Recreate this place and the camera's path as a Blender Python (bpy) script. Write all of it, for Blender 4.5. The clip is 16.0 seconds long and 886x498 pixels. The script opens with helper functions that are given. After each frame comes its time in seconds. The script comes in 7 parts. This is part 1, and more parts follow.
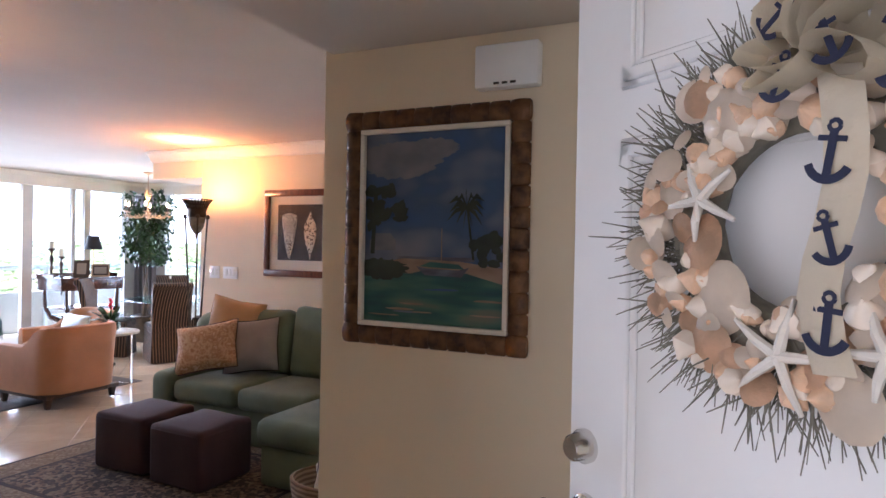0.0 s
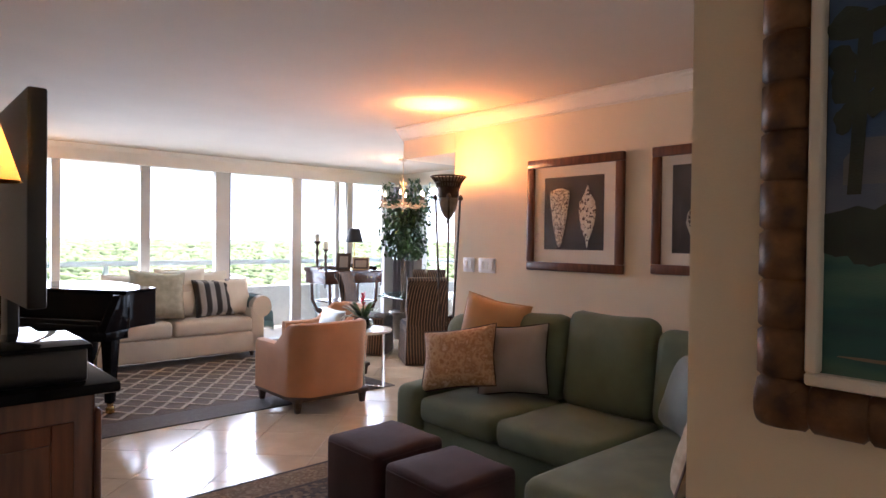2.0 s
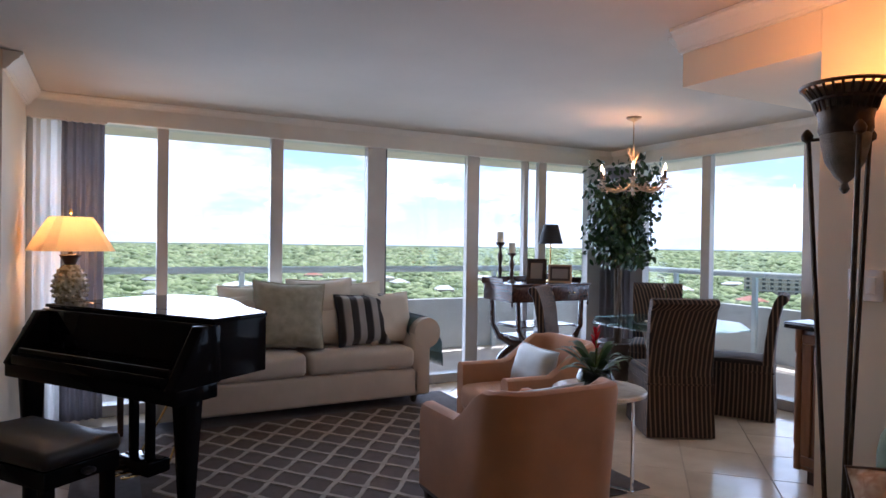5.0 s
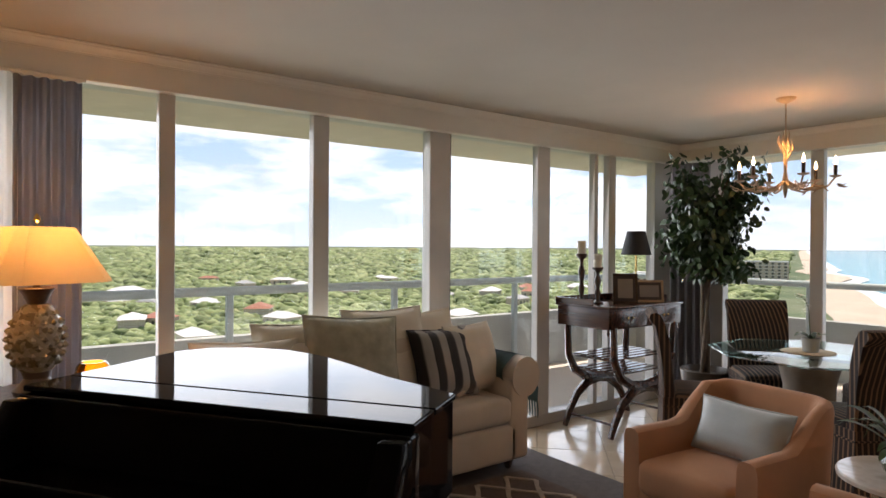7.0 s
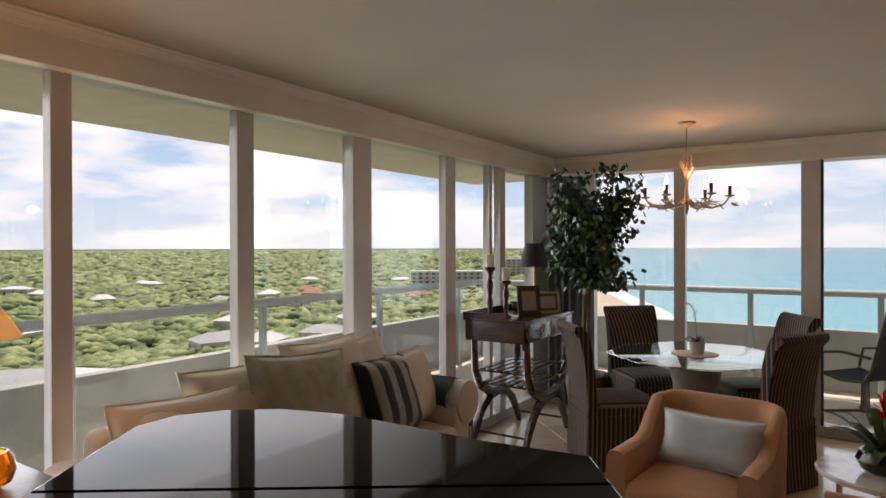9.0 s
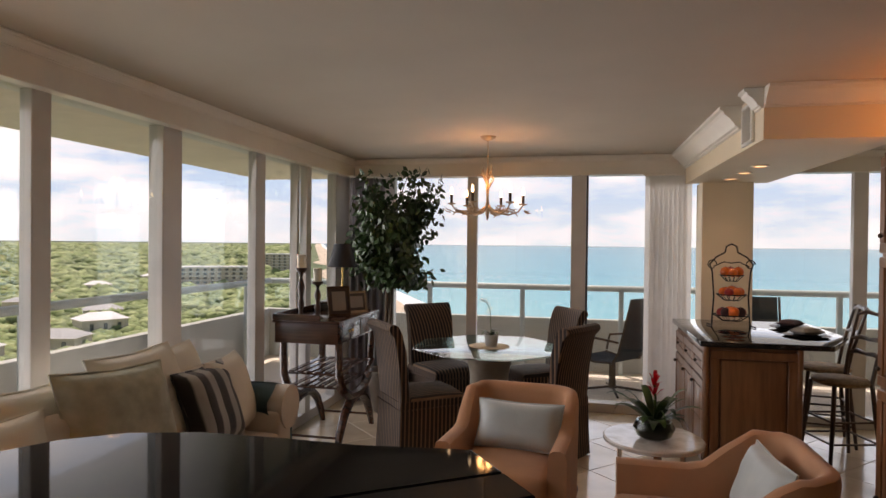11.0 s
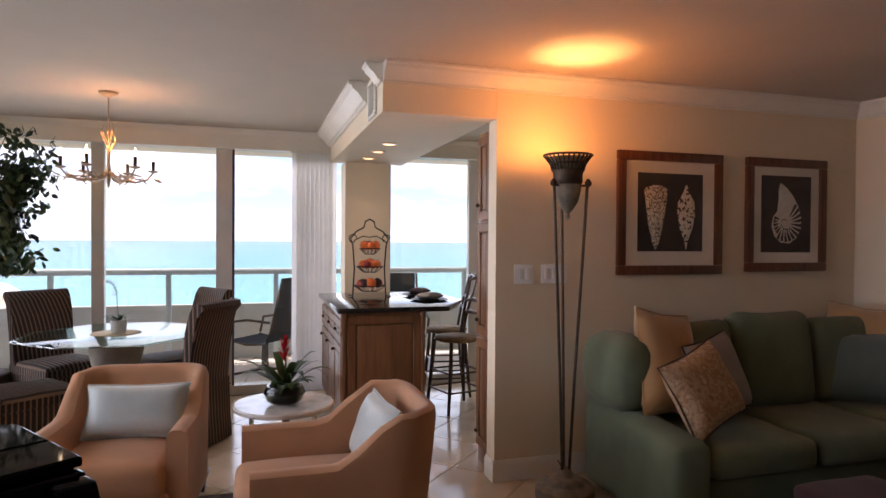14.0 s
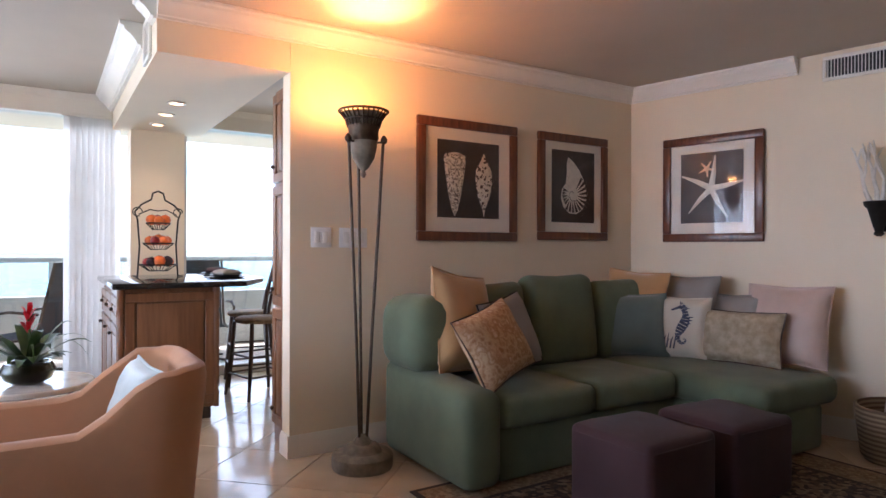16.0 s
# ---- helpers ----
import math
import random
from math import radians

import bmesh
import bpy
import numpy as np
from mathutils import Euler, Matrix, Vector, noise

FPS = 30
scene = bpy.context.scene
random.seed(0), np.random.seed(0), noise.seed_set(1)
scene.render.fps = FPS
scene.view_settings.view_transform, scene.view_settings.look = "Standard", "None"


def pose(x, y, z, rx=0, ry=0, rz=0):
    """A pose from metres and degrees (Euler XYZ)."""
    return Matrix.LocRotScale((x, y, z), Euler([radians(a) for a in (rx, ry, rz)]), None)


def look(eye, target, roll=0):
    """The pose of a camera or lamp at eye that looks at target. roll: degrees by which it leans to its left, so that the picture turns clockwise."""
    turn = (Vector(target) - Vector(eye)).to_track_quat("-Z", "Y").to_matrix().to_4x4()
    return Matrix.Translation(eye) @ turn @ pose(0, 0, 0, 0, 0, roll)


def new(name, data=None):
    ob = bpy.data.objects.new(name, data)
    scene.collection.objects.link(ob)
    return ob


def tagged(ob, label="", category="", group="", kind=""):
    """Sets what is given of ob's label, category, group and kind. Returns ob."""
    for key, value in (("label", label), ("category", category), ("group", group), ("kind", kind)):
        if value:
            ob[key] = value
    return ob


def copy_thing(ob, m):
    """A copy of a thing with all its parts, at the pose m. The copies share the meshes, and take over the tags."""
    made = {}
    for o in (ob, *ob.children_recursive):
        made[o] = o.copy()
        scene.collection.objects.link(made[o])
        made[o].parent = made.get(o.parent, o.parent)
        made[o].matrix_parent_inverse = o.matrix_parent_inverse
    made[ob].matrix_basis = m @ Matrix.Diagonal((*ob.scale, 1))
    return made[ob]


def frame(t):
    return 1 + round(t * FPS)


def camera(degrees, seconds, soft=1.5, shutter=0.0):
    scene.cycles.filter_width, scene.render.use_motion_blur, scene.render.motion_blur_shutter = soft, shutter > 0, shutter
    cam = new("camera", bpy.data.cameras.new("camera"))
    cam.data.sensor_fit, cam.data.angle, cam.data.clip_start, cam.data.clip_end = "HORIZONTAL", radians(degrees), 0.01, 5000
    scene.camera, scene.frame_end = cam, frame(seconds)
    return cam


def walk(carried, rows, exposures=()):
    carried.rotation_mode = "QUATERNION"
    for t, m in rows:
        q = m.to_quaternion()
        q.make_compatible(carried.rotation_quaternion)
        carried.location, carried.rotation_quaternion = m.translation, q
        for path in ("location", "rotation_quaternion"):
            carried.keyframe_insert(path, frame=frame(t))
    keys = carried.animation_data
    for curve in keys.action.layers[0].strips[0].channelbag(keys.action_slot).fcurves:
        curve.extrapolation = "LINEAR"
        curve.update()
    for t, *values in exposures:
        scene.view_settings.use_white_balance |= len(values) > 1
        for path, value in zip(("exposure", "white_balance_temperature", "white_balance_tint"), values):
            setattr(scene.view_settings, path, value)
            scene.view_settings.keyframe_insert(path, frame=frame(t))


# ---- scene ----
cam = camera(70.3, 16.0)
PATH = [
    (0, (1.564, 0.866, 1.582), (0.711, 2.675, 1.573), 1.1),
    (0.5, (1.377, 1.142, 1.545), (0.36, 2.864, 1.526), 0.9),
    (1, (1.175, 1.35, 1.551), (-0.069, 2.916, 1.521), 0.7),
    (1.5, (0.927, 1.659, 1.538), (-0.48, 3.08, 1.505), 0.5),
    (2, (0.563, 1.918, 1.478), (-0.923, 3.257, 1.451), 0.7),
    (2.5, (0.2, 2.153, 1.455), (-1.334, 3.436, 1.429), 0.7),
    (3, (-0.142, 2.414, 1.457), (-1.735, 3.624, 1.436), 0.7),
    (3.5, (-0.525, 2.621, 1.435), (-2.184, 3.739, 1.415), 0.8),
    (4, (-0.934, 2.814, 1.414), (-2.64, 3.857, 1.397), 0.9),
    (4.5, (-1.357, 2.921, 1.452), (-3.092, 3.915, 1.425), 0.8),
    (5, (-1.802, 3.013, 1.415), (-3.569, 3.948, 1.4), 0.8),
    (7.5, (-4.084, 2.393, 1.534), (-5.593, 3.705, 1.527), 0.1),
    (8, (-4.312, 2.295, 1.559), (-5.707, 3.728, 1.557), -0.2),
    (10.5, (-5.094, 1.894, 1.657), (-5.668, 3.81, 1.636), 0.6),
    (11, (-5.045, 1.891, 1.655), (-5.469, 3.846, 1.635), 0.6),
    (11.5, (-4.985, 1.833, 1.657), (-5.285, 3.81, 1.636), 0.5),
    (12, (-4.934, 1.828, 1.627), (-5.08, 3.823, 1.606), 0.5),
    (12.5, (-4.924, 1.856, 1.605), (-4.891, 3.856, 1.576), 0.5),
    (13, (-4.869, 1.885, 1.565), (-4.664, 3.874, 1.536), 0.4),
    (13.5, (-4.833, 1.93, 1.518), (-4.441, 3.891, 1.496), 0.4),
    (14, (-4.801, 1.987, 1.485), (-4.221, 3.901, 1.458), 0.4),
    (14.5, (-4.775, 2.022, 1.386), (-4.037, 3.88, 1.377), 0.3),
    (15, (-4.695, 2.039, 1.34), (-3.845, 3.849, 1.331), 0.2),
    (15.5, (-4.62, 2.047, 1.277), (-3.647, 3.794, 1.271), 0.2),
    (16, (-4.562, 2.043, 1.217), (-3.495, 3.734, 1.215), 0.2),
]
EXPOSURES = [(0, 2.05, 5350, 22), (0.5, 2.15, 5450, 19), (1.0, 1.95, 5800, 21), (1.5, 1.78, 5850, 22), (2.0, 1.68, 5800, 22), (2.5, 1.43, 5650, 22), (3.5, 1.02, 5150, 20), (4.5, 0.58, 4950, 20), (5, 0.4, 5300, 21), (7.5, -0.06, 6900, 19), (8, -0.18, 6950, 21), (10.5, -0.28, 7250, 23), (12.0, 0.0, 7350, 29), (13.0, 0.17, 7200, 31), (14, 0.36, 6350, 26), (15, 0.66, 5950, 23), (16, 1.25, 5500, 20)]
walk(cam, [(t, look(eye, target, roll)) for t, eye, target, roll in PATH], EXPOSURES)
WEST_W, NORTH_W, SKY_GLOW = 76.0, 31.0, 1.5

# ---- world, sun, large lights ----
world = bpy.data.worlds.new("sky")
scene.world = world
world.use_nodes = True
wn = world.node_tree
sky = wn.nodes.new("ShaderNodeTexSky")
sky.sky_type, sky.sun_disc = "NISHITA", False
sky.sun_elevation, sky.sun_rotation = radians(71.6), radians(-37)
wn.nodes["Background"].inputs["Strength"].default_value = 0.15
wn.links.new(sky.outputs["Color"], wn.nodes["Background"].inputs["Color"])


def lamp(name, kind, at, watts, colour, size=0.05, aim=None, **more):
    data = bpy.data.lights.new(name, kind)
    data.energy, data.color = watts, colour
    if kind == "AREA":
        data.shape, data.size, data.size_y = "RECTANGLE", more["w"], more["h"]
        data.spread = radians(more.get("spread", 180))
    elif kind == "SUN":
        data.angle = radians(0.6)
    else:
        data.shadow_soft_size = size
    if kind == "SPOT":
        data.spot_size, data.spot_blend = radians(more["cone"]), 1.0
    ob = new(name, data)
    ob.matrix_world = look(at, aim) if aim else pose(*at)
    return ob


WARM = (1.0, 0.50, 0.17)
lamp("sun", "SUN", (0, 0, 60), 4.8, (1.0, 0.95, 0.87), aim=(12, -16, 0))
# daylight that comes in at the two glass walls
lamp("daylight_west", "AREA", (-7.62, 5.4, 1.2), WEST_W, (0.86, 0.93, 1.0), aim=(0, 5.1, 0.5), w=5.6, h=2.1, spread=115)
lamp("daylight_north", "AREA", (-4.4, 8.42, 1.2), NORTH_W, (0.86, 0.94, 1.0), aim=(-4.4, 0, -0.6), w=5.6, h=2.1, spread=140)
lamp("torchiere_bulb", "SPOT", (-3.07, 5.24, 1.935), 44, (1.0, 0.46, 0.13), 0.03, aim=(-3.07, 4.98, 3.0), cone=62)
lamp("torchiere_glow", "POINT", (-3.07, 5.24, 1.995), 11.0, (1.0, 0.36, 0.075), 0.05)
lamp("chandelier_glow", "POINT", (-5.775, 6.93, 2.16), 8, WARM, 0.06)
# added fill with no seen source, lights the open door and hall wall
lamp("entrance_fill", "AREA", (1.45, 0.60, 1.1), 1.0, (1.0, 0.93, 0.84), aim=(1.85, 1.7, 1.25), w=0.95, h=2.0, spread=80)
lamp("daylight_bedroom", "AREA", (1.6, 7.04, 1.6), 14, (0.86, 0.93, 1.0), aim=(1.5, 0, 1.0), w=2.6, h=1.3)
lamp("table_lamp_bulb", "POINT", (-7.10, 2.76, 1.46), 6, WARM, 0.05)
lamp("console_lamp_bulb", "POINT", (-1.75, 2.12, 1.74), 9, WARM, 0.05)
for yy in (6.78, 7.22, 7.68):
    lamp("downlight_bulb", "SPOT", (-3.79, yy, 2.21), 5, (1.0, 0.72, 0.42), 0.04, aim=(-3.79, yy, 0), cone=110)

# ---- materials ----


def material(name, col, rough=0.5, metal=0.0, var=0.12, scale=6.0, bump=0.0, fine=150.0, coat=0.0, sheen=0.0, col2=None, glow=None):
    m = bpy.data.materials.new(name)
    m.use_nodes = True
    nt = m.node_tree
    p = nt.nodes["Principled BSDF"]
    tc = nt.nodes.new("ShaderNodeTexCoord")
    nz = nt.nodes.new("ShaderNodeTexNoise")
    nz.inputs["Scale"].default_value, nz.inputs["Detail"].default_value = scale, 5
    nt.links.new(tc.outputs["Object"], nz.inputs["Vector"])
    rp = nt.nodes.new("ShaderNodeValToRGB")
    a = [max(0, c * (1 - var)) for c in col]
    b = list(col2) if col2 else [min(1, c * (1 + var)) for c in col]
    rp.color_ramp.elements[0].position, rp.color_ramp.elements[0].color = 0.32, (*a, 1)
    rp.color_ramp.elements[1].position, rp.color_ramp.elements[1].color = 0.68, (*b, 1)
    nt.links.new(nz.outputs["Fac"], rp.inputs["Fac"])
    nt.links.new(rp.outputs["Color"], p.inputs["Base Color"])
    p.inputs["Metallic"].default_value = metal
    p.inputs["Coat Weight"].default_value = coat
    p.inputs["Coat Roughness"].default_value = 0.08
    p.inputs["Sheen Weight"].default_value = sheen
    n2 = nt.nodes.new("ShaderNodeTexNoise")
    n2.inputs["Scale"].default_value, n2.inputs["Detail"].default_value = fine, 3
    nt.links.new(tc.outputs["Object"], n2.inputs["Vector"])
    mr = nt.nodes.new("ShaderNodeMapRange")
    mr.inputs["To Min"].default_value, mr.inputs["To Max"].default_value = max(0.02, rough * 0.85), min(1, rough * 1.15)
    nt.links.new(n2.outputs["Fac"], mr.inputs["Value"])
    nt.links.new(mr.outputs["Result"], p.inputs["Roughness"])
    if bump:
        bp = nt.nodes.new("ShaderNodeBump")
        bp.inputs["Strength"].default_value, bp.inputs["Distance"].default_value = bump, 0.004
        nt.links.new(n2.outputs["Fac"], bp.inputs["Height"])
        nt.links.new(bp.outputs["Normal"], p.inputs["Normal"])
    if glow:
        p.inputs["Emission Color"].default_value = (*glow[0], 1)
        p.inputs["Emission Strength"].default_value = glow[1]
    return m


def grained(name, dark, light, rough=0.35, axis=2, stretch=12.0, coat=0.15):
    """Wood: noise drawn out along one axis."""
    m = material(name, dark, rough, col2=light, scale=3.0, coat=coat, bump=0.08, fine=90)
    nt = m.node_tree
    tc = [n for n in nt.nodes if n.type == "TEX_COORD"][0]
    mp = nt.nodes.new("ShaderNodeMapping")
    s = [stretch] * 3
    s[axis] = 1.0
    mp.inputs["Scale"].default_value = s
    nt.links.new(tc.outputs["Object"], mp.inputs["Vector"])
    for n in nt.nodes:
        if n.type == "TEX_NOISE":
            nt.links.new(mp.outputs["Vector"], n.inputs["Vector"])
    return m


def striped(name, a, b, width, mix=(1, 1, 0), rough=0.8, duty=0.5, wob=0.0, sheen=0.3):
    """Woven stripes across the direction mix, in object space."""
    m = material(name, a, rough, bump=0.3, fine=400, sheen=sheen)
    nt = m.node_tree
    p = nt.nodes["Principled BSDF"]
    tc = [n for n in nt.nodes if n.type == "TEX_COORD"][0]
    dt = nt.nodes.new("ShaderNodeVectorMath")
    dt.operation = "DOT_PRODUCT"
    dt.inputs[1].default_value = mix
    nt.links.new(tc.outputs["Object"], dt.inputs[0])
    dv = nt.nodes.new("ShaderNodeMath")
    dv.operation = "DIVIDE"
    dv.inputs[1].default_value = width
    nt.links.new(dt.outputs["Value"], dv.inputs[0])
    fr = nt.nodes.new("ShaderNodeMath")
    fr.operation = "FRACT"
    nt.links.new(dv.outputs["Value"], fr.inputs[0])
    rp = nt.nodes.new("ShaderNodeValToRGB")
    e = rp.color_ramp.elements
    e[0].position, e[0].color = duty - 0.06, (*a, 1)
    e[1].position, e[1].color = duty + 0.06, (*b, 1)
    nt.links.new(fr.outputs["Value"], rp.inputs["Fac"])
    mx = nt.nodes.new("ShaderNodeMix")
    mx.data_type, mx.blend_type = "RGBA", "MULTIPLY"
    mx.inputs["Factor"].default_value = 0.5
    nz = [n for n in nt.nodes if n.type == "TEX_NOISE"][0]
    nt.links.new(rp.outputs["Color"], mx.inputs["A"])
    nt.links.new(nz.outputs["Fac"], mx.inputs["B"])
    nt.links.new(mx.outputs["Result"], p.inputs["Base Color"])
    return m


def patchy(name, cols, scale=30.0, rough=0.9, bump=0.4, voronoi=True):
    """Carpet or print: cells of several colours."""
    m = material(name, cols[0], rough, bump=bump, fine=300)
    nt = m.node_tree
    p = nt.nodes["Principled BSDF"]
    tc = [n for n in nt.nodes if n.type == "TEX_COORD"][0]
    vo = nt.nodes.new("ShaderNodeTexVoronoi" if voronoi else "ShaderNodeTexNoise")
    vo.inputs["Scale"].default_value = scale
    nt.links.new(tc.outputs["Object"], vo.inputs["Vector"])
    rp = nt.nodes.new("ShaderNodeValToRGB")
    rp.color_ramp.interpolation = "CONSTANT" if voronoi else "LINEAR"
    e = rp.color_ramp.elements
    while len(e) < len(cols):
        e.new(0.5)
    for i, c in enumerate(cols):
        e[i].position = (i / len(cols)) if voronoi else 0.3 + 0.4 * i / max(1, len(cols) - 1)
        e[i].color = (*c, 1)
    if voronoi:
        sp = nt.nodes.new("ShaderNodeSeparateColor")
        nt.links.new(vo.outputs["Color"], sp.inputs["Color"])
        nt.links.new(sp.outputs[0], rp.inputs["Fac"])
    else:
        nt.links.new(vo.outputs["Fac"], rp.inputs["Fac"])
    nt.links.new(rp.outputs["Color"], p.inputs["Base Color"])
    return m


def glassy(name, tint=(1, 1, 1), rough=0.0, ior=1.45, thin=True):
    m = bpy.data.materials.new(name)
    m.use_nodes = True
    nt = m.node_tree
    p = nt.nodes["Principled BSDF"]
    if thin:
        tr = nt.nodes.new("ShaderNodeBsdfTransparent")
        tr.inputs["Color"].default_value = (*tint, 1)
        gl = nt.nodes.new("ShaderNodeBsdfGlossy")
        gl.inputs["Roughness"].default_value = rough
        fr = nt.nodes.new("ShaderNodeValue")
        fr.outputs[0].default_value = 0.06 if rough == 0 else 0.38
        mx = nt.nodes.new("ShaderNodeMixShader")
        nt.links.new(fr.outputs[0], mx.inputs["Fac"])
        nt.links.new(tr.outputs["BSDF"], mx.inputs[1])
        nt.links.new(gl.outputs["BSDF"], mx.inputs[2])
        nt.links.new(mx.outputs["Shader"], nt.nodes["Material Output"].inputs["Surface"])
    else:
        p.inputs["Base Color"].default_value = (*tint, 1)
        p.inputs["Transmission Weight"].default_value = 1
        p.inputs["Roughness"].default_value, p.inputs["IOR"].default_value = rough, ior
    return m


def glowing(name, col, strength):
    m = bpy.data.materials.new(name)
    m.use_nodes = True
    p = m.node_tree.nodes["Principled BSDF"]
    p.inputs["Base Color"].default_value = (*col, 1)
    p.inputs["Emission Color"].default_value, p.inputs["Emission Strength"].default_value = (*col, 1), strength
    return m


def shade_cloth(name, col, through_=0.5):
    m = material(name, col, 0.9, bump=0.2, fine=500)
    nt = m.node_tree
    tl = nt.nodes.new("ShaderNodeBsdfTranslucent")
    tl.inputs["Color"].default_value = (*col, 1)
    mx = nt.nodes.new("ShaderNodeMixShader")
    mx.inputs["Fac"].default_value = through_
    nt.links.new(nt.nodes["Principled BSDF"].outputs["BSDF"], mx.inputs[1])
    nt.links.new(tl.outputs["BSDF"], mx.inputs[2])
    nt.links.new(mx.outputs["Shader"], nt.nodes["Material Output"].inputs["Surface"])
    return m


CREAM = material("cream_wall_paint", (0.82, 0.70, 0.52), 0.75, var=0.03, scale=2, bump=0.12, fine=220)
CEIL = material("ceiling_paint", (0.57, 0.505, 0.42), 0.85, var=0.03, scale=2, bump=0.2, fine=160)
TRIM = material("white_trim_paint", (0.82, 0.78, 0.70), 0.4, var=0.03, scale=4, bump=0.04)
SATIN = material("white_door_paint", (0.84, 0.83, 0.80), 0.35, var=0.03, scale=4, bump=0.05)
FRAMEW = material("window_frame_aluminium", (0.60, 0.575, 0.54), 0.4, var=0.05, scale=5)
DARKSEAL = material("dark_window_seal", (0.05, 0.05, 0.05), 0.5)
GLASS = glassy("window_glass", (0.97, 0.985, 0.98))
TILE = material("beige_floor_tile", (0.62, 0.50, 0.36), 0.16, var=0.10, scale=3.5, bump=0.05, fine=40, coat=0.3)
GROUT = material("tile_grout", (0.36, 0.29, 0.21), 0.9, bump=0.3)
GREEN = material("green_chenille", (0.125, 0.158, 0.092), 0.9, var=0.18, scale=5, bump=0.5, fine=350, sheen=0.15)
PLUM = material("plum_suede", (0.050, 0.020, 0.023), 0.9, var=0.2, scale=4, bump=0.4, fine=350, sheen=0.08)
PEACH = material("peach_suede", (0.50, 0.25, 0.125), 0.85, var=0.10, scale=4, bump=0.3, fine=350, sheen=0.15)
LINEN = material("cream_upholstery", (0.60, 0.52, 0.42), 0.9, var=0.06, scale=5, bump=0.4, fine=400, sheen=0.2)
IVORY = material("ivory_cotton", (0.70, 0.64, 0.53), 0.9, var=0.06, scale=5, bump=0.4, fine=400)
SATINBLUE = material("silver_blue_satin", (0.46, 0.50, 0.48), 0.42, var=0.10, scale=5, bump=0.15, fine=60, sheen=0.3)
OCHRE = material("ochre_velvet", (0.46, 0.27, 0.11), 0.8, var=0.12, scale=4, bump=0.3, sheen=0.5)
GREYP = material("grey_taupe_cloth", (0.30, 0.27, 0.24), 0.85, var=0.10, scale=5, bump=0.3)
SAGE = material("sage_satin", (0.13, 0.17, 0.15), 0.55, var=0.12, scale=5, bump=0.2, sheen=0.3)
PINKP = material("blush_satin", (0.58, 0.42, 0.34), 0.5, var=0.10, scale=5, bump=0.2, sheen=0.3)
LEOPARD = patchy("animal_print", [(0.34, 0.18, 0.085), (0.56, 0.39, 0.23), (0.38, 0.21, 0.10), (0.64, 0.49, 0.33)], 19, 0.85, 0.3, False)
WEAVE = patchy("woven_sand_cloth", [(0.52, 0.43, 0.30), (0.34, 0.27, 0.17)], 22, 0.9, 0.4, False)
PICGLASS = glassy("picture_glass")
[n for n in PICGLASS.node_tree.nodes if n.type == "VALUE"][0].outputs[0].default_value = 0.014
PIANO = material("black_piano_lacquer", (0.006, 0.006, 0.007), 0.05, var=0.1)
PIANO.node_tree.nodes["Principled BSDF"].inputs["Specular IOR Level"].default_value = 0.06
BLACK = material("black_plastic", (0.012, 0.012, 0.013), 0.35, var=0.1)
IVORYKEY = material("piano_key_ivory", (0.78, 0.75, 0.68), 0.3, var=0.03)
BRASS = material("brass", (0.70, 0.48, 0.18), 0.25, 1.0, var=0.1)
CHROME = material("brushed_chrome", (0.72, 0.70, 0.67), 0.18, 1.0, var=0.05)
BRONZE = material("aged_bronze", (0.075, 0.050, 0.032), 0.5, 0.7, var=0.35, scale=20, bump=0.3)
VERDI = material("weathered_stone_resin", (0.22, 0.18, 0.13), 0.7, var=0.3, scale=18, bump=0.5)
IRON = material("wrought_iron", (0.02, 0.017, 0.014), 0.5, 0.6, var=0.3, scale=20)
CHERRY = grained("cherry_frame_wood", (0.085, 0.024, 0.010), (0.17, 0.055, 0.022), 0.3)
MAHOG = grained("dark_mahogany", (0.040, 0.014, 0.008), (0.095, 0.035, 0.018), 0.25, axis=0, coat=0.4)
WALNUT = grained("stained_walnut", (0.035, 0.018, 0.011), (0.085, 0.042, 0.024), 0.35)
MAPLE = grained("honey_maple_cabinet", (0.19, 0.080, 0.033), (0.25, 0.112, 0.048), 0.32)
GLAZE = grained("brown_glazed_groove", (0.10, 0.045, 0.02), (0.16, 0.075, 0.035), 0.5)
GRANITE = patchy("black_granite", [(0.006, 0.006, 0.007), (0.012, 0.011, 0.010), (0.03, 0.027, 0.024)], 260, 0.06, 0.0)
GILT = material("carved_gilt_bamboo", (0.085, 0.036, 0.014), 0.42, 0.3, var=0.5, scale=22, bump=0.5, fine=60, col2=(0.20, 0.095, 0.035))
MATB = material("cream_mat_board", (0.78, 0.72, 0.62), 0.9, var=0.03)
PRINT = material("dark_sepia_print", (0.045, 0.030, 0.026), 0.5, var=0.3, scale=7)
SHELLW = patchy("spotted_shell_print", [(0.70, 0.62, 0.50), (0.10, 0.06, 0.045), (0.66, 0.57, 0.45), (0.75, 0.68, 0.56)], 75, 0.7, 0.0)
SHELLD = patchy("dotted_cone_print", [(0.75, 0.68, 0.56), (0.10, 0.06, 0.045), (0.72, 0.64, 0.52)], 150, 0.7, 0.0)
SHELLB = striped("banded_shell_print", (0.16, 0.09, 0.06), (0.72, 0.63, 0.50), 0.028, (0.3, 0, 1), 0.7, 0.35, sheen=0)
BONE = material("bone_white", (0.74, 0.69, 0.60), 0.6, var=0.10, scale=25, bump=0.3)
PLASTIC = material("white_plastic", (0.90, 0.90, 0.90), 0.4, var=0.03)
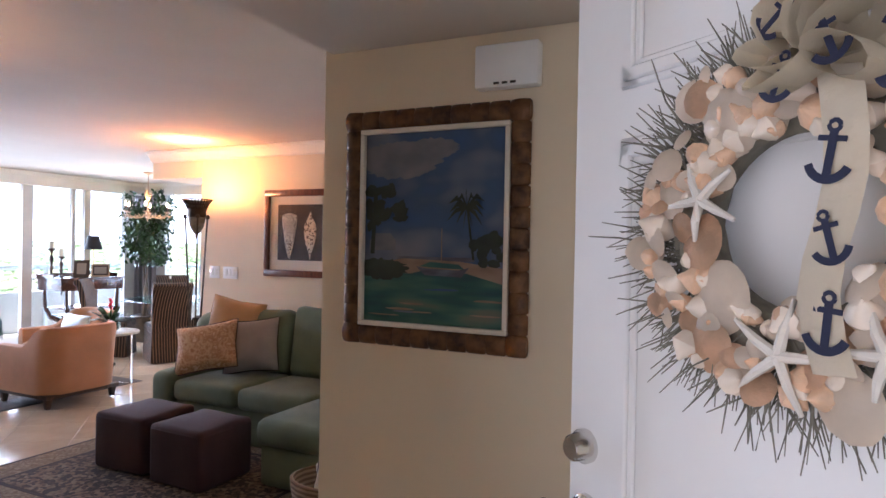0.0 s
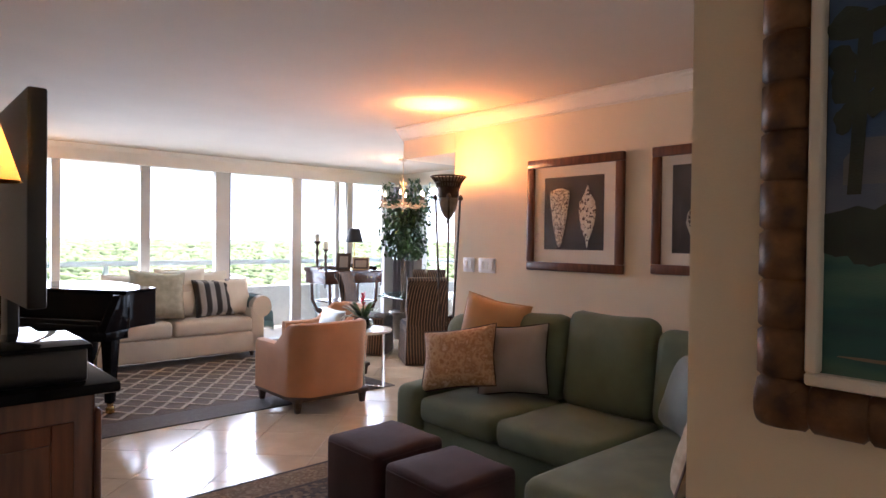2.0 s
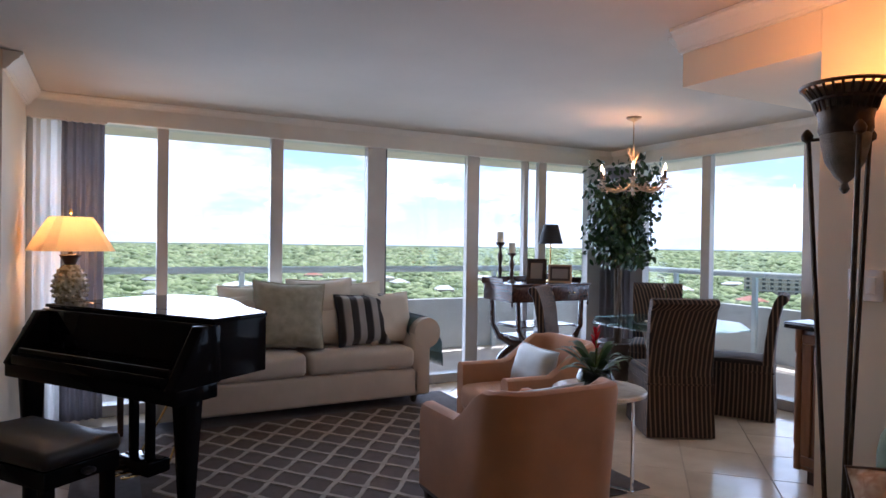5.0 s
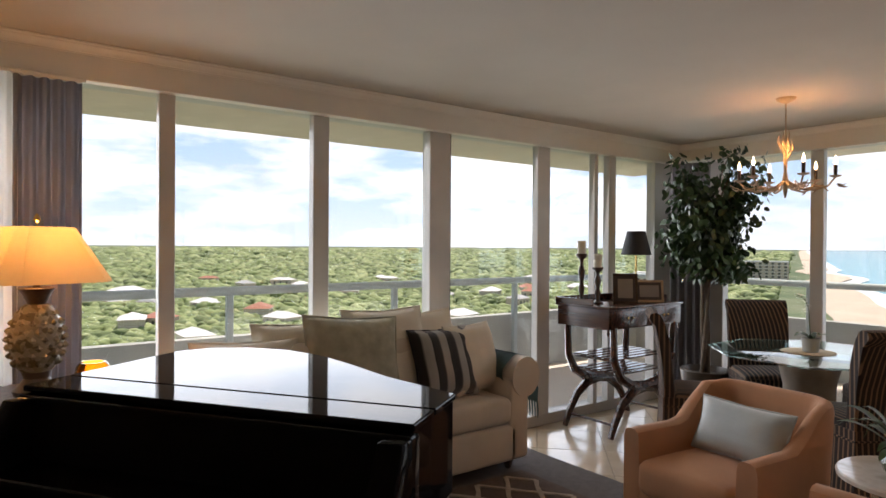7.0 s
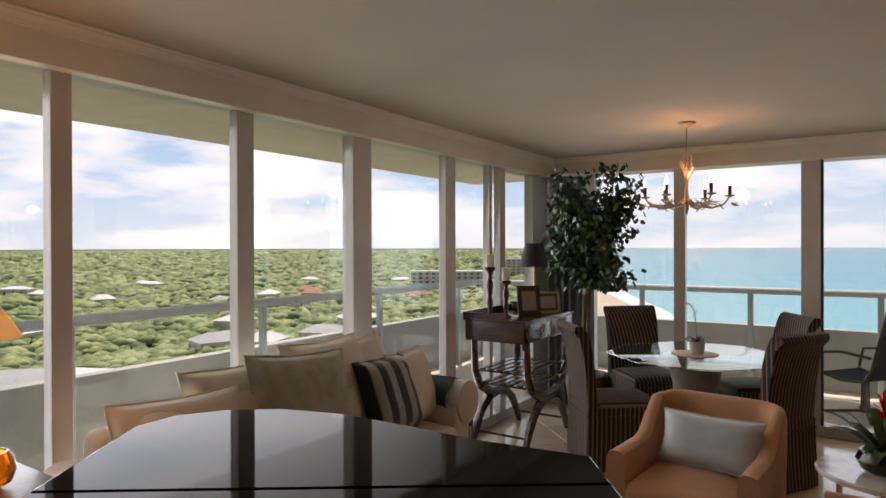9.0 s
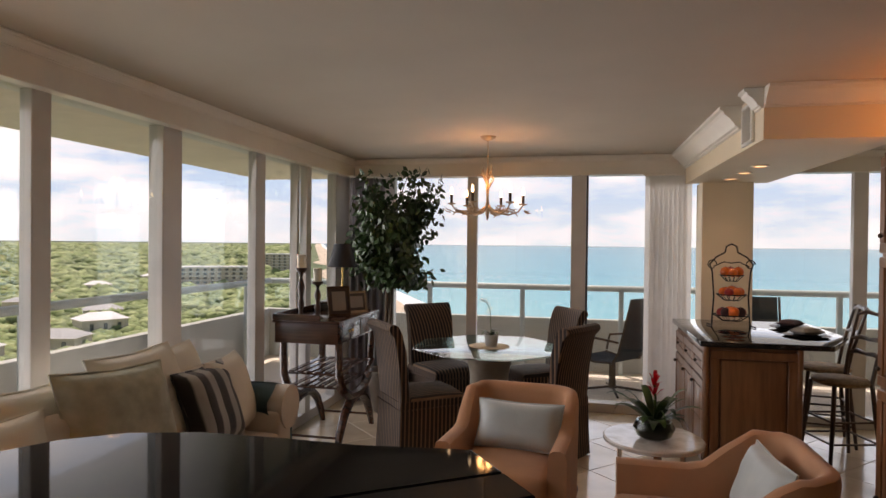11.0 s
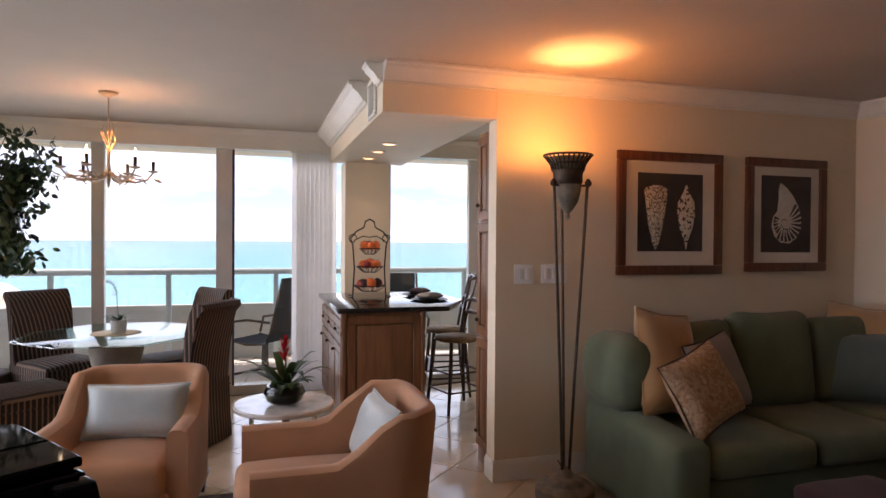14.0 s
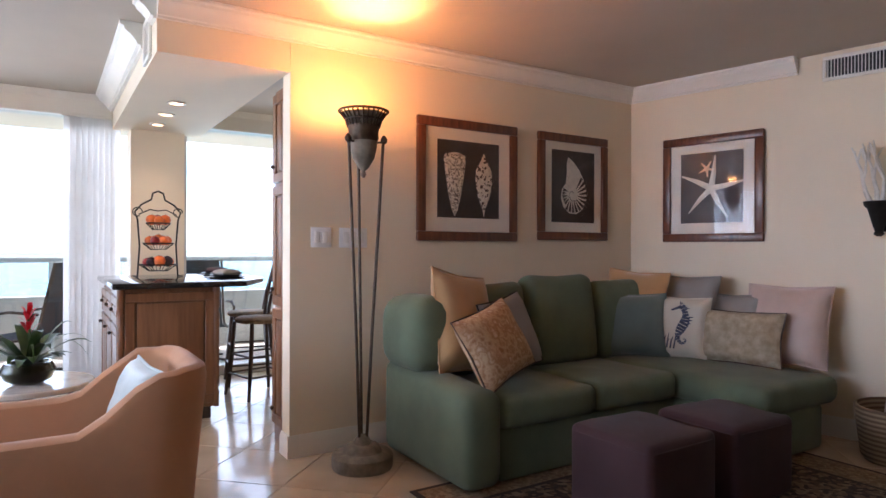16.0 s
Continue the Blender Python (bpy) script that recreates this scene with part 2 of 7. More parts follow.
CHAIRST = striped("brown_and_tan_striped_cloth", (0.028, 0.017, 0.013), (0.27, 0.165, 0.10), 0.034, (1, 1, 0), 0.85, 0.68, sheen=0.05)
SEATST = striped("brown_and_tan_striped_seat", (0.028, 0.017, 0.013), (0.27, 0.165, 0.10), 0.034, (1, 0, 0), 0.85, 0.68, sheen=0.05)
PILLST = striped("black_white_striped_cloth", (0.022, 0.018, 0.016), (0.46, 0.44, 0.40), 0.125, (1, 0, 0), 0.85, 0.52)
VANE = shade_cloth("white_blind_vane", (0.90, 0.88, 0.86), 0.75)
SHEER = shade_cloth("sheer_white_blind", (0.84, 0.82, 0.79), 0.7)
GREYCUR = material("grey_drape_cloth", (0.30, 0.28, 0.29), 0.85, var=0.08, scale=4, bump=0.3)
PARCH = shade_cloth("parchment_shade", (0.78, 0.58, 0.32))
BLKSHADE = material("black_silk_shade", (0.008, 0.008, 0.010), 0.7, var=0.1)
PINEAP = patchy("glazed_pineapple_ceramic", [(0.36, 0.33, 0.24), (0.22, 0.19, 0.12), (0.45, 0.42, 0.33)], 45, 0.25, 0.5)
AMBER = glassy("amber_glass", (0.85, 0.38, 0.04), 0.05, thin=False)
CLEAR = glassy("clear_table_glass", (0.86, 0.93, 0.90))
LEAF = material("ficus_leaf", (0.020, 0.055, 0.014), 0.35, var=0.5, scale=4, col2=(0.05, 0.11, 0.03))
BROMEL = material("bromeliad_leaf", (0.035, 0.085, 0.022), 0.35, var=0.4, scale=10, col2=(0.12, 0.19, 0.05))
REDLEAF = material("red_bract", (0.62, 0.018, 0.03), 0.4, var=0.2, scale=20)
PETAL = material("white_petal", (0.80, 0.78, 0.66), 0.6, var=0.05)
BARK = material("grey_brown_bark", (0.12, 0.085, 0.055), 0.85, var=0.3, scale=20, bump=0.6, fine=60)
SOIL = material("potting_soil", (0.03, 0.02, 0.014), 0.95, var=0.3, scale=30, bump=0.7)
POT = material("bronze_glazed_pot", (0.10, 0.072, 0.05), 0.35, var=0.3, scale=9)
WAX = material("candle_wax", (0.78, 0.72, 0.58), 0.5, var=0.03)
BULB = glowing("candle_bulb", (1.0, 0.72, 0.42), 7)
DOWN = glowing("downlight_lens", (1.0, 0.56, 0.26), 3)
RUSH = material("woven_rush", (0.26, 0.17, 0.09), 0.85, var=0.25, scale=30, bump=0.6, fine=120)
WICKER = striped("wicker", (0.17, 0.11, 0.06), (0.38, 0.28, 0.17), 0.022, (0, 0, 1), 0.85, 0.5, sheen=0)
MESHCH = material("dark_sling_mesh", (0.035, 0.042, 0.045), 0.7, var=0.15, bump=0.3)
RAILM = material("grey_painted_rail", (0.52, 0.58, 0.58), 0.45, var=0.05)
PARAPET = material("grey_stucco_parapet", (0.50, 0.50, 0.46), 0.85, var=0.05, bump=0.4, fine=60)
SLAB = material("painted_balcony_concrete", (0.80, 0.70, 0.59), 0.8, var=0.06, bump=0.3)
ORANGE = material("orange_fruit", (0.70, 0.14, 0.015), 0.45, var=0.2, scale=30)
RED = material("red_fruit", (0.36, 0.025, 0.02), 0.35, var=0.2, scale=20)
TEAL = material("teal_wool_throw", (0.10, 0.16, 0.15), 0.9, var=0.15, bump=0.5)
PETROL = material("grey_border_carpet", (0.115, 0.10, 0.095), 0.95, var=0.12, scale=20, bump=0.6, fine=500)
CHARC = material("brown_diamond_carpet", (0.105, 0.074, 0.058), 0.95, var=0.15, scale=14, bump=0.6, fine=500)
LATT = material("pale_lattice_pile", (0.40, 0.335, 0.27), 0.95, var=0.10, scale=25, bump=0.6, fine=500)
ORIENT = patchy("floral_rug_field", [(0.028, 0.018, 0.015), (0.17, 0.115, 0.065), (0.06, 0.038, 0.026), (0.115, 0.075, 0.045), (0.03, 0.02, 0.017), (0.20, 0.145, 0.09)], 42, 0.95, 0.5)
ORIENTB = patchy("floral_rug_border", [(0.20, 0.145, 0.085), (0.15, 0.095, 0.05), (0.26, 0.19, 0.115), (0.18, 0.12, 0.065)], 60, 0.95, 0.5)
ORIENTL = material("dark_rug_band", (0.03, 0.02, 0.017), 0.95, var=0.2, scale=30, bump=0.5)
SEAH = material("blue_grey_print", (0.075, 0.085, 0.13), 0.85, var=0.4, scale=60)
NAVY = material("navy_ink", (0.02, 0.024, 0.055), 0.8)
RIBBON = material("cream_ribbon", (0.86, 0.78, 0.62), 0.75, var=0.08, scale=8, bump=0.2)
TWIG = material("grey_twig", (0.20, 0.185, 0.14), 0.85, var=0.35, scale=30)
SHELLC = material("pale_scallop", (0.82, 0.71, 0.57), 0.45, var=0.12, scale=14, bump=0.3, fine=40)
SHELLO = material("orange_whelk", (0.72, 0.48, 0.30), 0.5, var=0.25, scale=20, bump=0.3)

# ---- mesh helpers ----


def thing(name, m, label, category, group="", kind=""):
    ob = new(name)
    ob.empty_display_size = 0.1
    ob.matrix_basis = m
    return tagged(ob, label, category, group, kind)


def mesh_of(name, bm, mat, smooth=40):
    me = bpy.data.meshes.new(name)
    bmesh.ops.recalc_face_normals(bm, faces=bm.faces)
    bm.to_mesh(me)
    bm.free()
    me.materials.append(mat)
    me.polygons.foreach_set("use_smooth", [True] * len(me.polygons))
    me.set_sharp_from_angle(angle=radians(smooth))
    return me


def part(name, bm, mat, parent, label="", smooth=40):
    ob = new(name, mesh_of(name, bm, mat, smooth))
    ob.parent = parent
    return tagged(ob, label)


def solid(name, bm, mat, label, category, kind="", group="", m=None, smooth=40):
    ob = new(name, mesh_of(name, bm, mat, smooth))
    if m:
        ob.matrix_basis = m
    return tagged(ob, label, category, group, kind)


def box(bm, a, b, r=0.0, seg=2):
    """A box from corner a to corner b, edges rounded by r."""
    t = bmesh.new()
    bmesh.ops.create_cube(t, size=1)
    for v in t.verts:
        v.co = Vector([a[i] + (v.co[i] + 0.5) * (b[i] - a[i]) for i in range(3)])
    if r:
        bmesh.ops.bevel(t, geom=t.edges[:], offset=min(r, 0.49 * min(abs(b[i] - a[i]) for i in range(3))), segments=seg, profile=0.5, affect="EDGES")
    me = bpy.data.meshes.new("t")
    t.to_mesh(me)
    t.free()
    bm.from_mesh(me)
    bpy.data.meshes.remove(me)
    return bm


def B(a, b, r=0.0, seg=2):
    return box(bmesh.new(), a, b, r, seg)


def lathe(bm, prof, at=(0, 0, 0), n=24, squash=1.0):
    rings = []
    for r, z in prof:
        rings.append([bm.verts.new((at[0] + r * math.cos(2 * math.pi * i / n), at[1] + squash * r * math.sin(2 * math.pi * i / n), at[2] + z)) for i in range(n)])
    for p, q in zip(rings, rings[1:]):
        for i in range(n):
            bm.faces.new((p[i], p[(i + 1) % n], q[(i + 1) % n], q[i]))
    bm.faces.new(rings[0][::-1])
    bm.faces.new(rings[-1])
    return bm


def tube(bm, pts, rad, n=8):
    pts = [Vector(p) for p in pts]
    rads = rad if isinstance(rad, (list, tuple)) else [rad] * len(pts)
    up = Vector((0.13, 0.21, 1)).normalized()
    rings = []
    for i, p in enumerate(pts):
        d = (pts[min(i + 1, len(pts) - 1)] - pts[max(i - 1, 0)]).normalized()
        s = d.cross(up)
        s = s.normalized() if s.length > 0.15 else d.cross(Vector((1, 0.2, 0))).normalized()
        w = s.cross(d)
        rings.append([bm.verts.new(p + rads[i] * (s * math.cos(2 * math.pi * k / n) + w * math.sin(2 * math.pi * k / n))) for k in range(n)])
    for a, b in zip(rings, rings[1:]):
        for k in range(n):
            bm.faces.new((a[k], a[(k + 1) % n], b[(k + 1) % n], b[k]))
    bm.faces.new(rings[0][::-1])
    bm.faces.new(rings[-1])
    return bm


def arc(c, r, a0, a1, n=10, plane="xz"):
    out = []
    for i in range(n + 1):
        a = radians(a0 + (a1 - a0) * i / n)
        u, v = r * math.cos(a), r * math.sin(a)
        out.append((c[0] + u, c[1], c[2] + v) if plane == "xz" else (c[0], c[1] + u, c[2] + v) if plane == "yz" else (c[0] + u, c[1] + v, c[2]))
    return out


def prism(bm, poly, z0, z1):
    """A flat polygon in x, y raised from z0 to z1."""
    lo = [bm.verts.new((x, y, z0)) for x, y in poly]
    hi = [bm.verts.new((x, y, z1)) for x, y in poly]
    n = len(poly)
    bm.faces.new(lo[::-1])
    bm.faces.new(hi)
    for i in range(n):
        bm.faces.new((lo[i], lo[(i + 1) % n], hi[(i + 1) % n], hi[i]))
    return bm


def turned(bm, m):
    bmesh.ops.transform(bm, matrix=m, verts=bm.verts)
    return bm


def pillow_bm(w, h, t, seed=0, n=14):
    """A stuffed cushion in the x, z plane, with pulled-out corners and soft creases."""
    bm = bmesh.new()
    top, bot = {}, {}
    for i in range(n + 1):
        for j in range(n + 1):
            u, v = 2 * i / n - 1, 2 * j / n - 1
            x = u * w / 2 * (1 - 0.08 * (1 - v * v))
            z = v * h / 2 * (1 - 0.08 * (1 - u * u))
            f = ((1 - u ** 4) * (1 - v ** 4)) ** 0.55 if abs(u) < 1 and abs(v) < 1 else 0.0
            k = noise.noise(Vector((u * 2.2 + seed * 3.1, v * 2.2, seed))) * 0.16 * f
            top[i, j] = bm.verts.new((x, (f * 0.5 + k * 0.5) * t + 0.004, z))
            bot[i, j] = bm.verts.new((x, -(f * 0.5 - k * 0.3) * t - 0.004, z))
    for d, fl in ((top, False), (bot, True)):
        for i in range(n):
            for j in range(n):
                q = (d[i, j], d[i + 1, j], d[i + 1, j + 1], d[i, j + 1])
                bm.faces.new(q if fl else q[::-1])
    rim = [(i, 0) for i in range(n)] + [(n, j) for j in range(n)] + [(i, n) for i in range(n, 0, -1)] + [(0, j) for j in range(n, 0, -1)]
    for a, b in zip(rim, rim[1:] + rim[:1]):
        bm.faces.new((top[a], top[b], bot[b], bot[a]))
    return bm


def cushion_bm(a, b, r=0.05, puff=0.02):
    """A seat cushion: a rounded box with a domed top."""
    bm = bmesh.new()
    box(bm, a, b, r, 3)
    bmesh.ops.subdivide_edges(bm, edges=[e for e in bm.edges if e.calc_length() > 0.15], cuts=3, use_grid_fill=True)
    for v in bm.verts:
        u = (v.co.x - a[0]) / (b[0] - a[0]) * 2 - 1
        w = (v.co.y - a[1]) / (b[1] - a[1]) * 2 - 1
        s = max(0, 1 - u * u) * max(0, 1 - w * w)
        if v.co.z > (a[2] + b[2]) / 2:
            v.co.z += puff * s + 0.012 * noise.noise(v.co * 5)
    return bm


def pillow(label, mat, at, w, h, t, rz=0, lean=-15, ry=0, group="", seed=0, trim=None, name="throw_pillow"):
    """A pillow whose lower edge stands at the place at; it faces local -y, turned by rz and leaning back."""
    m = pose(*at, 0, 0, rz) @ pose(0, 0, 0, lean, 0, 0) @ pose(0, 0, h / 2 * (abs(math.cos(radians(ry))) + abs(math.sin(radians(ry))) * w / h), 0, ry, 0)
    ob = thing(name, m, label, "pillow", group)
    part("cover", pillow_bm(w, h, t, seed), mat, ob)
    edge = [(-w / 2, 0, -h / 2), (0, 0, -h / 2 * 0.92), (w / 2, 0, -h / 2), (w / 2 * 0.92, 0, 0), (w / 2, 0, h / 2), (0, 0, h / 2 * 0.92), (-w / 2, 0, h / 2), (-w / 2 * 0.92, 0, 0), (-w / 2, 0, -h / 2)]
    part("piping", tube(bmesh.new(), edge, 0.006, 6), trim or mat, ob)
    return ob

# ---- structure ----
H = 2.515
XW, YN, YS = -7.47, 8.26, 5.59
XH, YH = 0.05, 2.945


def wall(name, a, b, mat=CREAM, label="cream painted plaster wall"):
    return solid(name, B(a, b), mat, label, "wall", "structure")


floor = solid("floor", B((-7.62, 0.45, -0.12), (3.2, 8.42, -0.006)), GROUT, "beige ceramic tile floor with dark grout", "floor", "structure")
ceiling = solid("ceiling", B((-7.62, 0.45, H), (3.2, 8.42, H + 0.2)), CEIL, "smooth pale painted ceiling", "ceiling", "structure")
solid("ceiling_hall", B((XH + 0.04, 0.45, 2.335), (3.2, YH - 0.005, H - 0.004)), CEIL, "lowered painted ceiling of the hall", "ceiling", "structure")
wall("wall_shells", (-3.37, YS, 0), (-0.35, YS + 0.13, H))
bm = prism(bmesh.new(), [(XH, YH), (-0.50, 5.59), (-0.30, 5.72), (0.22, 5.72), (0.22, YH + 0.12), (1.14, YH + 0.12), (1.14, YH)], 0, H)
solid("wall_hall", bm, CREAM, "cream painted plaster wall with a corner", "wall", "structure")
wall("wall_south", (-6.25, 0.45, 0), (0.95, 0.57, H))
wall("wall_south_end", (1.95, 0.45, 0), (3.2, 0.57, H))
wall("wall_south_header", (0.95, 0.45, 2.1), (1.95, 0.57, H))
# added unseen box outside the entrance, shuts sky light out of the hall
wall("wall_entry_box", (0.3, -1.1, 0), (2.6, -0.98, 2.5))
wall("wall_entry_box_west", (0.3, -0.98, 0), (0.42, 0.45, 2.5))
wall("wall_entry_box_east", (2.48, -0.98, 0), (2.6, 0.45, 2.5))
solid("ceiling_entry_box", B((0.3, -1.1, 2.5), (2.6, 0.45, 2.6)), CEIL, "plain ceiling of the added box outside the entrance", "ceiling", "structure")
solid("floor_corridor", B((0.3, -1.1, -0.12), (2.6, 0.45, -0.002)), TILE, "beige tile floor of the added box outside the entrance", "floor", "structure")
wall("wall_jog", (-6.37, 0.45, 0), (-6.25, 2.33, H))
wall("wall_piano", (-7.62, 2.33, 0), (-6.25, 2.45, H))
wall("wall_east", (3.08, 0.57, 0), (3.2, 7.0, H))
wall("wall_kitchen_east", (-2.2, YS + 0.13, 0), (-2.08, 8.42, H))
wall("wall_bedroom_north", (0.10, 6.9, 0), (3.08, 7.0, 0.16))
wall("wall_bedroom_header", (0.10, 6.9, 2.3), (3.08, 7.0, H))
# beam over the island, with its pillar
BEAM = 2.232
wall("beam", (-4.08, YS, BEAM), (-3.372, YN - 0.1, H), label="cream painted dropped beam")
wall("pillar", (-3.95, 8.02, 0), (-3.52, YN + 0.06, BEAM - 0.002), label="cream painted pillar")


def moulding(name, a, b, out, size=0.11, z=H, label="white crown moulding", flip=1):
    """Stepped moulding along a wall from a to b; out points into the room."""
    a, b, o = Vector((*a, 0)), Vector((*b, 0)), Vector((*out, 0)).normalized()
    prof = [(0.0, 0.0), (1.0, 0.0), (1.0, 0.14), (0.86, 0.2), (0.8, 0.34), (0.55, 0.52), (0.36, 0.74), (0.3, 0.86), (0.16, 0.9), (0.16, 1.0), (0.0, 1.0)]
    bm = bmesh.new()
    ends = []
    for p in (a, b):
        ends.append([bm.verts.new(p + o * (u * size + 0.001) + Vector((0, 0, z - 0.002 - flip * v * size * 1.1))) for u, v in prof])
    n = len(prof)
    for i in range(n):
        bm.faces.new((ends[0][i], ends[0][(i + 1) % n], ends[1][(i + 1) % n], ends[1][i]))
    bm.faces.new(ends[0][::-1])
    bm.faces.new(ends[1])
    return solid(name, bm, TRIM, label, "moulding", "structure", smooth=25)


moulding("crown_shells", (-4.08, YS), (-0.5, YS), (0, -1), 0.10)
moulding("crown_starfish", (-0.50, 5.58), (-0.246, 4.37), (-1, -0.2), 0.10)
moulding("crown_beam", (-4.08, 6.05), (-4.08, YN - 0.16), (-1, 0), 0.13)
moulding("crown_beam_end", (-4.08, YS), (-4.08, 5.72), (-1, 0), 0.10)
moulding("crown_piano_wall", (-7.4, 2.45), (-6.25, 2.45), (0, 1), 0.10)


def baseboard(name, a, b, out, h=0.13):
    a, b, o = Vector((*a, 0)), Vector((*b, 0)), Vector((*out, 0)).normalized()
    prof = [(0, 0), (0.016, 0), (0.016, h - 0.03), (0.010, h - 0.012), (0.006, h), (0, h)]
    bm = bmesh.new()
    ends = [[bm.verts.new(p + o * (u + 0.001) + Vector((0, 0, v))) for u, v in prof] for p in (a, b)]
    n = len(prof)
    for i in range(n):
        bm.faces.new((ends[0][i], ends[0][(i + 1) % n], ends[1][(i + 1) % n], ends[1][i]))
    bm.faces.new(ends[0][::-1])
    bm.faces.new(ends[1])
    return solid(name, bm, TRIM, "white painted baseboard", "baseboard", "structure")


baseboard("baseboard_shells", (-3.386, YS), (-0.5, YS), (0, -1))
baseboard("baseboard_opening", (-3.37, YS - 0.016), (-3.37, YS + 0.13), (-1, 0))
baseboard("baseboard_starfish", (-0.50, 5.57), (XH - 0.005, YH + 0.01), (-1, -0.2))
baseboard("baseboard_hall", (XH, YH), (1.07, YH), (0, -1))
baseboard("baseboard_piano", (-7.4, 2.45), (-6.25, 2.45), (0, 1))
baseboard("baseboard_pillar", (-3.95, 8.02), (-3.52, 8.02), (0, -1))
solid("trim_bedroom_door", B((1.08, YH - 0.015, 0), (1.15, YH - 0.002, 2.1), 0.004), TRIM, "white door casing", "trim", "structure")

# glass walls: frame posts, rails, panes


def glass_wall(name, along, fixed, posts, z0, z1, outdir, label):
    """posts: (from, to, kind) along the axis; panes between them."""
    win = thing(name, pose(0, 0, 0), label, "window", "", "structure")

    def put(pn, s0, s1, d0, d1, za, zb, mat, r=0.004, lab=""):
        d0, d1 = sorted((fixed + d0 * outdir, fixed + d1 * outdir))
        a, b = ((d0, s0, za), (d1, s1, zb)) if along == "y" else ((s0, d0, za), (s1, d1, zb))
        return part(pn, B(a, b, r, 1), mat, win, lab)

    s_all = (posts[0][0], posts[-1][1])
    put("window_sill", *s_all, 0.0, 0.14, 0.0, z0, FRAMEW)
    put("head_frame", *s_all, 0.0, 0.14, z1, z1 + 0.1, FRAMEW)
    for s0, s1, dark in posts:
        put("post", s0, s1, -0.01, 0.06 if s1 - s0 < 0.16 else 0.09, z0, z1, FRAMEW)
        if dark:
            put("seal", s1 + 0.001, s1 + 0.022, 0.01, 0.05, z0, z1, DARKSEAL)
    for p, q in zip(posts, posts[1:]):
        if q[0] - p[1] > 0.1:
            g = put("pane", p[1] - 0.002, q[0] + 0.002, 0.026, 0.032, z0 - 0.002, z1 + 0.002, GLASS, 0)
            g.visible_shadow = False
    return win


TOPW = 2.335
glass_wall("window_west", "y", XW, [(2.45, 2.52, 0), (3.35, 3.435, 0), (4.27, 4.38, 0), (5.185, 5.37, 1), (6.285, 6.43, 0), (7.0, 7.05, 1), (7.2, 7.3, 0), (7.9, 8.26, 0)], 0.09, TOPW, -1, "tall sliding glass doors in pale aluminium frames, facing the woods")
glass_wall("window_north", "x", YN, [(-7.6, -6.95, 0), (-6.175, -6.07, 0), (-5.128, -4.985, 1), (-4.36, -4.30, 0), (-3.9, -3.46, 0), (-2.62, -2.5, 0), (-2.3, -2.2, 0)], 0.09, TOPW, 1, "tall sliding glass doors in pale aluminium frames, facing the sea")
for nm, a, b, out in (("valance_west", (XW + 0.005, 2.45), (XW + 0.005, YN - 0.02), (1, 0)), ("valance_north", (XW + 0.1, YN - 0.005), (-4.082, YN - 0.005), (0, -1)), ("valance_kitchen", (-3.37, YN - 0.005), (-2.21, YN - 0.005), (0, -1))):
    o = Vector((*out, 0))
    lo = (min(a[0], b[0] + 0.07 * o.x), min(a[1], b[1]) + (0.07 * o.y if o.y < 0 else 0), TOPW - 0.005)
    hi = (max(a[0], b[0]) + (0.07 * o.x if o.x > 0 else 0), max(a[1], b[1]), H - 0.003)
    solid(nm, B(lo, hi, 0.004, 1), TRIM, "white valance box above the glass", "valance", "structure")
    moulding(nm.replace("valance", "crown"), (a[0] + o.x * 0.071, a[1] + o.y * 0.071), (b[0] + o.x * 0.071, b[1] + o.y * 0.071), out, 0.05)

# balcony
solid("balcony_floor", B((-9.7, 2.0, -0.2), (-7.62, 10.6, -0.03)), SLAB, "pale painted concrete balcony floor", "floor", "structure")
solid("balcony_floor_north", B((-7.62, 8.42, -0.2), (-0.5, 10.6, -0.03)), SLAB, "pale painted concrete balcony floor", "floor", "structure")
solid("balcony_roof", B((-9.75, 2.0, 2.58), (-7.63, 10.65, 2.8)), SLAB, "pale painted balcony soffit", "ceiling", "structure")
solid("balcony_roof_north", B((-7.63, 8.43, 2.58), (-0.5, 10.65, 2.8)), SLAB, "pale painted balcony soffit", "ceiling", "structure")
solid("parapet_west", B((-9.62, 2.0, -0.03), (-9.5, 10.42, 0.66), 0.01), PARAPET, "grey stucco balcony parapet", "parapet", "structure")
solid("parapet_north", B((-9.62, 10.42, -0.03), (-0.5, 10.54, 0.66), 0.01), PARAPET, "grey stucco balcony parapet", "parapet", "structure")
rail = thing("balcony_railing", pose(0, 0, 0), "grey painted metal balcony railing with slim posts", "railing")
part("handrail", tube(bmesh.new(), [(-9.43, 2.0, 1.08), (-9.43, 6, 1.08), (-9.43, 10.32, 1.08)], 0.04, 10), RAILM, rail)
part("handrail", tube(bmesh.new(), [(-9.43, 10.32, 1.08), (-5, 10.32, 1.08), (-0.6, 10.32, 1.08)], 0.04, 10), RAILM, rail)
for k in range(5):
    part("post", B((-9.46, 2.6 + 1.75 * k, -0.03), (-9.40, 2.66 + 1.75 * k, 1.06), 0.008, 1), RAILM, rail)
for k in range(7):
    part("post", B((-8.35 + 1.27 * k, 10.29, -0.03), (-8.29 + 1.27 * k, 10.35, 1.06), 0.008, 1), RAILM, rail)

# ---- far outside: woods, beach, sea, sky ----
U, N = Vector((math.cos(radians(114)), math.sin(radians(114)))), Vector((-math.sin(radians(114)), math.cos(radians(114))))
C0 = Vector((-150, 410)) - U * 300


def far_z(x, y):
    r = math.hypot(x, y)
    return -36 + max(0, r - 700) / 4200 * 22


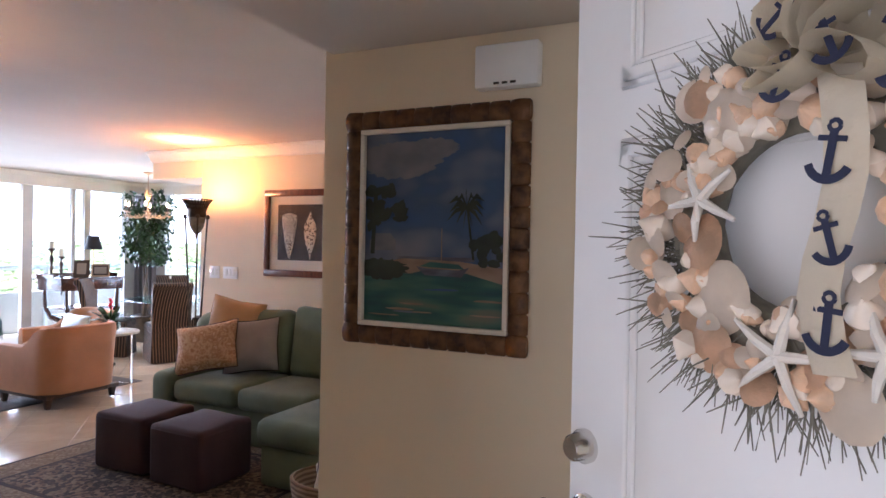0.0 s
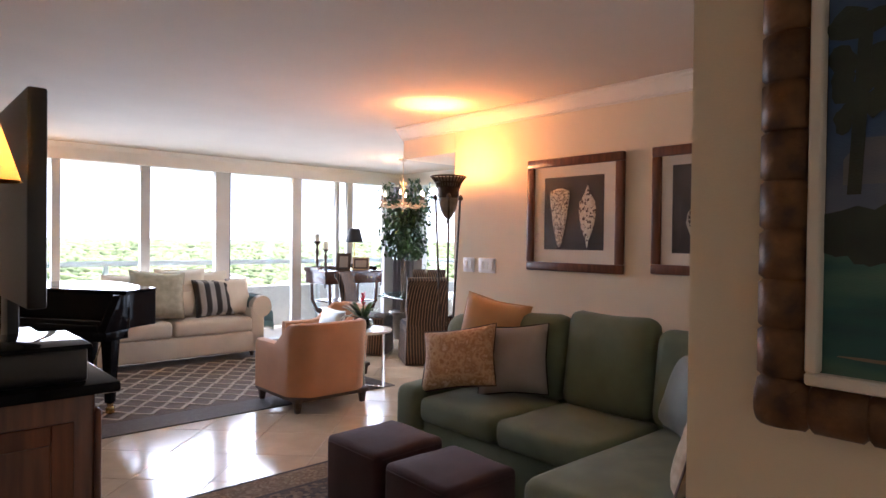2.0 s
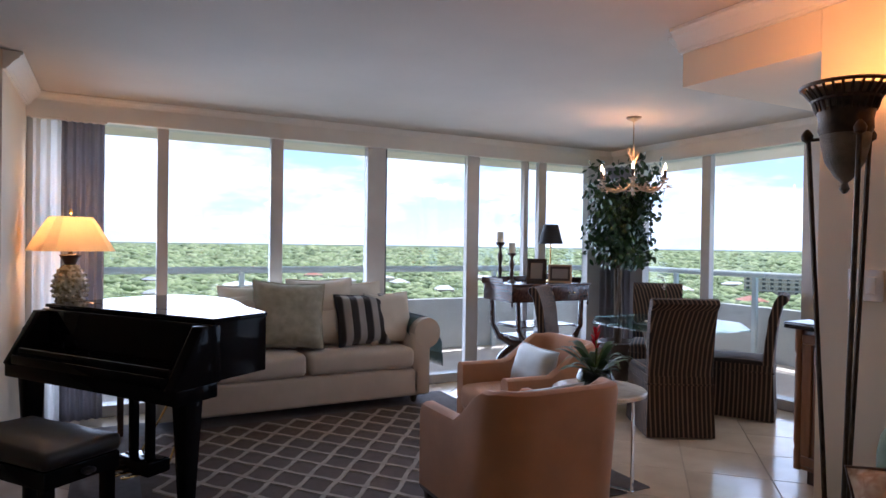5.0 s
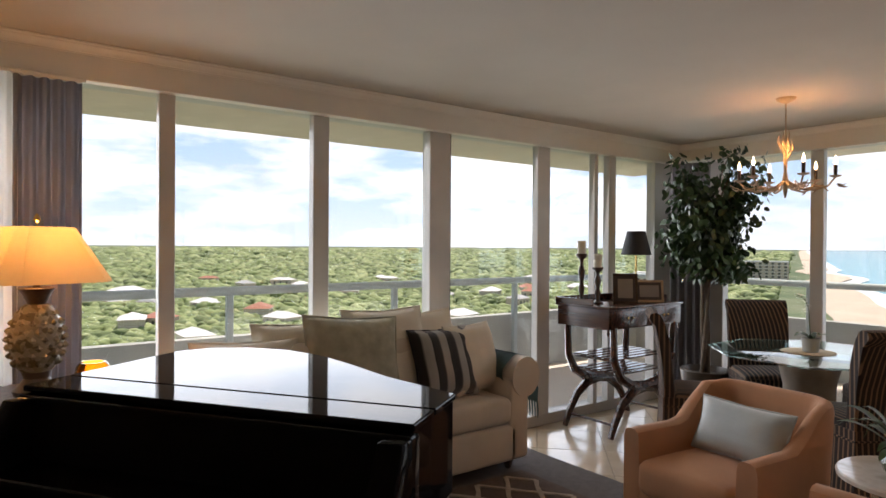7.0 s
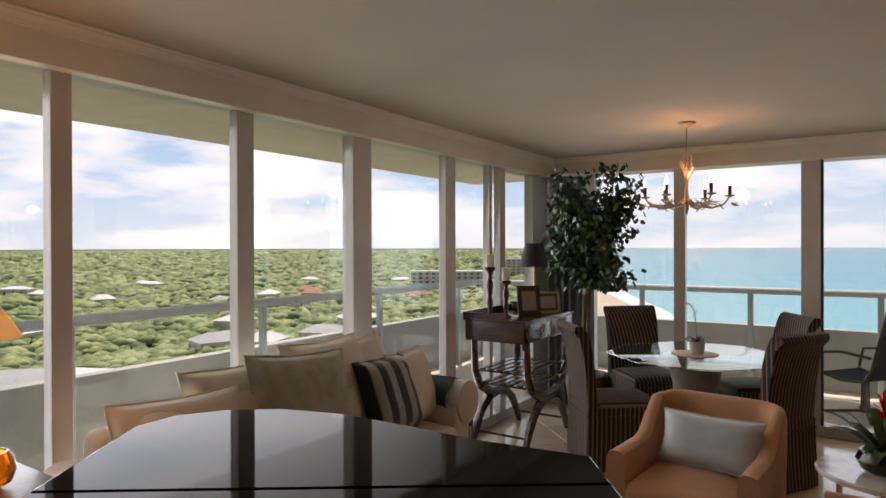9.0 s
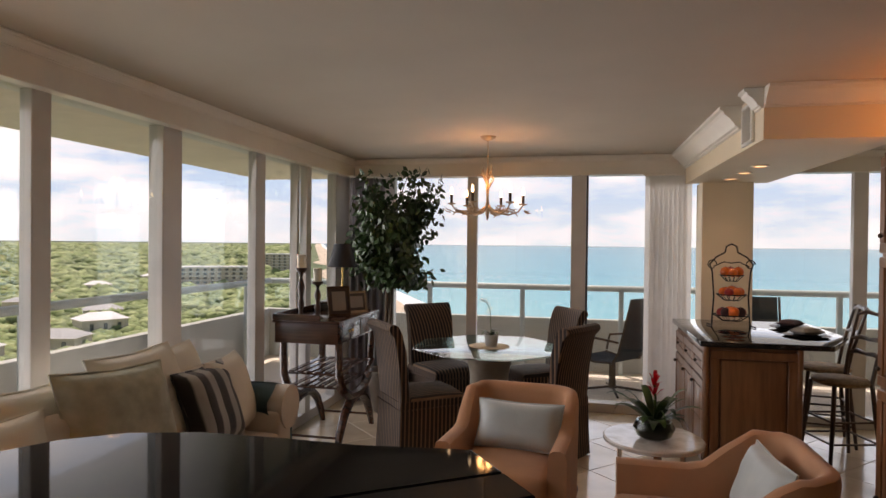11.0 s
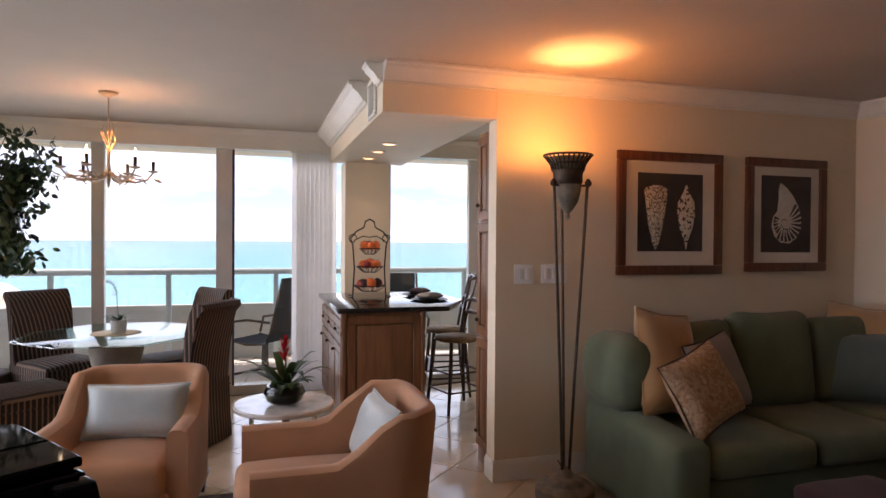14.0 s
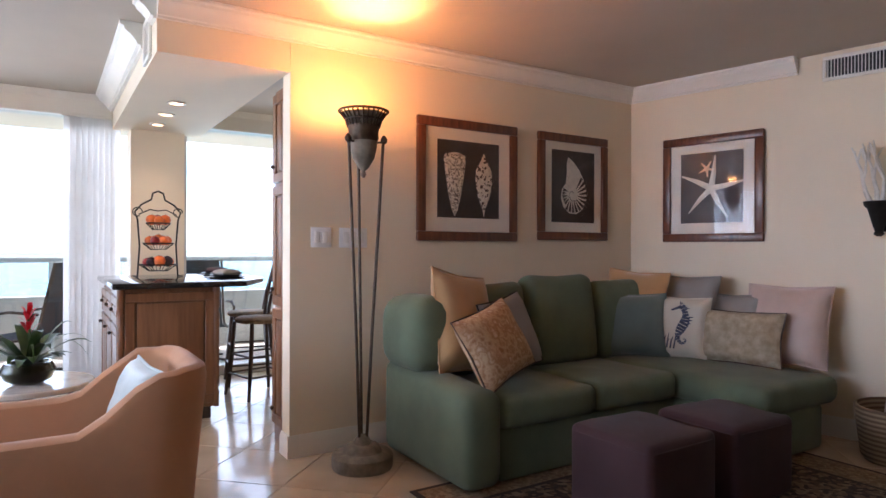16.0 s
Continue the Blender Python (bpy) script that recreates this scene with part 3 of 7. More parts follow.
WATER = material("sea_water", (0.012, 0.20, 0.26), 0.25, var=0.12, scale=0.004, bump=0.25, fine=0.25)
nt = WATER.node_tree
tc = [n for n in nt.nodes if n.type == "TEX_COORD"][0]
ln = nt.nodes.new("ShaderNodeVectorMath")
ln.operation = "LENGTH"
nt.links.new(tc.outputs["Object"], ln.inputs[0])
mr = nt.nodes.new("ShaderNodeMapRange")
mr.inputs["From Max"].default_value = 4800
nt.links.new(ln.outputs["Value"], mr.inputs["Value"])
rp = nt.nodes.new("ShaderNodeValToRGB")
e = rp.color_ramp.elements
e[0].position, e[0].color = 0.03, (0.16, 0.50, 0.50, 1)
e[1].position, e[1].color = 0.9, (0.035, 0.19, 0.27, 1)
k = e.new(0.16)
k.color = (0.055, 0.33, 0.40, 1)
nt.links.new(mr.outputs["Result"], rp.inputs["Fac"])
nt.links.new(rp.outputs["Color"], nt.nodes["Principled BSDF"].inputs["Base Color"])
LAND = patchy("wooded_ground", [(0.07, 0.11, 0.04), (0.13, 0.17, 0.07), (0.2, 0.21, 0.11)], 0.02, 0.95, 0.0, False)
SAND = material("beach_sand", (0.62, 0.50, 0.36), 0.9, var=0.1, scale=0.05)
FOAM = material("surf_foam", (0.75, 0.78, 0.76), 0.8, var=0.1, scale=0.05)


def sheet(name, ss, ds, lift, mat, label, cat, wob=0.0):
    bm = bmesh.new()
    g = []
    for s in ss:
        row = []
        for d in ds:
            w = wob * noise.noise(Vector((s * 0.006, 0, 3))) * (1 if abs(d) < 300 else 0)
            p = C0 + U * s + N * (d + w)
            row.append(bm.verts.new((p.x, p.y, far_z(p.x, p.y) + lift)))
        g.append(row)
    for a, b in zip(g, g[1:]):
        for i in range(len(ds) - 1):
            bm.faces.new((a[i], a[i + 1], b[i + 1], b[i]))
    return solid(name, bm, mat, label, cat, "structure")


bm = bmesh.new()
rings = [[bm.verts.new((r * math.cos(a * math.pi / 36), r * math.sin(a * math.pi / 36), far_z(r, 0))) for a in range(72)] for r in (5, 200, 400, 700, 1200, 2000, 3000, 4000, 4900)]
for p, q in zip(rings, rings[1:]):
    for i in range(72):
        bm.faces.new((p[i], p[(i + 1) % 72], q[(i + 1) % 72], q[i]))
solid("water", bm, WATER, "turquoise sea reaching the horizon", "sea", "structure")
SS = [-4500, -2500, -1200, -600] + list(range(-300, 1300, 60)) + [1500, 2000, 3000, 4600]
sheet("ground", SS, [6, 60, 150, 400, 900, 1600, 2600, 3600, 4700], 1.2, LAND, "wooded coastal plain far below", "ground", 30)
sheet("beach", SS, [-14, 8, 20], 1.6, SAND, "strip of pale sand beach", "beach", 30)
sheet("surf", SS, [-30, -22, -13], 0.7, FOAM, "line of white surf", "surf", 30)

rng = random.Random(5)
LEAVES = bpy.data.materials.new("tree_canopy")
LEAVES.use_nodes = True
nt = LEAVES.node_tree
gi = nt.nodes.new("ShaderNodeNewGeometry")
rp = nt.nodes.new("ShaderNodeValToRGB")
e = rp.color_ramp.elements
e[0].color, e[1].color = (0.15, 0.19, 0.07, 1), (0.42, 0.45, 0.20, 1)
k = e.new(0.6)
k.color = (0.26, 0.32, 0.11, 1)
nt.links.new(gi.outputs["Random Per Island"], rp.inputs["Fac"])
nt.links.new(rp.outputs["Color"], nt.nodes["Principled BSDF"].inputs["Base Color"])
nt.nodes["Principled BSDF"].inputs["Roughness"].default_value = 0.8
ico = bmesh.new()
bmesh.ops.create_icosphere(ico, subdivisions=1, radius=1)
IV = np.array([v.co[:] for v in ico.verts])
IF = np.array([[v.index for v in f.verts] for f in ico.faces])
ico.free()
verts, faces = [], []
gen = np.random.default_rng(4)
count = 0
while count < 52000:
    ang = radians(rng.uniform(104, 205))
    r = 62 * (2400 / 62) ** rng.random()
    x, y = r * math.cos(ang), r * math.sin(ang)
    if (Vector((x, y)) - C0).dot(N) < 45:
        continue
    big = rng.uniform(0.8, 2.0) * (1 + r / 300)
    v = IV * (big * np.array([1, 1, 0.62])) * (1 + gen.normal(0, 0.20, (len(IV), 1))) + np.array([x, y, far_z(x, y) + 1.0 + big * 0.45 + 2.6 * noise.noise(Vector((x * 0.05, y * 0.05, 1)))])
    faces.append(IF + len(IV) * count)
    verts.append(v)
    count += 1
me = bpy.data.meshes.new("woods")
V, F = np.concatenate(verts), np.concatenate(faces)
me.from_pydata(V.tolist(), [], F.tolist())
me.materials.append(LEAVES)
me.shade_smooth()
tagged(new("woods", me), "dense green tree tops of the coastal woods", "woods", "", "stuff")

ROOFS = [material("white_roof", (0.72, 0.70, 0.66), 0.7), material("terracotta_roof", (0.42, 0.17, 0.10), 0.8), material("grey_roof", (0.42, 0.41, 0.39), 0.8)]
HOUSE = material("pale_house_wall", (0.62, 0.52, 0.40), 0.8)
WINDARK = material("dark_far_window", (0.11, 0.11, 0.11), 0.2)


def house(x, y, w, d, h, rz, roof):
    ob = thing("house", pose(x, y, far_z(x, y) + 1.0, 0, 0, rz), "low house with a pale roof among the trees" if roof != 1 else "low house with a terracotta roof among the trees", "house", "houses in the woods")
    part("wall", B((-w / 2, -d / 2, 0), (w / 2, d / 2, h)), HOUSE, ob)
    bm = bmesh.new()
    lo = [bm.verts.new((sx * (w / 2 + 0.6), sy * (d / 2 + 0.6), h)) for sx, sy in ((-1, -1), (1, -1), (1, 1), (-1, 1))]
    hi = [bm.verts.new((sx * w / 4, 0, h + d * 0.22)) for sx in (-1, 1)]
    for f in ((0, 1, 5, 4), (1, 2, 5), (2, 3, 4, 5), (3, 0, 4), (3, 2, 1, 0)):
        q = lo + hi
        bm.faces.new([q[i] for i in f])
    part("roof", bm, ROOFS[roof], ob)
    for s in (-0.3, 0.0, 0.3):
        part("window", B((s * w - 0.7, -d / 2 - 0.05, h * 0.35), (s * w + 0.7, -d / 2 + 0.02, h * 0.8)), WINDARK, ob)


for i in range(46):
    ang, r = rng.uniform(116, 188), rng.uniform(120, 620)
    x, y = r * math.cos(radians(ang)), r * math.sin(radians(ang))
    house(x, y, rng.uniform(10, 20), rng.uniform(8, 12), rng.uniform(4.5, 7.0), rng.uniform(0, 180), rng.choice((0, 0, 1, 2)))


def block(ang, r, w, d, storeys, face, label):
    x, y = r * math.cos(radians(ang)), r * math.sin(radians(ang))
    ob = thing("apartment_building", pose(x, y, far_z(x, y) + 1, 0, 0, face), label, "building", "far apartment buildings")
    h = storeys * 3.2
    part("wall", B((-w / 2, -d / 2, 0), (w / 2, d / 2, h)), HOUSE, ob)
    part("roof", B((-w / 2 - 0.5, -d / 2 - 0.5, h), (w / 2 + 0.5, d / 2 + 0.5, h + 0.8)), ROOFS[0], ob)
    n = int(w / 5)
    for s in range(storeys):
        part("balcony", B((-w / 2, -d / 2 - 1.2, s * 3.2 + 3.0), (w / 2, -d / 2, s * 3.2 + 3.3)), ROOFS[0], ob)
        for i in range(n):
            cx = -w / 2 + (i + 0.5) * w / n
            part("window", B((cx - 1.1, -d / 2 - 0.06, s * 3.2 + 0.8), (cx + 1.1, -d / 2 + 0.02, s * 3.2 + 2.4)), WINDARK, ob)


block(123, 520, 62, 16, 5, 33, "long sand-coloured apartment building with balconies near the beach")
block(116.2, 700, 38, 18, 7, 26, "tall pale apartment building near the beach")
block(118.3, 820, 34, 18, 6, 28, "pale apartment building among the trees")

# sky backdrop: clouds over the horizon, beyond everything
SKYM = bpy.data.materials.new("cloudy_sky_backdrop")
SKYM.use_nodes = True
nt = SKYM.node_tree
tc = nt.nodes.new("ShaderNodeTexCoord")
sx = nt.nodes.new("ShaderNodeSeparateXYZ")
nt.links.new(tc.outputs["Object"], sx.inputs["Vector"])
mr = nt.nodes.new("ShaderNodeMapRange")
mr.inputs["From Min"].default_value, mr.inputs["From Max"].default_value = -20, 1100
nt.links.new(sx.outputs["Z"], mr.inputs["Value"])
rp = nt.nodes.new("ShaderNodeValToRGB")
e = rp.color_ramp.elements
e[0].color, e[1].color = (0.68, 0.77, 0.84, 1), (0.30, 0.50, 0.80, 1)
k = e.new(0.35)
k.color = (0.50, 0.67, 0.86, 1)
nt.links.new(mr.outputs["Result"], rp.inputs["Fac"])
mp = nt.nodes.new("ShaderNodeMapping")
mp.inputs["Scale"].default_value = (0.0011, 0.0011, 0.0042)
nt.links.new(tc.outputs["Object"], mp.inputs["Vector"])
nz = nt.nodes.new("ShaderNodeTexNoise")
nz.inputs["Scale"].default_value, nz.inputs["Detail"].default_value, nz.inputs["Roughness"].default_value = 1.0, 8, 0.58
nt.links.new(mp.outputs["Vector"], nz.inputs["Vector"])
cr = nt.nodes.new("ShaderNodeValToRGB")
cr.color_ramp.elements[0].position, cr.color_ramp.elements[1].position = 0.40, 0.62
nt.links.new(nz.outputs["Fac"], cr.inputs["Fac"])
mx = nt.nodes.new("ShaderNodeMix")
mx.data_type = "RGBA"
mx.inputs["B"].default_value = (0.97, 0.97, 0.98, 1)
nt.links.new(cr.outputs["Color"], mx.inputs["Factor"])
nt.links.new(rp.outputs["Color"], mx.inputs["A"])
em = nt.nodes.new("ShaderNodeEmission")
em.inputs["Strength"].default_value = SKY_GLOW
nt.links.new(mx.outputs["Result"], em.inputs["Color"])
nt.links.new(em.outputs["Emission"], nt.nodes["Material Output"].inputs["Surface"])
bm = bmesh.new()
rings = [[bm.verts.new((4850 * math.cos(radians(a)), 4850 * math.sin(radians(a)), z)) for a in range(30, 246, 3)] for z in (-40, 300, 700, 1200, 1800)]
for p, q in zip(rings, rings[1:]):
    for i in range(len(p) - 1):
        bm.faces.new((p[i], p[i + 1], q[i + 1], q[i]))
solid("backdrop", bm, SKYM, "hazy blue sky with white clouds", "sky", "structure")

# ---- living room: sectional, ottomans, rugs ----


def rug(name, x0, y0, x1, y1, bands, label):
    ob = thing(name, pose((x0 + x1) / 2, (y0 + y1) / 2, 0), label, "rug")
    hx, hy = (x1 - x0) / 2, (y1 - y0) / 2
    for i, (inset, mat, nm) in enumerate(bands):
        part(nm, B((-hx + inset, -hy + inset, 0.0 if i == 0 else 0.006), (hx - inset, hy - inset, 0.008 + 0.0012 * i), 0.003, 1), mat, ob)
    return ob


rug("oriental_rug", -3.03, 3.03, -0.72, 4.78, [(0, ORIENTL, "backing"), (0.03, ORIENTB, "border"), (0.26, ORIENTL, "band"), (0.29, ORIENT, "field")], "dark brown and tan floral oriental rug with a border")
trel = rug("trellis_rug", -7.15, 2.82, -4.48, 5.83, [(0, PETROL, "border"), (0.36, CHARC, "field")], "grey rug with a brown field and pale diamond trellis")
bm = bmesh.new()
hx, hy, a, b = 2.67 / 2 - 0.36, 3.01 / 2 - 0.36, 0.155, 0.12
for sgn in (1, -1):
    c = -20
    for kk in range(-30, 31):
        pts = []
        for j in range(-40, 41):
            x, y = j * a, sgn * (j * b) + kk * 2 * b
            if abs(x) <= hx and abs(y) <= hy:
                pts.append((x, y))
        for p, q in zip(pts, pts[1:]):
            d = Vector((q[0] - p[0], q[1] - p[1], 0)).normalized()
            n = Vector((-d.y, d.x, 0)) * 0.017
            zz = 0.0145 + 0.0004 * sgn
            mid = Vector(((p[0] + q[0]) / 2, (p[1] + q[1]) / 2, zz)) + n * 0.35 * (-1) ** round(p[0] / a)
            P, Q = Vector((*p, zz)), Vector((*q, zz))
            vs = [bm.verts.new(v) for v in (P - n, mid - n * 0.75, Q - n, Q + n, mid + n * 0.75, P + n)]
            lo = [bm.verts.new(v.co - Vector((0, 0, 0.006))) for v in vs]
            bm.faces.new(vs)
            for i in range(6):
                bm.faces.new((vs[i], vs[(i + 1) % 6], lo[(i + 1) % 6], lo[i]))
tagged(part("trellis", bm, LATT, trel, "pale raised trellis lines"), kind="stuff")


def green_sectional():
    so = thing("sectional_sofa", Matrix.Diagonal((1, 1, 1.1, 1)), "green chenille sectional sofa with a chaise, along the shell prints", "sofa")
    part("base", B((-2.60, 4.60, 0.012), (-1.22, 5.5, 0.27), 0.03), GREEN, so)
    part("chaise_base", B((-1.215, 4.04, 0.012), (-0.56, 5.45, 0.26), 0.03), GREEN, so)
    part("seat_cushion", cushion_bm((-2.60, 4.56, 0.26), (-1.93, 5.25, 0.41), 0.05), GREEN, so)
    part("seat_cushion", cushion_bm((-1.92, 4.56, 0.26), (-1.24, 5.25, 0.41), 0.05), GREEN, so)
    bm = cushion_bm((-1.235, 4.0, 0.25), (-0.56, 5.25, 0.41), 0.06)
    for v in bm.verts:
        if v.co.x > -0.7:
            v.co.x += max(0, (4.9 - v.co.y)) * 0.14
    part("chaise_cushion", bm, GREEN, so)
    bm = B((-2.84, 4.55, 0.012), (-2.61, 5.45, 0.50), 0.06, 3)
    for v in bm.verts:
        if v.co.z > 0.3:
            v.co.z -= max(0, 5.05 - v.co.y) * 0.10
    part("arm", bm, GREEN, so)
    part("bolster", B((-2.88, 5.0, 0.46), (-2.55, 5.47, 0.86), 0.13, 4), GREEN, so)
    part("back_frame", B((-2.6, 5.32, 0.2), (-0.56, 5.52, 0.76), 0.06, 3), GREEN, so)
    for x0, x1, h in ((-2.52, -1.92, 0.91), (-1.90, -1.30, 0.945), (-1.28, -0.62, 0.90)):
        bm = cushion_bm((x0, -0.09, 0), (x1, 0.09, h - 0.40), 0.07, 0)
        for v in bm.verts:
            u = (v.co.x - x0) / (x1 - x0) * 2 - 1
            v.co.y *= 1 + 0.35 * (1 - u * u) * math.sin(math.pi * min(1, max(0, v.co.z / (h - 0.4))))
        part("back_cushion", turned(bm, pose(0, 5.22, 0.40, -9, 0, 0)), GREEN, so)
    return so


green_sectional()
pillow("tall ochre velvet pillow leaning on the green sofa", OCHRE, (-2.46, 5.03, 0.455), 0.50, 0.60, 0.17, 20, -14, 10, "sofa pillows", 1)
pillow("taupe grey pillow with a dark trim on the green sofa", GREYP, (-2.16, 4.95, 0.46), 0.48, 0.46, 0.15, 20, -20, -7, "sofa pillows", 2, IRON)
pillow("tan animal-print pillow with dark trim on the green sofa", LEOPARD, (-2.44, 4.70, 0.46), 0.54, 0.42, 0.15, 18, -26, -12, "sofa pillows", 3, WALNUT)
pillow("ochre pillow in the corner of the green sofa", OCHRE, (-0.92, 5.26, 0.50), 0.52, 0.56, 0.14, -82, -14, 3, "sofa pillows", 4)
pillow("sage satin pillow with a pleat on the green sofa", SAGE, (-1.06, 5.05, 0.46), 0.46, 0.46, 0.15, -40, -18, 0, "sofa pillows", 5)
sea = pillow("white pillow with a blue seahorse on the green sofa", IVORY, (-0.86, 4.86, 0.46), 0.38, 0.44, 0.14, -70, -18, 0, "sofa pillows", 6)
bm = bmesh.new()
spine = [(0.018, 0.135, 0.020), (0.040, 0.100, 0.019), (0.050, 0.062, 0.024), (0.045, 0.022, 0.033), (0.026, -0.020, 0.033), (0.010, -0.058, 0.024), (0.008, -0.090, 0.016), (0.024, -0.118, 0.012), (0.050, -0.126, 0.009), (0.066, -0.108, 0.007), (0.058, -0.092, 0.005), (0.046, -0.098, 0.003)]
for (x0, z0, r0), (x1, z1, r1) in zip(spine, spine[1:]):
    for f0, f1 in ((0.0, 0.42), (0.52, 0.94)):
        tube(bm, [(x0 + (x1 - x0) * f, -0.076, z0 + (z1 - z0) * f) for f in (f0, f1)], [r0 + (r1 - r0) * f0, r0 + (r1 - r0) * f1], 8)
tube(bm, [(0.014, -0.076, 0.132), (-0.022, -0.075, 0.116), (-0.052, -0.074, 0.104)], [0.013, 0.008, 0.006], 6)
for k in range(6):
    tube(bm, [(0.006 + 0.008 * k, -0.076, 0.148 - 0.006 * k), (0.004 + 0.014 * k, -0.075, 0.172 - 0.010 * k)], [0.005, 0.0015], 5)
    tube(bm, [(0.070 - 0.001 * k * k, -0.076, 0.055 - 0.020 * k), (0.100 - 0.003 * k * k, -0.075, 0.062 - 0.024 * k)], [0.007, 0.002], 5)
    tube(bm, [(-0.130 + 0.024 * k, -0.070, -0.165), (-0.135 + 0.026 * k, -0.072, -0.125 + 0.016 * (k % 3)), (-0.150 + 0.032 * k, -0.073, -0.085 + 0.026 * (k % 2))], [0.006, 0.005, 0.002], 5)
    tube(bm, [(-0.133 + 0.025 * k, -0.071, -0.135), (-0.115 + 0.022 * k, -0.073, -0.100 + 0.012 * (k % 3))], [0.004, 0.002], 5)
for v in bm.verts:
    v.co.y = -0.076 + (v.co.y + 0.076) * 0.12
part("seahorse_print", bm, SEAH, sea, "blue seahorse motif")
pillow("grey brown pillow on the chaise by the wall", GREYP, (-0.68, 4.98, 0.50), 0.48, 0.54, 0.14, -80, -14, 0, "sofa pillows", 7)
pillow("grey brown pillow on the chaise by the wall", GREYP, (-0.58, 4.68, 0.46), 0.44, 0.46, 0.14, -82, -14, 0, "sofa pillows", 8)
pillow("sand-coloured woven lumbar pillow on the chaise", WEAVE, (-0.72, 4.52, 0.46), 0.56, 0.36, 0.13, -76, -16, 0, "sofa pillows", 9, WALNUT)
pillow("blush satin pillow on the chaise end", PINKP, (-0.50, 4.33, 0.46), 0.52, 0.54, 0.15, -78, -16, 0, "sofa pillows", 10)


def ottoman(x0, y0, x1, y1, rz):
    ob = thing("ottoman", pose((x0 + x1) / 2, (y0 + y1) / 2, 0.0105, 0, 0, rz), "plum brown suede cube ottoman on the oriental rug", "ottoman", "cube ottomans")
    w, d = (x1 - x0) / 2, (y1 - y0) / 2
    part("cover", cushion_bm((-w, -d, 0.0), (w, d, 0.385), 0.035, 0.012), PLUM, ob)
    part("seam", tube(bmesh.new(), [(-w, -d + 0.03, 0.352), (-w, d - 0.03, 0.352), (-w + 0.03, d, 0.352), (w - 0.03, d, 0.352), (w, d - 0.03, 0.352), (w, -d + 0.03, 0.352), (w - 0.03, -d, 0.352), (-w + 0.03, -d, 0.352), (-w, -d + 0.03, 0.352)], 0.003, 5), PLUM, ob)


ottoman(-2.46, 3.78, -1.99, 4.25, 1)
ottoman(-1.89, 3.75, -1.42, 4.21, -1)

bk = thing("basket", pose(-0.40, 3.72, 0.0, 0, 0, 10) @ Matrix.Scale(1.25, 4), "woven wicker basket with rolled magazines beside the chaise", "basket")
bm = bmesh.new()
lathe(bm, [(0.15, 0.0), (0.17, 0.02), (0.20, 0.20), (0.205, 0.25), (0.19, 0.255), (0.185, 0.22), (0.15, 0.03)], n=20, squash=0.8)
part("weave", bm, WICKER, bk)
for i in range(3):
    part("magazine", turned(B((-0.09, -0.012, 0.04), (0.09, 0.012, 0.33), 0.006), pose(-0.04 + 0.03 * i, -0.03 + 0.035 * i, 0.0, 6, 12 - 9 * i, 30)), IVORY if i != 1 else NAVY, bk)

# ---- pictures and wall things ----


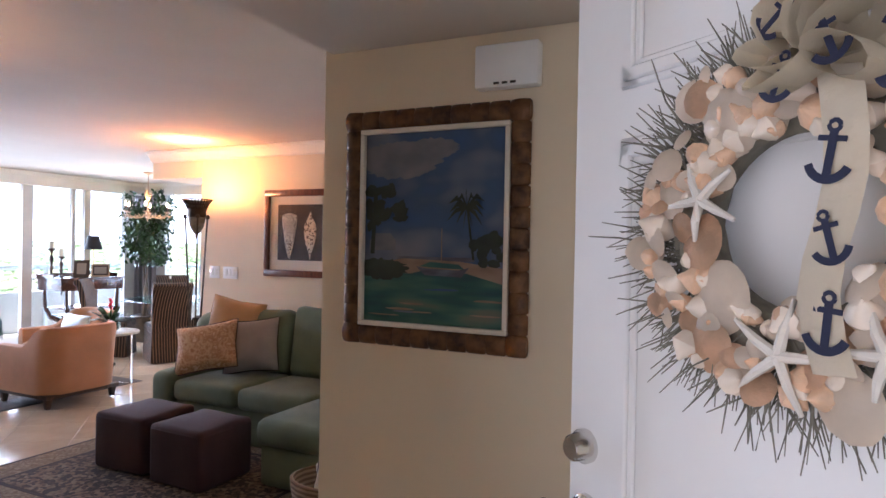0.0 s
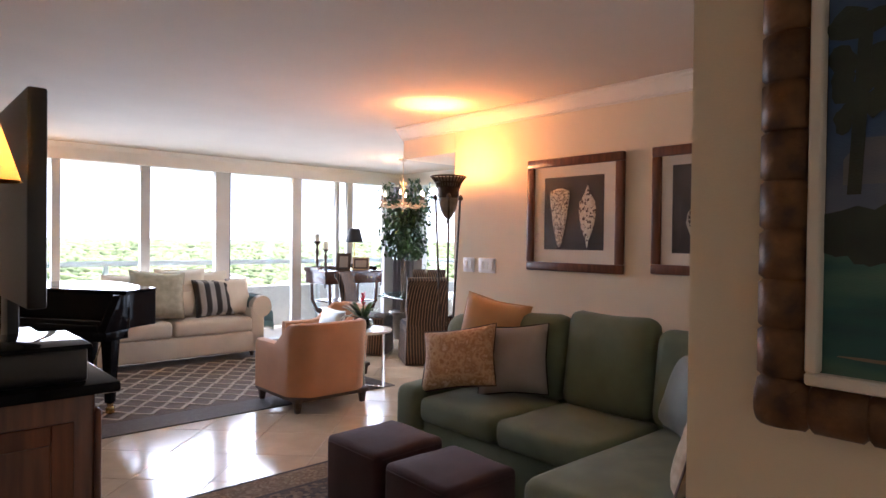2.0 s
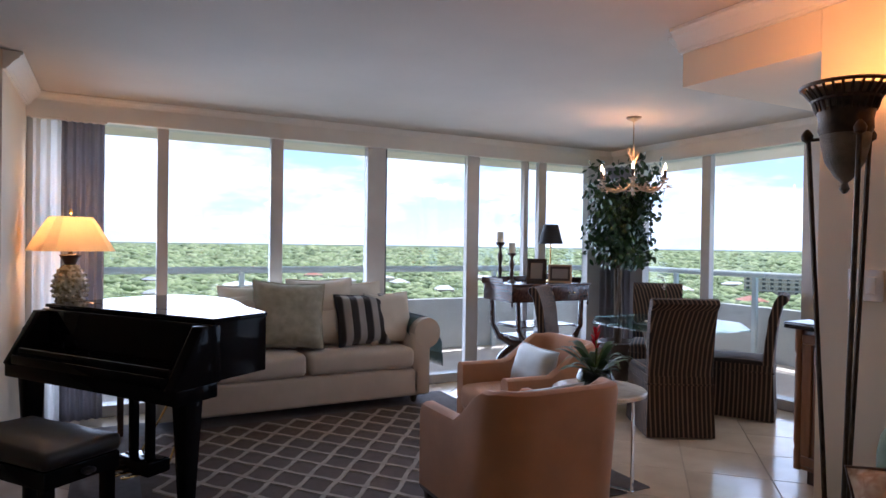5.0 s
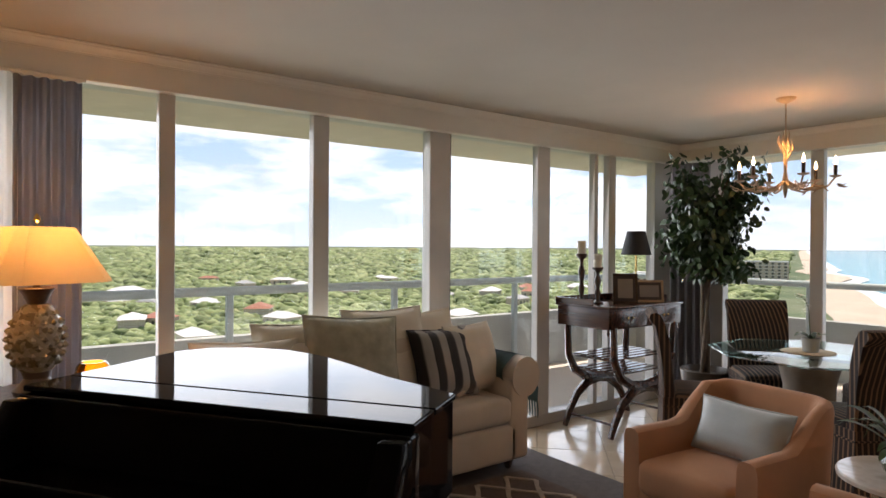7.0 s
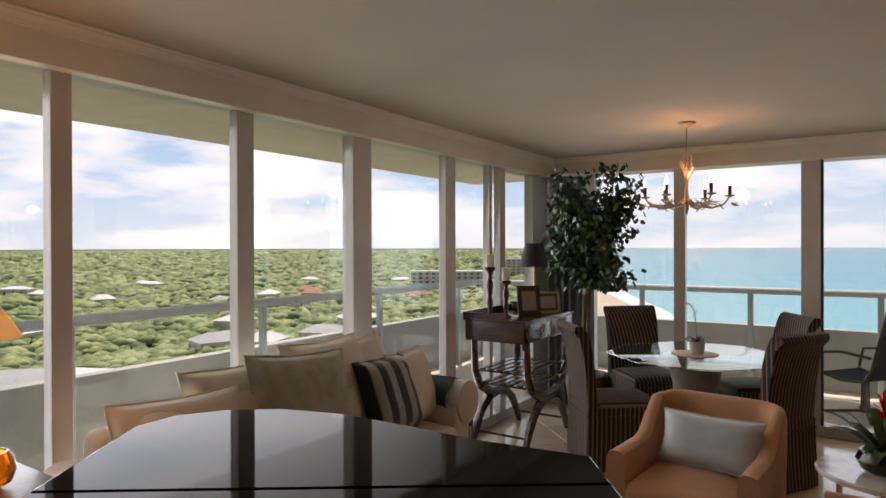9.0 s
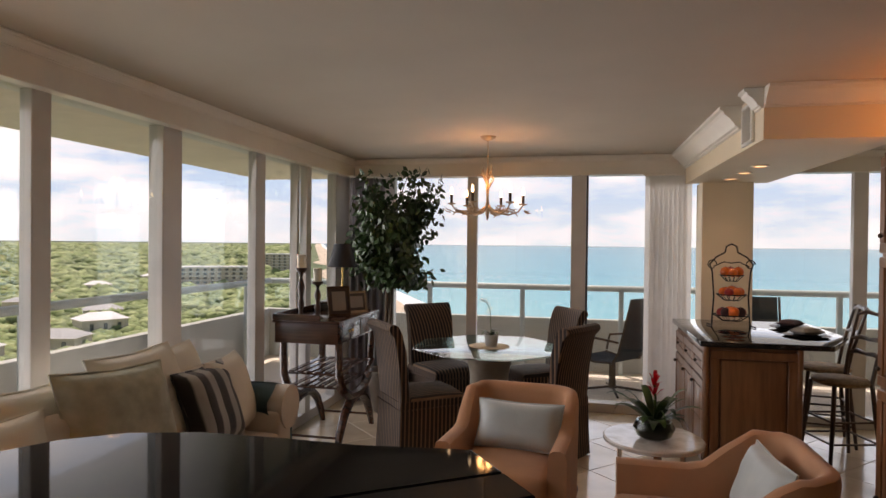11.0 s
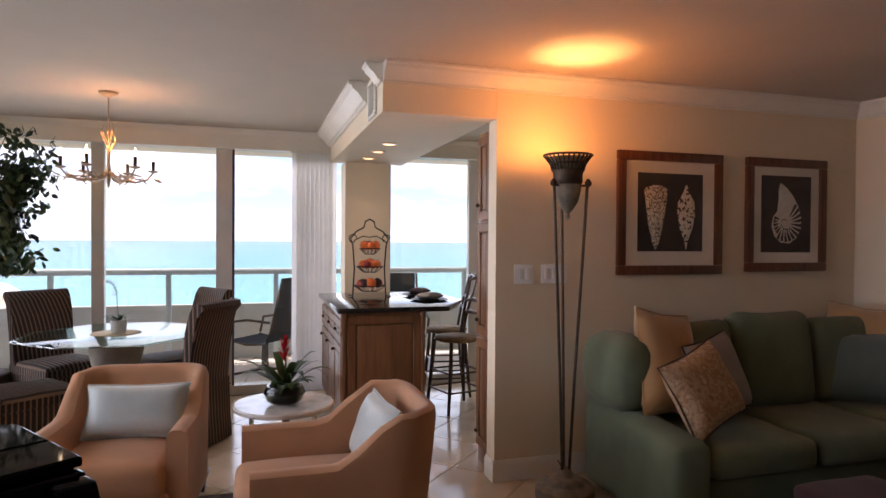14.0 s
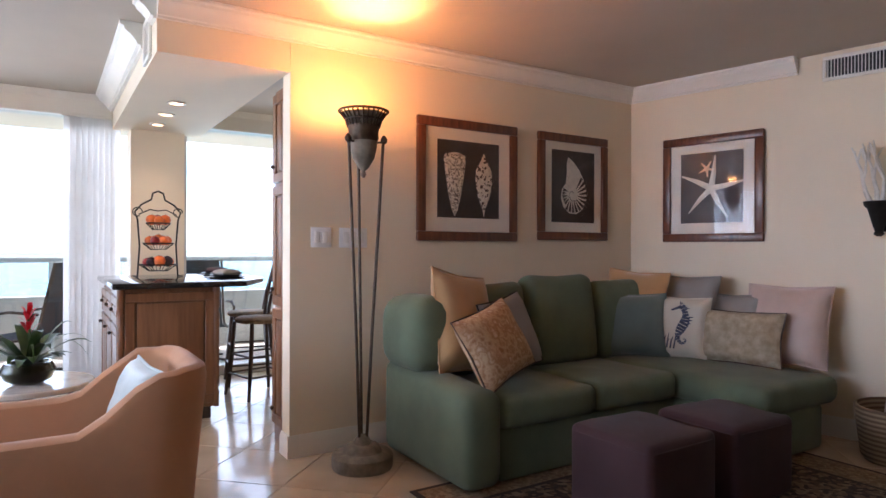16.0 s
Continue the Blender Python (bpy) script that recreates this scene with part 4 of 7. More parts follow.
def framed(name, m, w, h, motif, label):
    """A cherry frame with mat board; faces local -y, centred at the origin."""
    ob = thing(name, m, label, "picture", "shell prints")
    f = 0.062
    for nm, a, b in (("frame_rail", (-w / 2, -0.034, h / 2 - f), (w / 2, 0, h / 2)), ("frame_rail", (-w / 2, -0.034, -h / 2), (w / 2, 0, -h / 2 + f)), ("frame_stile", (-w / 2, -0.034, -h / 2 + f), (-w / 2 + f, 0, h / 2 - f)), ("frame_stile", (w / 2 - f, -0.034, -h / 2 + f), (w / 2, 0, h / 2 - f))):
        part(nm, B(a, b, 0.008, 2), CHERRY, ob)
    part("mat_board", B((-w / 2 + f, -0.014, -h / 2 + f), (w / 2 - f, -0.006, h / 2 - f)), MATB, ob)
    k = 0.19 * w
    part("print", B((-w / 2 + k, -0.016, -h / 2 + k), (w / 2 - k, -0.0135, h / 2 - k * 0.9)), PRINT, ob)
    pw, ph = w - 2 * k, h - 1.9 * k
    if motif == "pair":
        bm = lathe(bmesh.new(), [(0.005, -0.5), (0.05, -0.42), (0.12, -0.15), (0.17, 0.15), (0.19, 0.32), (0.16, 0.36), (0.05, 0.39)], n=16, squash=0.12)
        part("cone_shell", turned(bm, pose(-pw * 0.23, -0.018, 0.0) @ Matrix.Scale(ph * 0.92, 4)), SHELLD, ob)
        bm = lathe(bmesh.new(), [(0.004, -0.48), (0.03, -0.36), (0.11, -0.18), (0.15, 0.02), (0.14, 0.18), (0.08, 0.28), (0.05, 0.33), (0.02, 0.4), (0.004, 0.43)], n=16, squash=0.12)
        part("whelk_shell", turned(bm, pose(pw * 0.24, -0.018, -0.01) @ Matrix.Scale(ph * 0.92, 4)), SHELLW, ob)
    elif motif == "nautilus":
        # rounded body with a tall smooth mouth, dark bands fanning from the hub
        rim = [(-0.10, 0.42), (0.0, 0.36), (0.11, 0.25), (0.20, 0.11), (0.25, -0.05), (0.24, -0.18), (0.17, -0.30), (0.05, -0.37), (-0.08, -0.36), (-0.19, -0.28), (-0.24, -0.15), (-0.22, -0.03), (-0.15, 0.05), (-0.13, 0.2), (-0.13, 0.34)]
        bm = prism(bmesh.new(), [(u * ph, -v * ph) for u, v in rim], 0, 0.001)
        part("nautilus_shell", turned(bm, pose(0, -0.0175, 0, -90, 0, 0)), BONE, ob)
        for i in range(17):
            aa = radians(48 - 15.5 * i)
            far_ = (0.31 if i < 12 else 0.25) * (1 - 0.012 * i)
            near_ = 0.10 + 0.02 * (i % 2)
            hub = Vector((-0.02 * ph, -0.0192, -0.09 * ph))
            ring = [hub + Vector((r * ph * math.cos(aa + 0.5 * (r - 0.1)), 0, r * ph * math.sin(aa + 0.5 * (r - 0.1)))) for r in (near_, (near_ + far_) / 2, far_ * 0.93)]
            bm = tube(bmesh.new(), ring, [0.004 * ph, 0.016 * ph, 0.023 * ph], 6)
            for v in bm.verts:
                v.co.y = -0.0190 + (v.co.y + 0.0192) * 0.05
            part("shell_band", bm, PRINT, ob)
        bm = tube(bmesh.new(), [(ph * (-0.02 + 0.02 * k * math.cos(k * 0.9)), -0.0196, ph * (-0.09 + 0.02 * k * math.sin(k * 0.9))) for k in range(1, 7)], 0.006 * ph, 5)
        for v in bm.verts:
            v.co.y = -0.0196 + (v.co.y + 0.0196) * 0.05
        part("shell_spiral", bm, PRINT, ob)
    else:
        bm = bmesh.new()
        for i in range(5):
            aa = radians(80 + 72 * i)
            tube(bm, [(0, -0.02, 0), (0.22 * ph * math.cos(aa), -0.02, 0.22 * ph * math.sin(aa)), (0.47 * ph * math.cos(aa + 0.05), -0.02, 0.47 * ph * math.sin(aa + 0.05))], [0.036 * ph * 1.3, 0.026 * ph * 1.3, 0.010 * ph], 8)
        for v in bm.verts:
            v.co.y = -0.018 + (v.co.y + 0.02) * 0.2
        part("starfish", bm, BONE, ob)
        bm = bmesh.new()
        for i in range(5):
            aa = radians(60 + 72 * i)
            tube(bm, [(-0.06 * ph, -0.019, 0.28 * ph), (-0.06 * ph + 0.12 * ph * math.cos(aa), -0.019, 0.28 * ph + 0.12 * ph * math.sin(aa))], [0.024 * ph, 0.008 * ph], 6)
        for v in bm.verts:
            v.co.y = -0.0185 + (v.co.y + 0.019) * 0.2
        part("small_starfish", bm, SHELLO, ob)
    g = part("glazing", B((-w / 2 + f, -0.0235, -h / 2 + f), (w / 2 - f, -0.022, h / 2 - f)), PICGLASS, ob)
    g.visible_shadow = False
    return ob


framed("shell_print", pose(-2.127, YS - 0.002, 1.675), 0.82, 0.815, "pair", "cherry-framed sepia print of two spotted shells")
framed("nautilus_print", pose(-1.160, YS - 0.002, 1.682), 0.71, 0.80, "nautilus", "cherry-framed sepia print of a banded nautilus shell")


def on_starfish_wall(y, z, off=0.002):
    t = (5.59 - y) / (5.59 - YH)
    x = -0.50 + (XH + 0.50) * t
    return pose(x, y, z, 0, 0, math.degrees(math.atan2(YH - 5.59, XH + 0.50))) @ pose(0, -off, 0)


framed("starfish_print", on_starfish_wall(4.94, 1.67), 0.745, 0.795, "star", "cherry-framed sepia print of a white starfish")


def switch_plate(x, n):
    ob = thing("light_switch", pose(x, YS, 1.28), "white plastic light switch plate on the cream wall", "light switch", "switch plates")
    w = 0.055 * n + 0.02
    part("plate", B((-w / 2, -0.008, -0.06), (w / 2, -0.0005, 0.06), 0.004), PLASTIC, ob)
    for i in range(n):
        cx = (i - (n - 1) / 2) * 0.05
        part("rocker", B((cx - 0.017, -0.013, -0.033), (cx + 0.017, -0.007, 0.033), 0.003), SATIN, ob)


switch_plate(-3.182, 2)
switch_plate(-2.975, 3)


def vent(name, m, w, h, n, label):
    ob = thing(name, m, label, "vent")
    for a, b in (((-w / 2, -0.018, h / 2 - 0.022), (w / 2, 0, h / 2)), ((-w / 2, -0.018, -h / 2), (w / 2, 0, -h / 2 + 0.022)), ((-w / 2, -0.018, -h / 2 + 0.022), (-w / 2 + 0.022, 0, h / 2 - 0.022)), ((w / 2 - 0.022, -0.018, -h / 2 + 0.022), (w / 2, 0, h / 2 - 0.022))):
        part("frame", B(a, b, 0.004, 1), TRIM, ob)
    part("backing", B((-w / 2 + 0.02, -0.004, -h / 2 + 0.02), (w / 2 - 0.02, -0.001, h / 2 - 0.02)), BLACK, ob)
    for i in range(n):
        x = -w / 2 + 0.03 + (w - 0.06) * i / (n - 1)
        part("slat", turned(B((-0.002, -0.013, -h / 2 + 0.02), (0.002, -0.003, h / 2 - 0.02)), pose(x, 0, 0)), TRIM, ob)


vent("wall_vent", on_starfish_wall(3.98, 2.405), 0.50, 0.16, 24, "white slatted air vent high on the wall")
vent("beam_vent", pose(-4.081, 5.88, 2.365, 0, 0, -90), 0.24, 0.24, 12, "white slatted air vent on the beam")

# coral in a black wall bracket
cor = thing("coral_sconce", on_starfish_wall(3.90, 1.30, 0.0), "black wall bracket holding a white branching coral", "wall bracket")
bm = lathe(bmesh.new(), [(0.012, 0.0), (0.03, 0.015), (0.022, 0.03), (0.035, 0.07), (0.062, 0.17), (0.08, 0.19), (0.085, 0.215), (0.07, 0.218)], (0, -0.09, 0), 16)
part("bracket", bm, IRON, cor)
part("back_plate", B((-0.035, -0.02, 0.03), (0.035, 0.0, 0.2), 0.008), IRON, cor)
bm = bmesh.new()
cr = random.Random(3)


def branch(bm, p, d, ln, r, depth, rnd, spread=0.5, n=6):
    q = p + d * ln * 0.5 + Vector((rnd.uniform(-1, 1), rnd.uniform(-0.5, 0.5), 0)) * ln * 0.08
    e = p + d * ln
    tube(bm, [p, q, e], [r, r * 0.85, r * 0.65], n)
    if depth:
        for s in range(rnd.choice((2, 2, 3))):
            nd = (d + Vector((rnd.uniform(-1, 1), rnd.uniform(-0.5, 0.5), rnd.uniform(-0.1, 0.6))) * spread).normalized()
            branch(bm, e - d * r * 0.3, nd, ln * rnd.uniform(0.6, 0.85), r * 0.66, depth - 1, rnd, spread, n)


for i in range(4):
    branch(bm, Vector((-0.04 + 0.027 * i, -0.09, 0.20)), Vector((-0.3 + 0.2 * i, -0.05, 1)).normalized(), 0.16, 0.016, 2, cr, 0.55)
part("coral", bm, BONE, cor, "white branching coral")

# torchiere
lp = thing("floor_lamp", pose(-3.07, 5.24, 0) @ Matrix.Diagonal((1, 1, 1.015, 1)), "tall bronze torchiere with three slender legs and a pierced bowl", "floor lamp")
part("base", lathe(bmesh.new(), [(0.165, 0.0), (0.17, 0.015), (0.17, 0.07), (0.155, 0.085), (0.11, 0.09), (0.10, 0.11), (0.085, 0.125), (0.05, 0.13), (0.04, 0.16), (0.015, 0.18)], n=32), VERDI, lp)
for i in range(3):
    an = radians(200 + 120 * i)
    c, s = math.cos(an), math.sin(an)
    part("leg", tube(bmesh.new(), [(0.022 * c, 0.022 * s, 0.12), (0.05 * c, 0.05 * s, 0.7), (0.085 * c, 0.085 * s, 1.3), (0.112 * c, 0.112 * s, 1.78)], 0.0085, 8), BRONZE, lp)
    part("finial", lathe(bmesh.new(), [(0.004, -0.02), (0.018, -0.01), (0.02, 0.006), (0.012, 0.02), (0.004, 0.028)], (0.116 * c, 0.116 * s, 1.785), 10), BRONZE, lp)
    part("bracket", tube(bmesh.new(), [(0.112 * c, 0.112 * s, 1.775), (0.07 * c, 0.07 * s, 1.775)], 0.006, 6), BRONZE, lp)
part("bowl", lathe(bmesh.new(), [(0.006, 1.585), (0.016, 1.60), (0.010, 1.62), (0.03, 1.64), (0.06, 1.69), (0.074, 1.75), (0.078, 1.79), (0.072, 1.79), (0.066, 1.74), (0.05, 1.69)], n=24), VERDI, lp, "weathered stone-like lower bowl")
part("cup", lathe(bmesh.new(), [(0.076, 1.78), (0.084, 1.80), (0.082, 1.83), (0.09, 1.87), (0.086, 1.87), (0.078, 1.83)], n=24), BRONZE, lp)
for i in range(28):
    an = 2 * math.pi * i / 28
    c, s = math.cos(an), math.sin(an)
    part("slat", tube(bmesh.new(), [(0.088 * c, 0.088 * s, 1.86), (0.10 * c, 0.10 * s, 1.90), (0.135 * c, 0.135 * s, 1.945)], 0.005, 5), BRONZE, lp)
for r, z in ((0.10, 1.90), (0.137, 1.946)):
    part("rim", tube(bmesh.new(), arc((0, 0, z), r, 0, 360, 32, "xy"), 0.0065, 6), BRONZE, lp)
part("inner_dish", lathe(bmesh.new(), [(0.03, 1.86), (0.085, 1.885), (0.122, 1.935), (0.118, 1.937), (0.08, 1.892), (0.03, 1.867)], n=24), VERDI, lp)
part("cord", turned(tube(bmesh.new(), [(-2.92, 5.35, 0.008), (-2.85, 5.45, 0.008), (-2.9, 5.54, 0.008), (-2.95, 5.56, 0.1)], 0.004, 6), pose(3.07, -5.24, 0)), BRONZE, lp)

# ---- piano corner ----
pn = thing("grand_piano", pose(-5.15, 3.49, 0.0, 0, 0, 35), "black lacquered baby grand piano with its lid closed", "piano")
CURVE = [(0.0, 0.0), (0.0, 0.37), (-0.12, 0.43), (-0.32, 0.53), (-0.54, 0.70), (-0.76, 0.85), (-0.98, 0.925), (-1.18, 0.92), (-1.34, 0.85), (-1.42, 0.72), (-1.42, 0.0)]
inner = [(-0.71 + (x + 0.71) * 0.985, 0.42 + (y - 0.42) * 0.98) for x, y in CURVE]
part("case", prism(bmesh.new(), inner, 0.70, 0.998), PIANO, pn)


def slab(poly, z0, z1, r=0.006):
    bm = prism(bmesh.new(), poly, z0, z1)
    bmesh.ops.bevel(bm, geom=bm.edges[:], offset=r, segments=2, profile=0.5, affect="EDGES")
    return bm


part("lid", slab([(x, y) for x, y in CURVE if y > 0.16] + [(-1.42, 0.165), (0.0, 0.165)], 1.0, 1.022), PIANO, pn, "", 12)
part("front_flap", slab([(0.0, -0.012), (0.0, 0.158), (-1.42, 0.158), (-1.42, -0.012)], 1.0, 1.022), PIANO, pn, "", 12)
part("fallboard", B((-1.42, -0.035, 0.70), (0.0, 0.01, 0.995), 0.01, 2), PIANO, pn, "", 12)
part("key_cover", B((-1.34, -0.215, 0.70), (-0.08, -0.03, 0.79), 0.012, 2), PIANO, pn, "", 12)
part("key_bed", B((-1.42, -0.24, 0.62), (0.0, 0.02, 0.70), 0.01, 2), PIANO, pn)
part("key_slip", B((-1.34, -0.25, 0.70), (-0.08, -0.215, 0.755), 0.008, 2), PIANO, pn)
for x in (-1.42, -0.08):
    bm = B((x, -0.25, 0.69), (x + 0.08, 0.04, 0.99), 0.012, 2)
    for v in bm.verts:
        if v.co.z > 0.85 and v.co.y < -0.1:
            v.co.y += 0.16
    part("cheek", bm, PIANO, pn)
for x, y in ((-0.06, -0.12), (-1.36, -0.12), (-1.0, 0.72)):
    bm = bmesh.new()
    box(bm, (x - 0.055, y - 0.055, 0.10), (x + 0.055, y + 0.055, 0.66), 0.012, 2)
    for v in bm.verts:
        k = 0.55 + 0.45 * (v.co.z - 0.1) / 0.56
        v.co.x, v.co.y = x + (v.co.x - x) * k, y + (v.co.y - y) * k
    part("leg", bm, PIANO, pn)
    part("caster", lathe(bmesh.new(), [(0.02, 0.0105), (0.035, 0.02), (0.035, 0.055), (0.022, 0.07), (0.028, 0.10)], (x, y, 0), 14), BRASS, pn, "brass caster")
for x in (-0.80, -0.66):
    part("lyre_post", B((x, 0.10, 0.16), (x + 0.045, 0.145, 0.66), 0.008), PIANO, pn)
part("lyre_box", B((-0.86, 0.05, 0.09), (-0.56, 0.2, 0.17), 0.012), PIANO, pn)
for x in (-0.79, -0.71, -0.63):
    part("pedal", turned(B((-0.016, -0.11, -0.006), (0.016, 0.02, 0.006), 0.005), pose(x, 0.05, 0.105, -4)), BRASS, pn)
for x0, x1 in ((-0.84, -0.72), (-0.58, -0.62)):
    part("lyre_brace", tube(bmesh.new(), [(x0, 0.2, 0.12), (x1, 0.5, 0.68)], 0.006, 6), BRASS, pn)

be = thing("piano_bench", pose(-5.30, 2.72, 0.0, 0, 0, 37), "black lacquered piano bench with a tufted leather seat", "bench")
LEATHER = material("black_leather", (0.012, 0.011, 0.011), 0.38, var=0.15, bump=0.3, fine=180)
bm = cushion_bm((-0.34, -0.19, 0.42), (0.34, 0.19, 0.50), 0.03, 0.015)
part("seat", bm, LEATHER, be)
part("apron", B((-0.33, -0.18, 0.34), (0.33, 0.18, 0.42), 0.006), PIANO, be)
for sx in (-1, 1):
    for sy in (-1, 1):
        part("leg", B((sx * 0.29 - 0.026, sy * 0.145 - 0.026, 0.0145), (sx * 0.29 + 0.026, sy * 0.145 + 0.026, 0.345), 0.006), PIANO, be)
    part("knob", lathe(bmesh.new(), [(0.012, 0), (0.03, 0.008), (0.03, 0.022), (0.012, 0.03)], (sx * 0.36, 0, 0.37), 12), BLACK, be)

# side table with lamp and amber bowl
ct = thing("lamp_table", pose(-7.08, 2.80, 0.0) @ Matrix.Diagonal((1, 1, 1.0375, 1)), "dark wooden lamp table behind the piano", "table")
part("tabletop", B((-0.30, -0.30, 0.76), (0.30, 0.36, 0.80), 0.012, 3), WALNUT, ct)
part("apron", B((-0.26, -0.26, 0.68), (0.26, 0.32, 0.76), 0.004), WALNUT, ct)
for x in (-0.25, 0.21):
    for y in (-0.25, 0.27):
        part("leg", B((x, y, 0), (x + 0.04, y + 0.04, 0.69), 0.005), WALNUT, ct)
tl = thing("table_lamp", pose(-7.10, 2.76, 0.83), "lit table lamp with a pineapple base and parchment shade", "table lamp")
part("pedestal", lathe(bmesh.new(), [(0.09, 0), (0.095, 0.02), (0.07, 0.04), (0.05, 0.07), (0.06, 0.10)], n=20), POT, tl)
bm = lathe(bmesh.new(), [(0.05, 0.09), (0.085, 0.13), (0.105, 0.20), (0.108, 0.27), (0.09, 0.34), (0.06, 0.39), (0.045, 0.40)], n=20)
part("pineapple_body", bm, PINEAP, tl)
bm = bmesh.new()
for row in range(7):
    rr = (0.088, 0.103, 0.111, 0.113, 0.108, 0.095, 0.075)[row]
    for i in range(14):
        aa = 2 * math.pi * (i + 0.5 * (row % 2)) / 14
        lathe(bm, [(0.016, 0), (0.012, 0.012), (0.002, 0.02)], (0, 0, 0), 4)
        vs = list(bm.verts)[-12:]
        mm = pose(0, 0, 0.14 + row * 0.036, 0, 0, math.degrees(aa)) @ pose(rr - 0.006, 0, 0, 0, 90, 0)
        for v in vs:
            v.co = mm @ v.co
tagged(part("scale_relief", bm, PINEAP, tl), kind="stuff")
part("neck", lathe(bmesh.new(), [(0.03, 0.39), (0.055, 0.44), (0.075, 0.47), (0.06, 0.475), (0.02, 0.45), (0.012, 0.50), (0.008, 0.52)], n=16), BRONZE, tl)
bm = bmesh.new()
sq = []
for r, z, in ((0.262, 0.50), (0.225, 0.57), (0.165, 0.68), (0.13, 0.745)):
    sq.append([bm.verts.new((sx * r, sy * r * 0.92, z)) for sx, sy in ((-1, -0.72), (-0.72, -1), (0.72, -1), (1, -0.72), (1, 0.72), (0.72, 1), (-0.72, 1), (-1, 0.72))])
for p, q in zip(sq, sq[1:]):
    for i in range(8):
        bm.faces.new((p[i], p[(i + 1) % 8], q[(i + 1) % 8], q[i]))
part("shade", turned(bm, pose(0, 0, 0, 0, 0, 20)), PARCH, tl, "pleated parchment shade", 20)
part("harp", tube(bmesh.new(), [(0, 0, 0.5), (0.05, 0, 0.6), (0.0, 0, 0.75), (0, 0, 0.78)], 0.004, 6), BRASS, tl)
part("finial", lathe(bmesh.new(), [(0.006, 0.765), (0.016, 0.775), (0.012, 0.79), (0.004, 0.805)], n=10), BRASS, tl)
ab = thing("glass_bowl", pose(-7.08, 2.98, 0.83), "round amber glass votive bowl on the lamp table", "bowl")
part("bowl", lathe(bmesh.new(), [(0.03, 0), (0.065, 0.02), (0.078, 0.06), (0.07, 0.10), (0.055, 0.12), (0.05, 0.12), (0.062, 0.095), (0.068, 0.06), (0.055, 0.025), (0.02, 0.012)], n=24), AMBER, ab)

# white sofa with its cushions, along the west windows
ws = thing("white_sofa", pose(0, -0.07, 0.0) @ Matrix.Diagonal((1, 1, 1.08, 1)), "cream upholstered two-seat sofa with rolled arms before the windows", "sofa")
part("base", B((-7.40, 3.52, 0.07), (-6.80, 5.52, 0.30), 0.03, 3), LINEN, ws)
for y0, y1 in ((3.56, 4.50), (4.51, 5.46)):
    part("seat_cushion", cushion_bm((-7.30, y0, 0.30), (-6.78, y1, 0.47), 0.05, 0.02), LINEN, ws)
    bm = cushion_bm((y0 + 0.02, -0.09, 0), (y1 - 0.02, 0.09, 0.42), 0.07, 0)
    part("back_cushion", turned(bm, pose(-7.21, 0, 0.45, 0, 0, 90) @ pose(0, 0, 0, 10, 0, 0)), LINEN, ws)
part("back", B((-7.42, 3.5, 0.10), (-7.24, 5.54, 0.80), 0.06, 3), LINEN, ws)
for y, s in ((3.48, -1), (5.53, 1)):
    bm = B((-7.40, y - 0.09, 0.07), (-6.80, y + 0.09, 0.58), 0.03, 3)
    part("arm", bm, LINEN, ws)
    bm = bmesh.new()
    tube(bm, [(-7.41, y + s * 0.05, 0.57), (-7.1, y + s * 0.05, 0.58), (-6.79, y + s * 0.05, 0.58)], 0.125, 20)
    part("arm_roll", bm, LINEN, ws)
for x in (-7.34, -6.86):
    for y in (3.56, 5.48):
        part("foot", lathe(bmesh.new(), [(0.02, 0.014), (0.03, 0.04), (0.035, 0.075)], (x, y, 0), 12), WALNUT, ws)
th = thing("throw_blanket", pose(0.17, -0.07, 0.048), "teal grey fringed throw over the sofa arm", "blanket")
bm = bmesh.new()
g = []
for i in range(9):
    x = -7.40 + 0.045 * i
    row = []
    for j in range(13):
        an = radians(200 - 20 * j)
        if j <= 10:
            y, z = 5.58 + 0.138 * math.cos(an), 0.58 + 0.138 * math.sin(an)
        else:
            y, z = 5.725 + 0.004 * j, 0.58 - 0.11 * (j - 10)
        row.append(bm.verts.new((x + 0.01 * math.sin(j * 1.7 + i), y + 0.006 * math.sin(i * 1.3), z)))
    g.append(row)
for p, q in zip(g, g[1:]):
    for j in range(12):
        bm.faces.new((p[j], p[j + 1], q[j + 1], q[j]))
bmesh.ops.solidify(bm, geom=bm.faces[:], thickness=0.012)
part("cloth", bm, TEAL, th)
bm = bmesh.new()
for i in range(14):
    tube(bm, [(-7.39 + 0.026 * i, 5.775, 0.37), (-7.388 + 0.026 * i, 5.78, 0.30), (-7.392 + 0.026 * i, 5.785, 0.25)], [0.007, 0.006, 0.003], 5)
part("fringe", bm, TEAL, th)
DAMASK = patchy("sage_damask_cloth", [(0.46, 0.43, 0.32), (0.32, 0.31, 0.22)], 14, 0.8, 0.3, False)
pillow("cream cotton pillow on the white sofa", IVORY, (-7.02, 3.70, 0.53), 0.58, 0.48, 0.19, 78, -24, 0, "white sofa pillows", 11)
pillow("cream cotton pillow on the white sofa", IVORY, (-7.08, 4.08, 0.53), 0.58, 0.55, 0.19, 86, -22, 0, "white sofa pillows", 12)
pillow("sage damask pillow with a fringe on the white sofa", DAMASK, (-6.93, 4.32, 0.53), 0.60, 0.56, 0.20, 84, -20, 4, "white sofa pillows", 13)
pillow("cream cotton pillow on the white sofa", IVORY, (-7.06, 4.66, 0.53), 0.60, 0.60, 0.20, 90, -20, 0, "white sofa pillows", 14)
